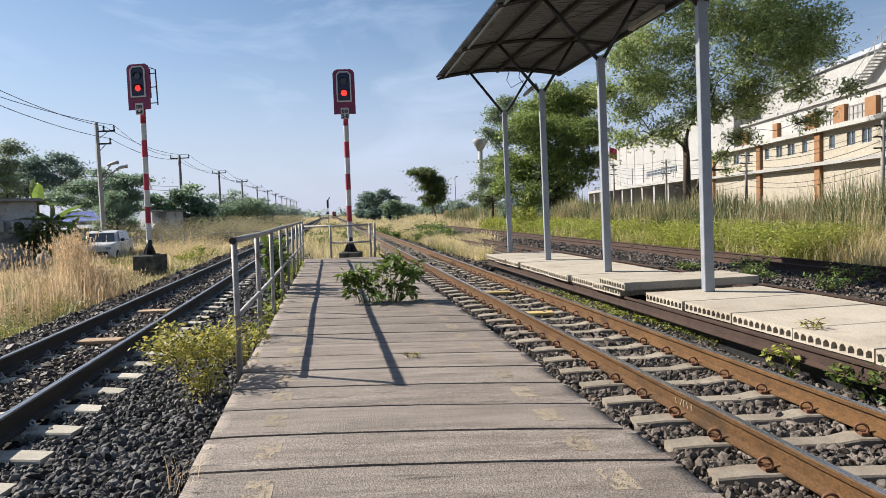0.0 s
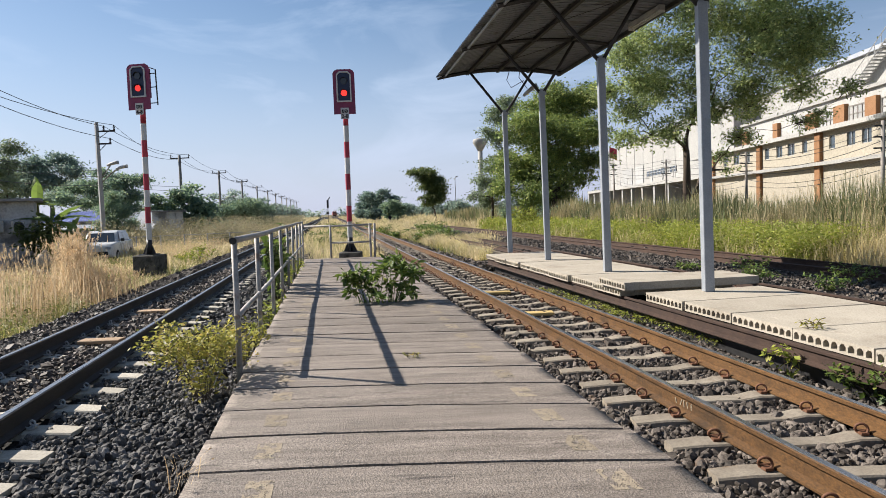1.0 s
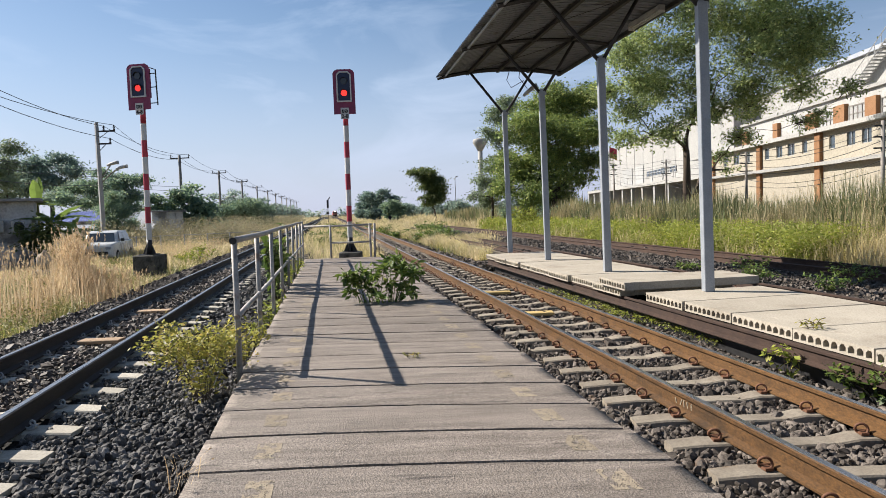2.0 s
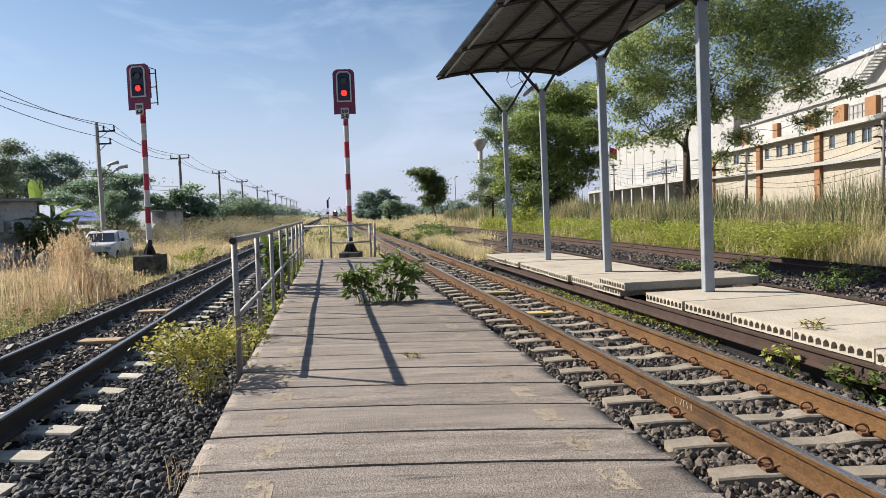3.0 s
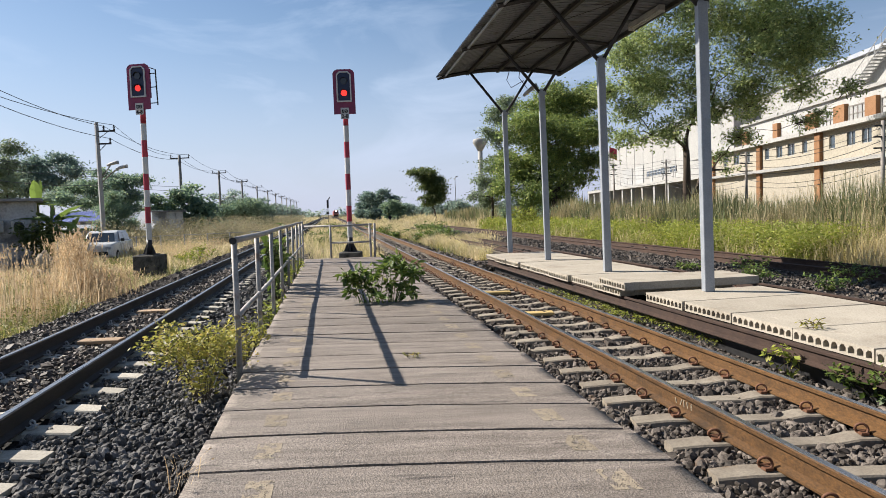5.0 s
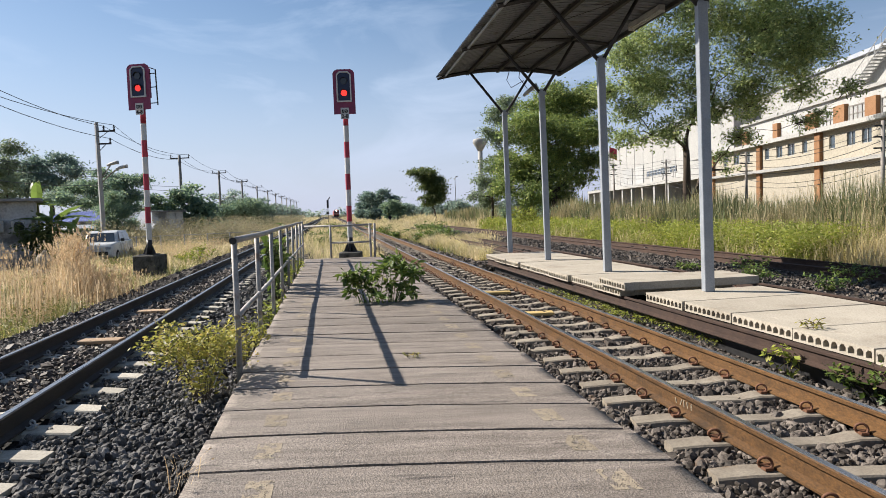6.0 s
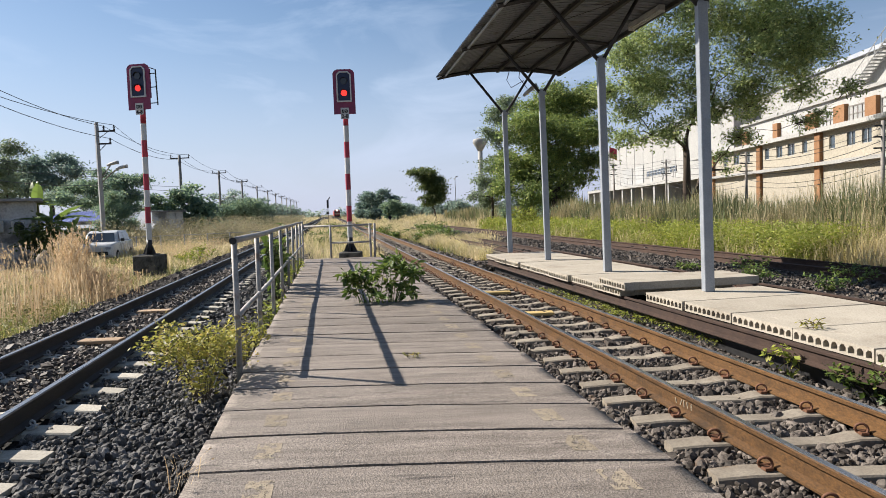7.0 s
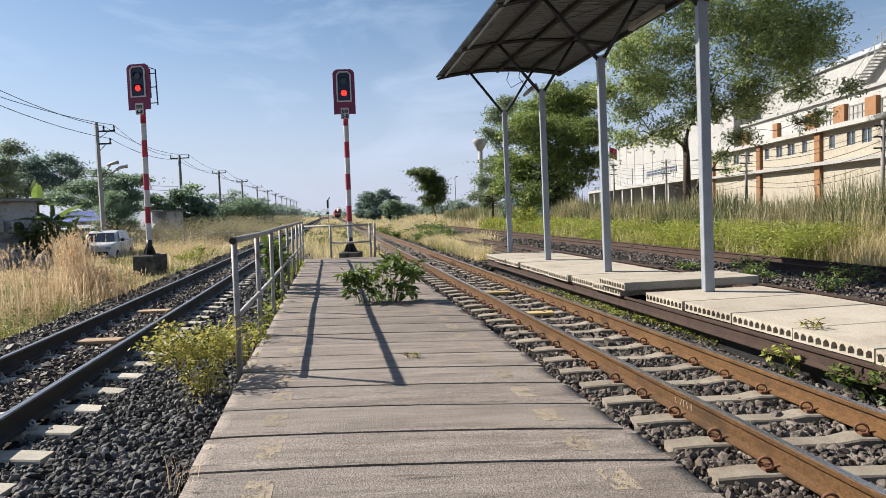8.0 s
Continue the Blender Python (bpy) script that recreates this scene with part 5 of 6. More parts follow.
def trackside_herbs():
    """Low small-leaved weeds among the grass beside the dark track."""
    c = clumpy(strew(2600, -9.5, -4.95, 9.5, 30, -0.63), 0.5, 0.0)
    per = 24
    pts = np.repeat(c, per, 0)
    h = np.repeat(rng.uniform(0.2, 0.62, len(c)), per)
    pts = pts + rng.normal(0, 1, pts.shape) * np.array([0.13, 0.13, 0.0])
    pts[:, 2] += h * rng.uniform(0.1, 1.0, len(pts))
    V, F = leaves_arrays(pts, 0.055 * np.maximum(1, pts[:, 1] / 18), 0.4)
    stuff("trackside_herbs", raw_mesh("trackside_herbs", V, F, F_GRASS), "olive small-leaved weeds in the dry grass", "weeds")


def scrub_belt():
    c = clumpy(strew(6000, -17, -5.8, 42, 150, -0.63), 0.12, -0.15)
    per = 30
    pts = np.repeat(c, per, 0)
    h = np.repeat(rng.uniform(0.7, 2.3, len(c)), per)
    pts = pts + rng.normal(0, 1, pts.shape) * np.array([0.45, 0.45, 0.0])
    pts[:, 2] += h * rng.uniform(0.05, 1.0, len(pts))
    V, F = leaves_arrays(pts, 0.13 * np.maximum(1, pts[:, 1] / 70), 0.4)
    stuff("brown_scrub", raw_mesh("brown_scrub", V, F, F_SCRUB), "brown and grey-green scrub beside the line", "scrub")


weed_belt()
trackside_herbs()
scrub_belt()

def far_woods():
    """The line of trees along the horizon, with haze put into the leaf colour."""
    C = []
    for k in range(150):
        x, y = -260 + 3.4 * k + random.uniform(-2, 2), 430 + random.uniform(-25, 40)
        if abs(x + K * y - 1) < 4:
            continue
        r = random.uniform(2.0, 4.2)
        g = rng.normal(0, 1, (60, 3))
        g *= (rng.uniform(0.5, 1, 60) / np.linalg.norm(g, axis=1))[:, None]
        C.append(np.array([x, y, r * 0.75]) + g * np.array([r * 1.1, r, r * 0.9]))
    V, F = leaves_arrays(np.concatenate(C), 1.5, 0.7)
    stuff("far_woods", raw_mesh("far_woods", V, F, F_FARHAZE), "haze-tinted green woods along the horizon", "woods")


far_woods()

# ---- single plants ----
random.seed(9)
P_TUFT = np.array([(-0.84 - K * 3.45 + random.gauss(0, 0.03), 3.45 + random.gauss(0, 0.07), -0.02) for k in range(12)])


def platform_plant():
    """Many thin stems through one plank joint, spreading to both sides, with long leaves in whorls at their ends."""
    at = P(0.76, 10.35, -0.02)
    b = thing("platform_plant", at, "dark green broad-leaved plant growing through the planks", "plant")
    heads = [(-0.66, 0.5), (-0.52, 0.38), (-0.42, 0.55), (-0.3, 0.42), (-0.16, 0.56), (-0.02, 0.5), (0.08, 0.68), (0.2, 0.76), (0.32, 0.7), (0.42, 0.58), (0.55, 0.62),
             (0.6, 0.48), (0.28, 0.52), (-0.22, 0.26), (0.12, 0.34), (0.4, 0.3), (-0.5, 0.24), (0.46, 0.14), (-0.05, 0.16)]
    C, stalks = [], bmesh.new()
    for x, z in heads * 2:
        x, y, z = x + random.gauss(0, 0.05), random.uniform(-0.28, 0.28), z * random.uniform(0.85, 1.08)
        foot = Vector((0.45 * x + random.uniform(-0.08, 0.08), 0.25 * y, -0.02))
        e = Vector((x, y, z))
        mid = foot.lerp(e, 0.55) + Vector((-0.12 * x, 0, 0.1 * z))
        tube(stalks, [foot, mid, e], 0.007, 5, 0.003)
        for k in range(18):
            f = random.uniform(0.55, 1.05)
            C.append(mid.lerp(e, f) + Vector((random.gauss(0, 0.03), random.gauss(0, 0.03), random.gauss(0, 0.025))))
    part("branching_stem", stalks, F_GLOSS, b)
    V, F = leaves_arrays(np.array(C), 0.145, 0.42, 0.15, 0.7)
    V[:, 2] = np.maximum(V[:, 2], 0.03)
    part("foliage", raw_mesh("foliage", V, F, F_GLOSS), None, b)


platform_plant()
bush("ballast_bush", P(-1.2, 5.9, -0.25), 0.66, 0.72, 2500, 0.048, F_BUSH, "yellow-green small-leaved bush growing from the ballast", 12, 0.5, 1.2)
bush("edge_bush", P(-1.0, 7.5, -0.25), 0.32, 0.4, 420, 0.055, F_BUSH, "small yellow-green bush at the platform edge", 7, 0.5, 1.4)
for v, h, r in ((12.2, 1.3, 0.24), (12.9, 1.35, 0.26), (13.6, 1.1, 0.22)):
    bush("railing_creeper", P(-1.08, v, -0.25), r, h, 150, 0.15, F_GLOSS, "green creeper with broad leaves against the railing", 7, 0.75, 1.2, "plant", inner=0.05)
for v, h, r in ((8.6, 0.32, 0.18), (9.8, 0.36, 0.2), (10.9, 0.4, 0.2), (15.2, 0.5, 0.25), (17.0, 0.5, 0.3), (18.8, 0.5, 0.25)):
    bush("edge_weed", P(-0.98, v, -0.25), r, h, 130, 0.075, F_WEED, "small green weeds along the platform edge", 6, 0.5, 1.8, "weeds")
for u, v, r, h, n in ((5.25, 10.6, 0.35, 0.16, 260), (5.35, 9.4, 0.3, 0.14, 220), (5.2, 12.0, 0.3, 0.13, 180), (5.1, 13.6, 0.3, 0.12, 160), (5.15, 11.3, 0.4, 0.12, 260), (5.3, 10.0, 0.35, 0.15, 240), (5.1, 12.8, 0.35, 0.1, 200), (5.3, 8.7, 0.25, 0.12, 160), (5.05, 14.6, 0.3, 0.1, 150)):
    bush("trackside_weed", P(u - 0.3, v, -0.5), r, h, n, 0.05, F_WEED, "low pale green weeds on the ballast", 8, 0.5, 2.2, "weeds")
bush("corner_weed", P(5.0, 5.95, -0.57), 0.55, 0.48, 620, 0.075, F_GLOSS, "green weeds under the slab edge", 9, 0.55, 1.3, "weeds")
bush("vine_weed", P(4.75, 6.95, -0.55), 0.22, 0.5, 90, 0.075, F_WEED, "thin climbing weed at the slab edge", 5, 0.6, 1.0, "weeds")
bush("slab_weed", P(5.1, 7.05, -0.01), 0.16, 0.12, 60, 0.06, F_BUSH, "small dry weed growing from a slab joint", 6, 0.35, 1.0, "weeds")
for u, v, r, h in ((9.1, 14.2, 0.5, 0.45), (9.4, 12.6, 0.4, 0.35), (9.7, 15.4, 0.5, 0.5), (10.4, 13.3, 0.6, 0.5), (9.3, 17.5, 0.5, 0.25)):
    bush("siding_weed", P(u, v, -0.43), r, h, 260, 0.08, F_GLOSS, "green weeds between the siding tracks", 8, 0.5, 1.2, "weeds")
for u, v, r, h in ((5.5, 38, 1.0, 0.9), (6.6, 40, 1.2, 1.0), (5.0, 48, 1.1, 0.8), (1.3, 40, 0.9, 0.9), (-0.6, 46, 1.0, 1.0), (1.0, 60, 1.2, 1.0), (-0.4, 36, 0.7, 0.8), (1.6, 33, 0.6, 0.7), (1.4, 50, 1.0, 0.9), (6.2, 46, 1.2, 1.1), (7.4, 50, 1.3, 1.0), (7.6, 44, 1.2, 0.8), (8.6, 56, 1.5, 1.0), (4.9, 58, 1.1, 0.9), (0.2, 72, 1.3, 1.1)):
    bush("green_clump", P(u, v, -0.64), r, h, 300, 0.22, F_GLOSS, "leafy green clump in the dry grass", 9, 0.45, 1.0, "weeds")
grow("platform_stalks", P_TUFT, 0.12, 0.3, 0.002, 0.9, F_PLUME, "few dry stalks at the plank edge", 0.03)
for x, y, r, h, m in ((6.2, 49, 1.3, 2.2, F_WEED), (8.2, 51, 1.4, 2.4, F_HAZETINT), (10.2, 50, 1.4, 2.0, F_WEED), (12.4, 52, 1.5, 2.3, F_HAZETINT), (5.6, 56, 1.4, 2.3, F_HAZETINT)):
    bush("field_shrub", (x, y, -0.65), r, h, 900, 0.2, m, "bright green shrub before the dense tree", 13, 0.5)
for x, y, r, h, m in ((-38.5, 66, 2.0, 3.2, F_HAZETINT), (-35.5, 60, 1.8, 2.6, F_DARK), (-32.5, 59, 1.7, 2.4, F_HAZETINT), (-29.5, 60, 1.8, 2.7, F_DARK), (-26.4, 59, 1.4, 2.2, F_HAZETINT), (-22.2, 60, 1.3, 2.0, F_DARK), (-20.4, 63, 1.3, 1.8, F_HAZETINT), (-18.6, 58, 1.2, 1.5, F_SCRUB), (-17.0, 52, 1.1, 1.3, F_SCRUB), (-15.6, 47, 0.9, 1.1, F_SCRUB)):
    bush("hedge_shrub", (x, y, -0.65), r, h, 1100, 0.2, m, "leafy shrub in the growth behind the fence", 13, 0.5)
bush("plank_weed", P(0.72, 6.35, 0.0), 0.1, 0.05, 26, 0.04, F_BUSH, "tiny weed between two planks", 5, 0.4, 1.0, "weeds")
bush("left_clump", P(-5.5, 27, -0.64), 0.9, 0.9, 520, 0.12, F_WEED, "leafy green bush in the dry grass", 10, 0.5, 1.0)


# ---- utility poles and cables along the left ----
M_POLE = surface("pole_concrete", (0.244, 0.248, 0.252), (0.318, 0.322, 0.326), 3, 0.85, bump=0.2, fine=40)
# colour lightened to carry the haze over the farther poles
M_POLEDARK = surface("dark_pole", (0.177, 0.167, 0.156), (0.267, 0.244, 0.222), 3, 0.85, bump=0.2, fine=40)
M_HUT = surface("grey_render", (0.35, 0.357, 0.362), (0.491, 0.491, 0.491), 0.7, 0.9, bump=0.3, fine=12, stain=(0.155, 0.155, 0.155), stain_scale=0.8, stain_at=0.5)
M_ROOFGREY = surface("hut_roof", (0.163, 0.163, 0.17), (0.222, 0.222, 0.229), 1, 0.8, bump=0.2, fine=20)
M_BLUE = surface("blue_roof_sheet", (0.074, 0.104, 0.311), (0.118, 0.155, 0.37), 1.5, 0.5, 0.1, bump=0.1, fine=20)
M_PALEBLUE = surface("pale_roof_sheet", (0.308, 0.331, 0.367), (0.367, 0.39, 0.426), 1.2, 0.5, 0.1, bump=0.1, fine=20)
M_CREAM = surface("cream_facade", (0.329, 0.298, 0.239), (0.373, 0.339, 0.276), 0.25, 0.85, bump=0.05, fine=6, stain=(0.292, 0.261, 0.212), stain_scale=0.35, stain_at=0.6)
M_FWHITE = surface("white_cladding", (0.306, 0.3, 0.285), (0.346, 0.341, 0.326), 0.2, 0.7, bump=0.05, fine=5, stain=(0.277, 0.271, 0.26), stain_scale=0.3, stain_at=0.6)
M_ORANGE = surface("orange_panel", (0.19, 0.0962, 0.0459), (0.239, 0.13, 0.0666), 0.8, 0.75, bump=0.1, fine=10)
# shade inside the loading docks, given as a dark colour
M_SHADOWIN = surface("dock_shade", (0.037, 0.037, 0.0385), (0.0666, 0.0651, 0.0629), 0.5, 0.9, bump=0.1, fine=6)
M_CARWHITE = surface("car_white", (0.518, 0.525, 0.533), (0.562, 0.57, 0.577), 1.5, 0.28, bump=0.0, fine=20)
M_RUBBER = surface("tyre_rubber", (0.0148, 0.0148, 0.0148), (0.0259, 0.0259, 0.0259), 9, 0.85, bump=0.2, fine=60)
M_TRAINRED = surface("train_red", (0.311, 0.0259, 0.0222), (0.37, 0.0407, 0.0333), 0.8, 0.45, bump=0.03, fine=10)
M_TRAINCREAM = surface("train_cream", (0.429, 0.37, 0.266), (0.488, 0.429, 0.318), 0.8, 0.5, bump=0.03, fine=10)
M_SACK = surface("pale_sack", (0.311, 0.266, 0.2), (0.4, 0.348, 0.266), 5, 0.9, bump=0.4, fine=40)
M_HEADLIGHT = glow("headlight", (1.0, 0.92, 0.75), 9.0)


def pole_at(k):
    return P(-15.6, 46 + 25.2 * k, -0.62)


def utility_pole(k):
    first = k == 0
    p = thing("utility_pole", pole_at(k), "tall grey concrete utility pole with side cross-arms" if first else "grey utility pole with a cross-arm on top", "utility pole", "poles along the line")
    bm = bmesh.new()
    m = M_POLE if first else M_POLEDARK
    tube(bm, [(0, 0, -0.3), (-0.02, 0, 4.5), (-0.03, 0, 8.85)], 0.2 if first else 0.19, 4 if first else 8, 0.14)
    part("shaft", bm, m, p)
    for z, x0, x1 in (((8.25, 0.0, 1.2), (7.4, 0.0, 0.9)) if first else ((8.55, -1.0, 1.0),)):
        bm = bmesh.new()
        box(bm, x0, x1, -0.06, 0.06, z - 0.05, z + 0.05)
        if first:
            tube(bm, [(0.05, 0, z - 0.5), (x1 * 0.6, 0, z - 0.05)], 0.025, 5)
        arm = part("cross_arm", bm, M_DARKSTEEL, p)
        for x in ((0.45, 1.15) if first and z > 8 else (0.85,) if first else (-0.95, 0.95)):
            bm = bmesh.new()
            for q in range(4):
                tube(bm, [(x, 0, z + 0.05 + 0.09 * q), (x, 0, z + 0.12 + 0.09 * q)], 0.075 - 0.02 * (q % 2), 8)
            part("insulator", bm, M_DARKSTEEL, arm)
    if k < 4:
        bm = bmesh.new()
        if first:
            tube(bm, [(0, 0, 4.9), (0.5, 0, 5.6), (0.75, 0, 5.9)], 0.04, 6)
            tube(bm, [(0, 0, 4.7), (0.8, 0, 5.4), (1.2, 0, 5.62)], 0.04, 6)
        else:
            tube(bm, [(0, 0, 4.4), (1.0, 0, 5.0), (1.6, 0, 5.05)], 0.05, 6)
        part("lamp_arm", bm, M_POLEDARK, p)
        for x, z in (((0.9, 6.0), (1.5, 5.72)) if first else ((1.9, 5.1),)):
            bm = bmesh.new()
            tube(bm, [(x - 0.35, 0, z - 0.08), (x - 0.1, 0, z + 0.02), (x + 0.25, 0, z + 0.1), (x + 0.4, 0, z + 0.1)], 0.09, 8, 0.13)
            part("lamp_head", bm, M_GREYMETAL, p, "grey street lamp head")


def cable(a, b, sag, r, n=10):
    bm = bmesh.new()
    a, b = Vector(a), Vector(b)
    tube(bm, [a.lerp(b, i / n) - Vector((0, 0, sag * 4 * (i / n) * (1 - i / n))) for i in range(n + 1)], r, 4)
    return bm


def overhead():
    o = thing("overhead_cables", pole_at(0), "black overhead cables sagging between the poles", "cable", kind="structure")
    base = pole_at(0)
    for k in range(-1, 11):
        for dx0, z0, dx1, z1 in ((1.15, 8.65, -0.95, 8.9), (0.45, 8.6, 0.95, 8.9), (0.85, 7.75, 0.2, 8.5)):
            a = (pole_at(k) + Vector((dx0 if k == 0 else dx1, 0, z0 if k == 0 else z1))) - base
            b = (pole_at(k + 1) + Vector((dx0 if k + 1 == 0 else dx1, 0, z0 if k + 1 == 0 else z1))) - base
            part("cable", cable(a, b, 0.55, 0.018 if k < 2 else 0.03), M_WIRE, o)
        if k < 3:
            for z in (5.6, 5.2, 4.6):
                a, b = pole_at(k) + Vector((-0.1, 0, z)) - base, pole_at(k + 1) + Vector((-0.1, 0, z)) - base
                part("cable", cable(a, b, 0.4, 0.014), M_WIRE, o)


for k in range(12):
    utility_pole(k)
overhead()


# ---- hut, shed, car, fence ----
def hut():
    h = thing("concrete_hut", (-18.85, 31, -0.64), "grey stained concrete hut with wall air conditioners", "building", rz=29)
    bm = bmesh.new()
    box(bm, -7.5, 0, 0, 5.5, -0.2, 3.15, 0.02)
    part("wall", bm, M_HUT, h)
    bm = bmesh.new()
    box(bm, -7.9, 0.3, -0.4, 5.9, 3.15, 3.28, 0.01)
    part("roof", bm, M_ROOFGREY, h)
    bm = bmesh.new()
    box(bm, -7.5, 0.004, -0.03, 0.0, 1.3, 1.4)
    part("ledge", bm, M_ROOFGREY, h)
    for x in (-0.55, -1.62):
        bm = bmesh.new()
        box(bm, x - 0.4, x + 0.4, -0.3, -0.02, 1.75, 2.3, 0.03)
        ac = part("air_conditioner", bm, M_GREYMETAL, h, "pale box air conditioner")
        bm = bmesh.new()
        disc(bm, 0.2, -0.315, -0.29, x - 0.1, 2.03, 16)
        part("fan_grille", bm, M_DARKSTEEL, ac)


def shed():
    s = thing("roofed_shed", (-27.0, 55, -0.64), "low shed with blue and pale metal roof sheets", "building")
    bm = bmesh.new()
    box(bm, -5.5, -1.0, 0.2, 5, 0, 2.2)
    part("wall", bm, M_HUT, s)
    for z0, z1, y0, y1, m, nm in ((2.2, 3.05, -0.3, 3.0, M_BLUE, "blue_roof"), (1.5, 1.95, -1.6, -0.3, M_PALEBLUE, "lean_to_roof")):
        bm = bmesh.new()
        n = 60
        lo = [bm.verts.new((-6 + 5.6 * i / n, y0, z0 + 0.03 * (i % 2))) for i in range(n + 1)]
        hi = [bm.verts.new((-6 + 5.6 * i / n, y1, z1 + 0.03 * (i % 2))) for i in range(n + 1)]
        for i in range(n):
            bm.faces.new((lo[i], lo[i + 1], hi[i + 1], hi[i]))
        r = part(nm, bm, m, s)
        sol = r.modifiers.new("thickness", "SOLIDIFY")
        sol.thickness = 0.01
    for x in (-5.8, -0.6):
        bm = bmesh.new()
        tube(bm, [(x, -1.5, -0.2), (x, -1.5, 1.5)], 0.05, 6)
        part("post", bm, M_POLEDARK, s)
    s2 = thing("side_shed", (-23.0, 55, -0.64), "small shed with pale blue roof behind the signal", "building")
    bm = bmesh.new()
    box(bm, -1.0, 0.4, 0.4, 3.4, 0, 2.75)
    part("wall", bm, M_HUT, s2)
    bm = bmesh.new()
    q = [bm.verts.new(c) for c in ((-2.4, -0.6, 1.35), (-0.6, -0.6, 1.35), (-0.9, 2.4, 2.9), (-2.8, 2.4, 2.9))]
    bm.faces.new(q)
    r = part("roof", bm, M_PALEBLUE, s2)
    r.modifiers.new("thickness", "SOLIDIFY").thickness = 0.04
    bm = bmesh.new()
    box(bm, -1.2, 0.6, 0.2, 3.6, 2.75, 2.85)
    part("flat_roof", bm, M_ROOFGREY, s2)


def car():
    c = thing("white_car", (-17.75, 35.2, -0.64), "white car parked behind the tall dry grass", "car", rz=13)
    def loft(rows):
        bm = bmesh.new()
        rings = [[bm.verts.new((x * w, y, z)) for x in (-1, -0.55, 0.55, 1)] + [bm.verts.new((x * w2, y + dy, z2)) for x in (1, 0.6, -0.6, -1)] for y, w, z, w2, z2, dy in rows]
        for a, b in zip(rings, rings[1:]):
            for k in range(8):
                bm.faces.new((a[k], a[(k + 1) % 8], b[(k + 1) % 8], b[k]))
        bm.faces.new(rings[0])
        bm.faces.new(rings[-1][::-1])
        return bm
    def round_off(o):
        bev = o.modifiers.new("soft_edges", "BEVEL")
        bev.width, bev.segments, bev.limit_method = 0.06, 3, "ANGLE"
        o.data.shade_smooth()
    body = loft([(-2.3, 0.7, 0.45, 0.68, 0.85, 0.1), (-2.1, 0.85, 0.3, 0.83, 0.98, 0.05), (-1.2, 0.87, 0.28, 0.86, 1.05, 0), (1.8, 0.87, 0.28, 0.86, 1.08, 0), (2.15, 0.85, 0.32, 0.82, 1.05, 0), (2.25, 0.78, 0.4, 0.76, 0.9, 0)])
    round_off(part("body", body, M_CARWHITE, c))
    cab = loft([(-1.25, 0.8, 1.0, 0.72, 1.04, 0), (-0.75, 0.8, 1.0, 0.68, 1.52, 0), (-0.2, 0.82, 1.0, 0.68, 1.62, 0), (1.3, 0.82, 1.0, 0.68, 1.6, 0), (1.9, 0.8, 1.0, 0.7, 1.1, 0)])
    round_off(part("cabin", cab, M_CARWHITE, c))
    def pane(pts, nm):
        bm = bmesh.new()
        bm.faces.new([bm.verts.new(p) for p in pts])
        o = part(nm, bm, M_WINGLASS, c)
        o.modifiers.new("thickness", "SOLIDIFY").thickness = 0.012
    pane([(-0.7, -1.235, 1.07), (0.7, -1.235, 1.07), (0.6, -0.8, 1.5), (-0.6, -0.8, 1.5)], "windscreen")
    for s in (-1, 1):
        for y0, y1, t0, t1 in ((-0.75, 0.1, -0.5, 0.1), (0.18, 1.0, 0.18, 0.95), (1.06, 1.6, 1.05, 1.3)):
            pane([(s * 0.825, y0, 1.08), (s * 0.825, y1, 1.08), (s * 0.715, t1, 1.53), (s * 0.715, t0, 1.53)], "side_window")
        for y in (-1.45, 1.4):
            bm = bmesh.new()
            tube(bm, [(s * 0.68, y, 0.32), (s * 0.88, y, 0.32)], 0.32, 20)
            w = part("wheel", bm, M_RUBBER, c)
            bm = bmesh.new()
            tube(bm, [(s * 0.84, y, 0.32), (s * 0.895, y, 0.32)], 0.2, 14)
            part("rim", bm, M_GREYMETAL, w)
        bm = bmesh.new()
        box(bm, s * 0.62 - 0.13, s * 0.62 + 0.13, -2.27, -2.18, 0.7, 0.84, 0.02)
        part("headlight", bm, M_PALEBLUE, c)
        bm = bmesh.new()
        box(bm, s * 0.95 - 0.09, s * 0.95 + 0.09, -0.75, -0.62, 1.05, 1.2, 0.03)
        part("door_mirror", bm, M_BLACK, c)
    bm = bmesh.new()
    box(bm, -0.6, 0.6, -2.33, -2.2, 0.42, 0.6, 0.02)
    part("bumper", bm, M_DARKSTEEL, c)


def wire_fence():
    f = thing("wire_fence", P(-10.8, 40, -0.64), "low wire fence with thin posts behind the grass", "fence")
    base = P(-10.8, 40, -0.5)
    a, b = Vector((-24.5, 37, -0.5)) - base, Vector((-11.2, 44, -0.5)) - base
    for i in range(12):
        q = a.lerp(b, i / 11)
        bm = bmesh.new()
        tube(bm, [q, q + Vector((0, 0, 1.15))], 0.035, 6)
        part("post", bm, M_POLE, f)
    for z, r in ((1.1, 0.022), (0.85, 0.008), (0.6, 0.008), (0.35, 0.008)):
        bm = bmesh.new()
        tube(bm, [a + Vector((0, 0, z)), b + Vector((0, 0, z))], r, 5)
        part("wire", bm, M_GREYMETAL, f)


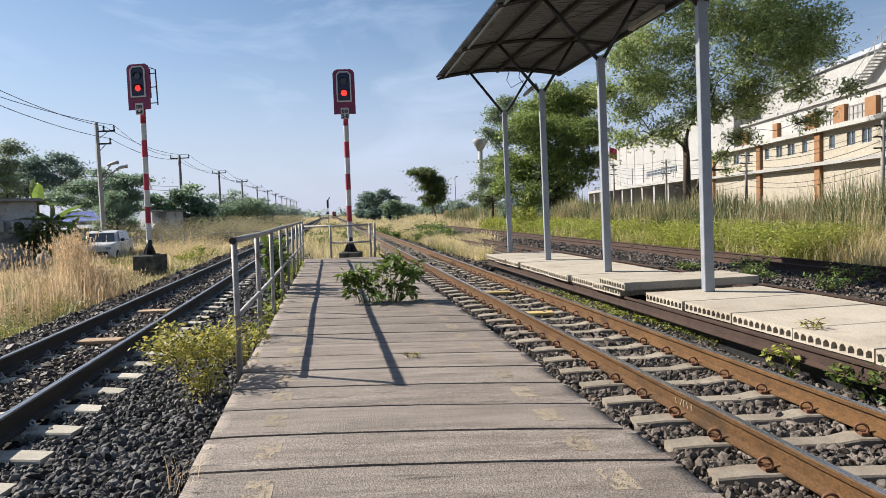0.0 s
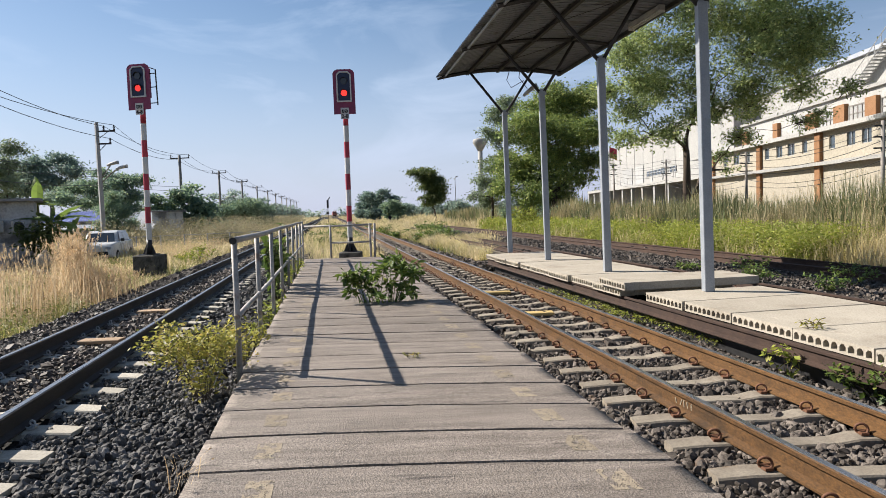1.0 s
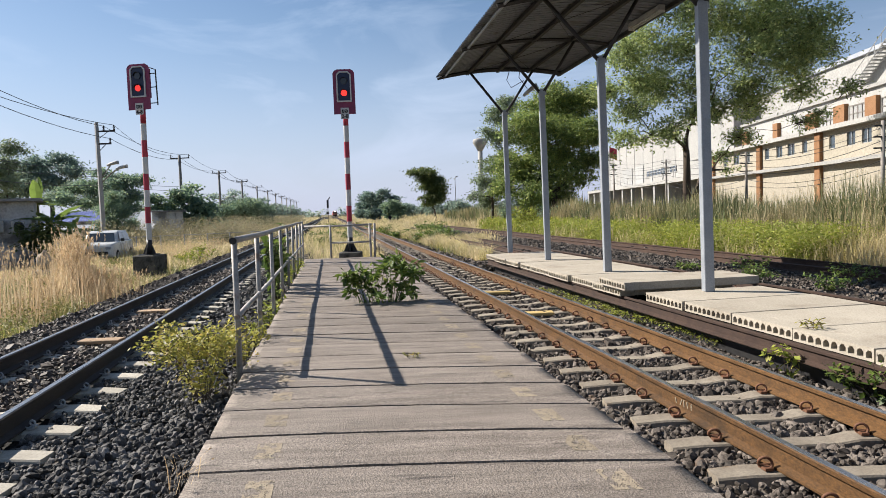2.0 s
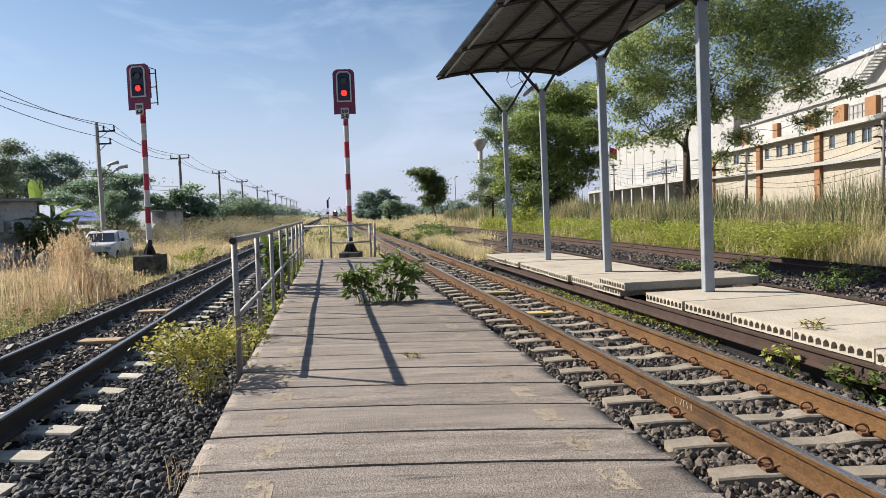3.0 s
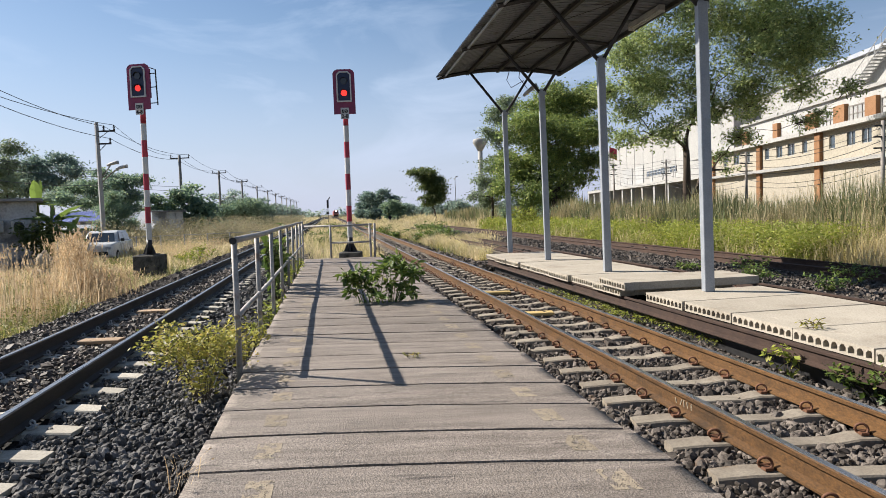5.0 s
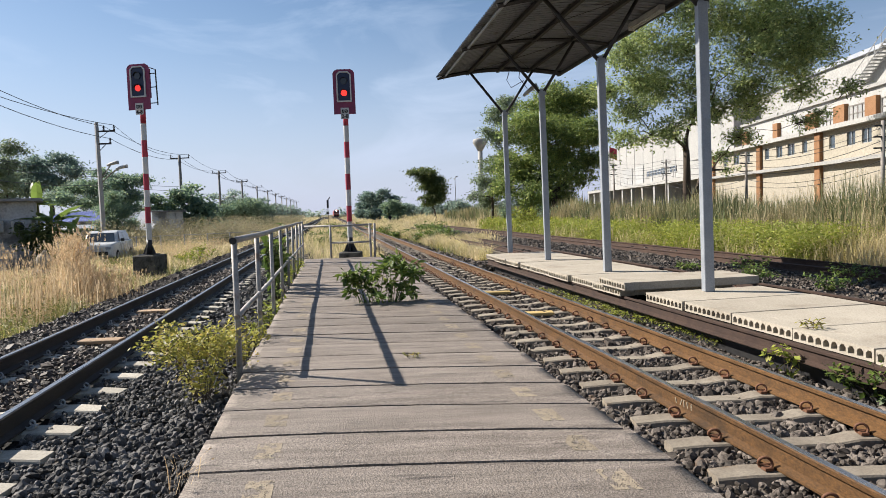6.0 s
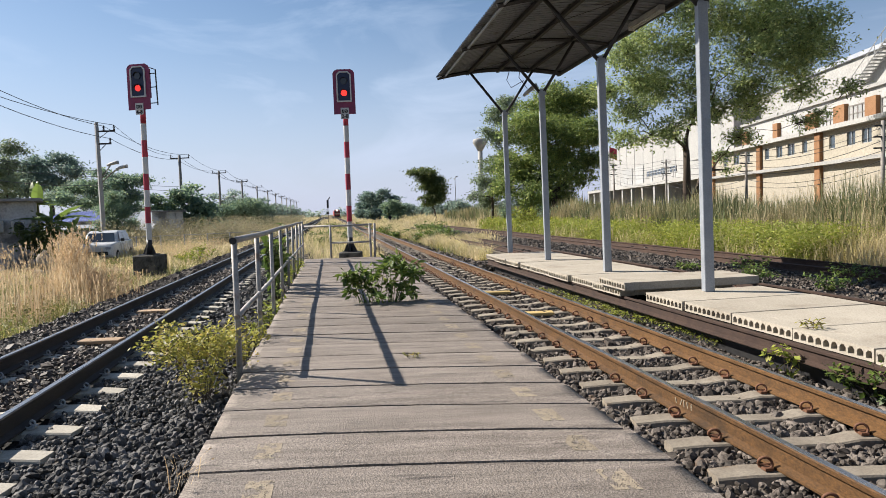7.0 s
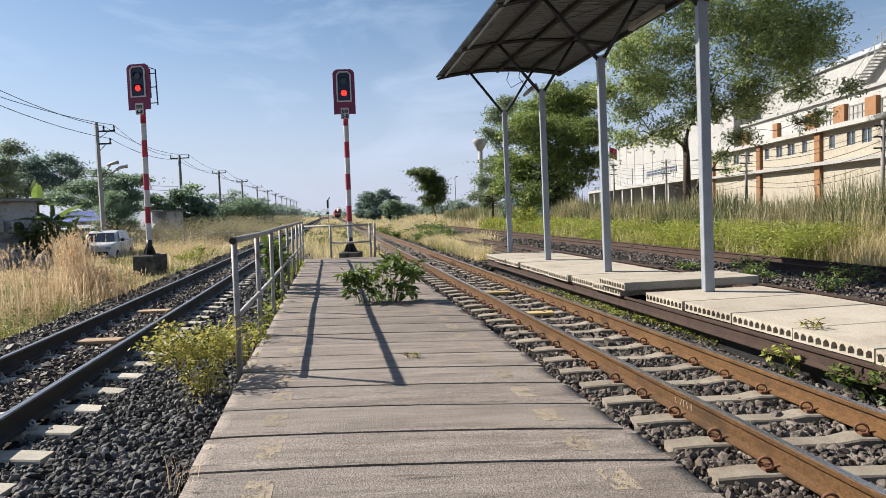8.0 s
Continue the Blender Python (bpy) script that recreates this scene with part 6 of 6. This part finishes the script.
def small_post():
    bm = bmesh.new()
    box(bm, -0.07, 0.07, -0.06, 0.06, 0, 0.72, 0.015)
    box(bm, -0.12, 0.12, -0.08, 0.08, 0.5, 0.74, 0.03)
    o = part("line_marker", bm, M_POLE)
    o.matrix_basis = pose(-10.9, 30, -0.64)
    tagged(o, "short grey concrete marker post in the grass", "marker post")
    bm = bmesh.new()
    bmesh.ops.create_icosphere(bm, subdivisions=2, radius=0.3)
    for v in bm.verts:
        v.co += v.co.normalized() * 0.09 * noise.noise(v.co * 3)
        v.co.z *= 1.15
    for f in bm.faces:
        f.smooth = True
    o = part("tied_sack", bm, M_SACK)
    o.matrix_basis = pose(-14.98, 25, 0.02)
    bm = bmesh.new()
    tube(bm, [(0, 0, 0.28), (0.03, 0, 0.36), (0.08, 0, 0.42)], 0.1, 8, 0.05)
    box(bm, -0.35, 0.35, -0.3, 0.3, -0.6, -0.3, 0.05)
    part("tie_and_base", bm, M_SACK, o)
    tagged(o, "pale bulging sack on a low block in the grass", "sack")


hut()
shed()
car()
wire_fence()
small_post()


# ---- factory on the right ----
FD = Vector((0.05, 1, 0)).normalized()
FX = lambda y, off=0.0: 32.9 + off + 0.05 * (y - 49.5)


def wallbox(bm, y0, y1, d0, d1, z0, z1):
    """A block along the facade from y0 to y1, from d0 to d1 behind its face."""
    c = [(FX(y0, d0), y0), (FX(y1, d0), y1), (FX(y1, d1), y1), (FX(y0, d1), y0)]
    a = [bm.verts.new((x, y, z0)) for x, y in c]
    b = [bm.verts.new((x, y, z1)) for x, y in c]
    bm.faces.new(a)
    bm.faces.new(b[::-1])
    for k in range(4):
        bm.faces.new((a[k], b[k], b[(k + 1) % 4], a[(k + 1) % 4]))


def factory():
    f = thing("factory_building", (0, 0, 0), "long cream and white factory with orange columns", "building")
    def add(name, spans, m, label="", parent=None):
        bm = bmesh.new()
        for s in spans:
            wallbox(bm, *s)
        return part(name, bm, m, parent or f, label)
    wins = [(48.2, 49.4), (51.2, 52.5), (53.4, 54.6), (56.4, 57.3), (61.1, 62.0), (63.5, 64.9), (66.0, 67.3), (69.0, 70.0), (73.8, 75.1), (76.8, 78.4), (80.2, 81.6)]
    # upper floor of the low wing, with openings left for the windows
    ys = [44.0] + [q for w in wins for q in w] + [86.0]
    piers = [(ys[i], ys[i + 1]) for i in range(0, len(ys), 2)]
    add("upper_wall", [(a, b, 0, 0.35, 4.4, 6.98) for a, b in piers] + [(a, b, 0, 0.35, z0, z1) for a, b in wins for z0, z1 in ((4.4, 5.45), (6.6, 6.98))], M_CREAM)
    add("lower_wall", [(44, 86, 0.0, 0.35, -0.6, 4.1)], M_CREAM)
    add("body_wall", [(44, 86, 0.36, 6, -0.6, 6.9)], M_CREAM)
    add("ledge", [(43.6, 86, -0.7, 0.4, 4.1, 4.4)], M_FWHITE)
    add("cornice", [(43.6, 92, -0.6, 4.2, 6.98, 7.36)], M_FWHITE, "white cornice band")
    for a, b in wins:
        w = add("window", [(a, b, 0.12, 0.16, 5.45, 6.6)], M_WINGLASS)
        n = 3 if b - a > 1.05 else 2
        add("window_frame", [(a + (b - a) * k / (n - 1) - 0.04, a + (b - a) * k / (n - 1) + 0.04, 0.07, 0.2, 5.45, 6.6) for k in range(n)] + [(a, b, 0.07, 0.2, 5.42, 5.5), (a, b, 0.07, 0.2, 6.55, 6.63)], M_GREYMETAL, "", w)
    for y in (46.4, 58.8, 71.0, 84.8):
        add("column", [(y - 0.45, y + 0.45, -0.3, 0.05, -0.6, 7.05)], M_ORANGE, "orange painted column")
    # set-back storey with orange panels, then the high hall
    add("terrace_wall", [(44, 92, 4.0, 4.4, 7.0, 10.7)], M_FWHITE)
    for a, b in ((56.7, 58.3), (61.5, 63.4), (66.7, 68.7), (75.0, 76.2), (83.4, 84.8)):
        add("orange_panel", [(a, b, 3.6, 4.02, 7.36, 9.8)], M_ORANGE, "orange wall panel")
    for a, b in ((58.5, 61.3), (63.8, 66.5), (52.6, 56.3)):
        w = add("terrace_window", [(a, b, 3.94, 4.03, 7.9, 9.5)], M_GREYMETAL, "grey glazed terrace screen")
        add("mullion", [(a + (b - a) * k / 4 - 0.05, a + (b - a) * k / 4 + 0.05, 3.88, 3.95, 7.9, 9.5) for k in range(5)] + [(a, b, 3.88, 3.95, 8.7, 8.8), (a, b, 3.88, 3.95, 9.44, 9.54)], M_POLEDARK, "", w)
    add("terrace_roof", [(44, 92, 3.7, 10, 10.55, 10.85)], M_FWHITE)
    add("hall_wall", [(44, 96, 6.0, 40, 10.9, 14.3), (86, 175, 3.0, 40, 5.0, 14.3)], M_FWHITE)
    add("hall_roof", [(43.5, 96, 5.7, 40.5, 14.3, 14.7), (96, 175.5, 2.7, 40.5, 14.3, 14.7)], M_PALEBLUE, "pale metal roof edge")
    for y in range(90, 175, 7):
        add("cladding_joint", [(y, y + 0.12, 2.94, 3.02, 5.6, 14.2)], M_GREYMETAL)
    # loading docks of the far wing
    add("dock_slab", [(86, 175, -0.8, 3.2, 4.35, 4.95)], M_FWHITE, "white dock canopy")
    add("dock_back", [(86, 175, 1.5, 3.4, -0.6, 4.35)], M_SHADOWIN, "block coloured dark for the shade inside the dock")
    for y in range(87, 176, 8):
        add("dock_pier", [(y, y + 1.0, -0.5, 1.5, -0.6, 4.35)], M_GREYMETAL)
    for a, b in ((110.2, 114.0), (115.0, 129.0)):
        w = add("strip_window", [(a, b, 2.9, 3.02, 6.5, 7.4)], M_WINGLASS)
        add("strip_mullion", [(a + k, a + k + 0.15, 2.84, 2.92, 6.5, 7.4) for k in range(0, int(b - a) + 1, 2)], M_FWHITE, "", w)
    for a, b in ((131.6, 138.2), (141, 149.8)):
        add("shutter", [(a, b, 2.85, 3.02, 5.0, 8.8)], M_GREYMETAL, "grey roller shutter")
    # steps up to the hall roof and the terrace rail
    s = new("roof_stairs")
    s.parent = f
    for i in range(16):
        t = i / 15
        y, z = 62.9 - 5.4 * t, 11.2 + 3.4 * t
        add("tread", [(y - 0.22, y + 0.22, 5.0, 5.9, z, z + 0.06)], M_GREYMETAL, "", s)
    for d in (4.95, 5.9):
        bm = bmesh.new()
        tube(bm, [(FX(63, d), 63, 11.2), (FX(57.2, d), 57.2, 14.8)], 0.06, 5)
        tube(bm, [(FX(63, d), 63, 12.2), (FX(57.2, d), 57.2, 15.8)], 0.04, 5)
        for k in range(7):
            y, z = 63 - 5.8 * k / 6, 11.2 + 3.6 * k / 6
            tube(bm, [(FX(y, d), y, z), (FX(y, d), y, z + 1.0)], 0.03, 5)
        part("stair_rail", bm, M_GREYMETAL, s)
    bm = bmesh.new()
    for z in (5.9, 6.4):
        tube(bm, [(FX(86, -0.6), 86, z), (FX(150, -0.6), 150, z)], 0.05, 5)
    for y in range(88, 150, 6):
        tube(bm, [(FX(y, -0.6), y, 4.95), (FX(y, -0.6), y, 6.4)], 0.05, 5)
    part("dock_rail", bm, M_GREYMETAL, f)


def street_poles():
    at = [(23.8, 36.0), (23.75, 52.0), (23.6, 70.0), (23.3, 90.0), (23.0, 118.0)]
    tops = (5.5, 5.2, 6.0, 7.0, 7.6)
    for (x, y), z in zip(at, tops):
        p = thing("street_pole", (x, y, -0.64), "dark pole with cables in front of the factory", "utility pole", "poles before the factory")
        bm = bmesh.new()
        tube(bm, [(0, 0, -0.3), (0, 0, z + 0.5)], 0.13, 8, 0.1)
        part("shaft", bm, M_POLEDARK, p)
        for q in (0.1, 0.7, 1.3):
            bm = bmesh.new()
            box(bm, -0.5, 0.5, -0.05, 0.05, z + 0.3 - q, z + 0.38 - q)
            part("cross_arm", bm, M_DARKSTEEL, p)
    c = thing("street_cables", (23.8, 36, -0.64), "bundle of black street cables before the factory", "cable", kind="structure")
    base = Vector((23.8, 36, -0.5))
    pts = [(24.0, 12.0)] + at
    hs = (5.4,) + tops
    for i in range(len(pts) - 1):
        for d, s in ((0.0, 0.35), (0.35, 0.5), (0.7, 0.4), (1.05, 0.6), (1.6, 0.45), (2.1, 0.7), (2.6, 0.5)):
            a = Vector((*pts[i], hs[i] - d)) - base
            b = Vector((*pts[i + 1], hs[i + 1] - d)) - base
            part("cable", cable(a, b, s, 0.017), M_WIRE, c)


def water_tower():
    w = thing("water_tower", (9.1, 150, -0.64), "pale mushroom-shaped water tower behind the trees", "water tower")
    bm = bmesh.new()
    tube(bm, [(0, 0, -0.3), (0, 0, 8), (0, 0, 15.2)], 0.62, 14, 0.5)
    part("stem", bm, M_FWHITE, w)
    bm = bmesh.new()
    prof = [(0.5, 14.9), (0.9, 15.6), (1.3, 16.3), (1.6, 16.8), (1.6, 17.4), (1.45, 17.6), (0.4, 17.9)]
    rings = [[bm.verts.new((r * math.cos(2 * math.pi * k / 18), r * math.sin(2 * math.pi * k / 18), z)) for k in range(18)] for r, z in prof]
    for a, b in zip(rings, rings[1:]):
        for k in range(18):
            bm.faces.new((a[k], a[(k + 1) % 18], b[(k + 1) % 18], b[k])).smooth = True
    bm.faces.new(rings[-1])
    bm.faces.new(rings[0][::-1])
    part("tank", bm, M_FWHITE, w)


def far_lamp_post():
    p = thing("far_lamp_post", (2.6, 120, -0.64), "thin pale lamp post far across the field", "lamp post")
    bm = bmesh.new()
    tube(bm, [(0, 0, -0.2), (0, 0, 7.6), (0.15, 0, 8.0)], 0.06, 6)
    part("shaft", bm, M_GREYMETAL, p)
    bm = bmesh.new()
    box(bm, 0.1, 0.5, -0.1, 0.1, 7.9, 8.1, 0.03)
    part("lamp_head", bm, M_GREYMETAL, p)


far_lamp_post()


def flag():
    p = thing("flag_pole", (22.75, 90, -0.64), "small red and yellow flag on a thin pole", "flag")
    bm = bmesh.new()
    tube(bm, [(0, 0, -0.2), (0, 0, 9.9)], 0.05, 6)
    part("pole", bm, M_GREYMETAL, p)
    for z0, z1, m in ((9.0, 9.75, M_RED), (8.3, 9.0, M_YELLOWWOOD)):
        bm = bmesh.new()
        n = 8
        a = [bm.verts.new((0.05 + 1.0 * i / n, 0.1 * math.sin(i), z0 - 0.05 * i)) for i in range(n + 1)]
        b = [bm.verts.new((0.05 + 1.0 * i / n, 0.1 * math.sin(i + 0.5), z1 - 0.05 * i)) for i in range(n + 1)]
        for i in range(n):
            bm.faces.new((a[i], a[i + 1], b[i + 1], b[i]))
        o = part("cloth", bm, m, p)
        o.modifiers.new("thickness", "SOLIDIFY").thickness = 0.01


def track_marker():
    m = thing("track_marker", P(8.2, 91, -0.64), "small dark disc sign on a short post in the grass", "sign")
    bm = bmesh.new()
    tube(bm, [(0, 0, -0.1), (0, 0, 1.35)], 0.05, 6)
    part("post", bm, M_DARKSTEEL, m)
    bm = bmesh.new()
    disc(bm, 0.24, -0.05, -0.02, 0, 1.35, 16)
    part("disc", bm, M_DARKSTEEL, m)


track_marker()
factory()
street_poles()
water_tower()
flag()


# ---- banana plants ----
def banana_leaf(length, width, droop, torn):
    """A long leaf from its stalk at the origin, along +x, bending over."""
    bm = bmesh.new()
    n = 14
    rows = []
    for i in range(n + 1):
        t = i / n
        ang = -droop * t * 1.2
        x = length * (t - 0.25 * droop * t * t)
        z = -0.45 * length * droop * t * t
        w = width * 0.5 * max(0.08, math.sin(math.pi * min(1.0, 0.12 + 0.88 * t)) ** 0.6) if t > 0.12 else 0.03
        j = random.uniform(-torn, torn)
        rows.append([bm.verts.new((x + j * 0.2, -w, z - w * 0.35 + j * 0.3)), bm.verts.new((x, 0, z)), bm.verts.new((x - j * 0.2, w, z - w * 0.35 - j * 0.3))])
    for a, b in zip(rows, rows[1:]):
        for k in range(2):
            bm.faces.new((a[k], a[k + 1], b[k + 1], b[k]))
    return bm


SWAY = []


def banana_plant(at, leaves, height):
    p = thing("banana_plant", at, "banana plant with broad light green leaves by the hut", "banana plant")
    bm = bmesh.new()
    tube(bm, [(0, 0, -0.1), (0.03, 0, height * 0.6), (0.02, 0, height)], 0.14, 10, 0.06)
    part("stem", bm, F_GRASS, p)
    for az, up, length, width, droop in leaves:
        lf = part("leaf", banana_leaf(length, width, droop, 0.08), F_BANANA, p)
        m = Matrix.Translation((0.02, 0, height - 0.1)) @ pose(0, 0, 0, 0, -up, az)
        lf.matrix_basis = m
        if up > 60:
            SWAY.append((lf, m))


banana_plant((-18.3, 31.2, -0.5), [(60, 84, 0.85, 0.3, 0.15), (10, 28, 2.3, 0.6, 0.8), (-20, 12, 2.2, 0.6, 0.9), (200, 30, 1.8, 0.5, 0.8), (-80, 35, 1.8, 0.5, 0.9), (60, 40, 1.8, 0.5, 0.7), (150, 45, 1.6, 0.45, 0.8), (-5, 45, 2.1, 0.55, 0.7)], 2.1)
banana_plant((-20.2, 33.4, -0.5), [(100, 78, 1.4, 0.34, 0.3), (-30, 30, 1.8, 0.5, 0.9), (170, 40, 1.5, 0.4, 0.9), (-100, 10, 1.7, 0.5, 1.0), (30, 20, 1.8, 0.5, 1.0), (-60, 62, 1.7, 0.5, 0.5), (120, 66, 1.8, 0.45, 0.4)], 3.0)
banana_plant((-17.9, 31.8, -0.5), [(0, 22, 2.0, 0.5, 0.8), (-60, 25, 1.7, 0.5, 0.9), (160, 30, 1.6, 0.5, 0.9), (80, 55, 1.3, 0.4, 0.5), (-25, 5, 1.8, 0.5, 1.0)], 1.6)
bush("dark_shrub", (-18.2, 30.2, -0.5), 1.1, 2.1, 1300, 0.2, F_DARK, "dark leafy shrub against the hut wall", 12, 0.6)


# ---- tall seed grass that moves in the wind ----
TUFTS = []


def grass_tuft(x, y, n, h0, h1, radius, m, plume, label):
    c = np.stack([rng.normal(0, radius, n), rng.normal(0, radius, n), np.zeros(n)], 1)
    me = blades_mesh("grass_tuft", c, rng.uniform(h0, h1, n), np.full(n, 0.0055), 0.22, m, plume)
    o = new("grass_tuft", me)
    o.matrix_basis = pose(x, y, -0.63)
    tagged(o, label, "grass", "tall seed grass")
    TUFTS.append(o)


for x, y, n, h0, h1, r in ((-8.75, 15.9, 130, 1.1, 1.9, 0.2), (-9.0, 16.2, 120, 0.9, 1.7, 0.22), (-9.5, 16.8, 110, 0.8, 1.6, 0.22), (-8.2, 15.3, 150, 0.6, 1.2, 0.2),
                           (-8.6, 14.2, 150, 0.5, 0.95, 0.25), (-9.8, 17.5, 120, 0.7, 1.2, 0.3), (-8.1, 16.8, 120, 0.4, 0.8, 0.25), (-7.5, 14.8, 120, 0.35, 0.7, 0.25)):
    grass_tuft(x, y, n, h0 * 1.1, h1 * 1.1, r, F_PLUME, 0.14, "tall dry grass tuft with pale feathery heads")
for x, y in ((-8.5, 12.8), (-8.1, 13.2), (-7.7, 12.6), (-8.9, 13.8), (-7.4, 13.6), (-8.2, 12.2)):
    grass_tuft(x, y, 26, 1.1, 1.75, 0.25, F_PLUME, 0.13, "sparse tall grass stalks with seed heads")


# ---- the train ----
def train():
    t = thing("train", P(3.42, 462, -0.18), "red diesel train with a lit headlight on the main track", "train", rz=9.54)
    bm = bmesh.new()
    out = [(-1.38, 1.05), (1.38, 1.05), (1.4, 2.6), (1.25, 3.3), (0.7, 3.7), (-0.7, 3.7), (-1.25, 3.3), (-1.4, 2.6)]
    def hull(bm, y0, y1, sc0=1.0, ol=out):
        a = [bm.verts.new((x * sc0, y0, z)) for x, z in ol]
        b = [bm.verts.new((x, y1, z)) for x, z in ol]
        bm.faces.new(a)
        bm.faces.new(b[::-1])
        for k in range(len(ol)):
            bm.faces.new((a[k], b[k], b[(k + 1) % len(ol)], a[(k + 1) % len(ol)]))
    hull(bm, 0.0, 14.5, 0.93)
    loco = part("locomotive_body", bm, M_TRAINRED, t)
    bm = bmesh.new()
    box(bm, -1.15, 1.15, -0.06, 0.02, 1.6, 1.95)
    part("front_band", bm, M_TRAINCREAM, loco, "cream front band")
    for x in (-0.66, 0.66):
        bm = bmesh.new()
        box(bm, x - 0.45, x + 0.45, -0.05, 0.02, 2.35, 3.05, 0.02)
        part("cab_window", bm, M_WINGLASS, loco)
        bm = bmesh.new()
        disc(bm, 0.16, -0.3, -0.05, x * 1.3, 1.25, 12)
        part("buffer", bm, M_DARKSTEEL, loco)
    bm = bmesh.new()
    disc(bm, 0.22, -0.12, 0.0, 0.0, 3.3, 16)
    part("headlight", bm, M_HEADLIGHT, loco, "bright headlight")
    bm = bmesh.new()
    box(bm, -1.2, 1.2, -0.1, 14.4, 0.45, 1.05, 0.05)
    part("underframe", bm, M_DARKSTEEL, t)
    for y in (2.4, 4.2, 10.5, 12.3, 18.5, 20.5, 30.5, 32.5):
        for s in (-0.54, 0.54):
            bm = bmesh.new()
            tube(bm, [(s - 0.06, y, 0.46), (s + 0.06, y, 0.46)], 0.46, 18)
            part("wheel", bm, M_DARKSTEEL, t)
    for y0 in (15.2, 35.4, 55.6):
        bm = bmesh.new()
        hull(bm, y0, y0 + 19.6)
        part("coach_body", bm, M_TRAINRED, t)


train()


def motions():
    engine = bpy.data.objects["train"]
    walk(engine, [(s, Matrix.Translation(P(3.42, 462 - 23.4 * s, -0.18)) @ pose(0, 0, 0, 0, 0, 9.54)) for s in (0.0, 2.0, 4.0, 6.0, 8.0)])
    times = [0.5 * k for k in range(17)]
    for i, (leaf, m) in enumerate(SWAY):
        walk(leaf, [(s, m @ pose(0, 0, 0, 5 * math.sin(1.3 * s + i), 7 * math.sin(0.75 * s + 1.1 * i), 6 * math.sin(0.9 * s + 0.7 * i))) for s in times])
    for i, tuft in enumerate(TUFTS):
        at = tuft.matrix_basis.copy()
        walk(tuft, [(s, at @ pose(0, 0, 0, 1.2 * math.sin(1.9 * s + i), 2.2 * math.sin(1.5 * s + 0.6 * i) + 1.0, 0)) for s in times])


motions()
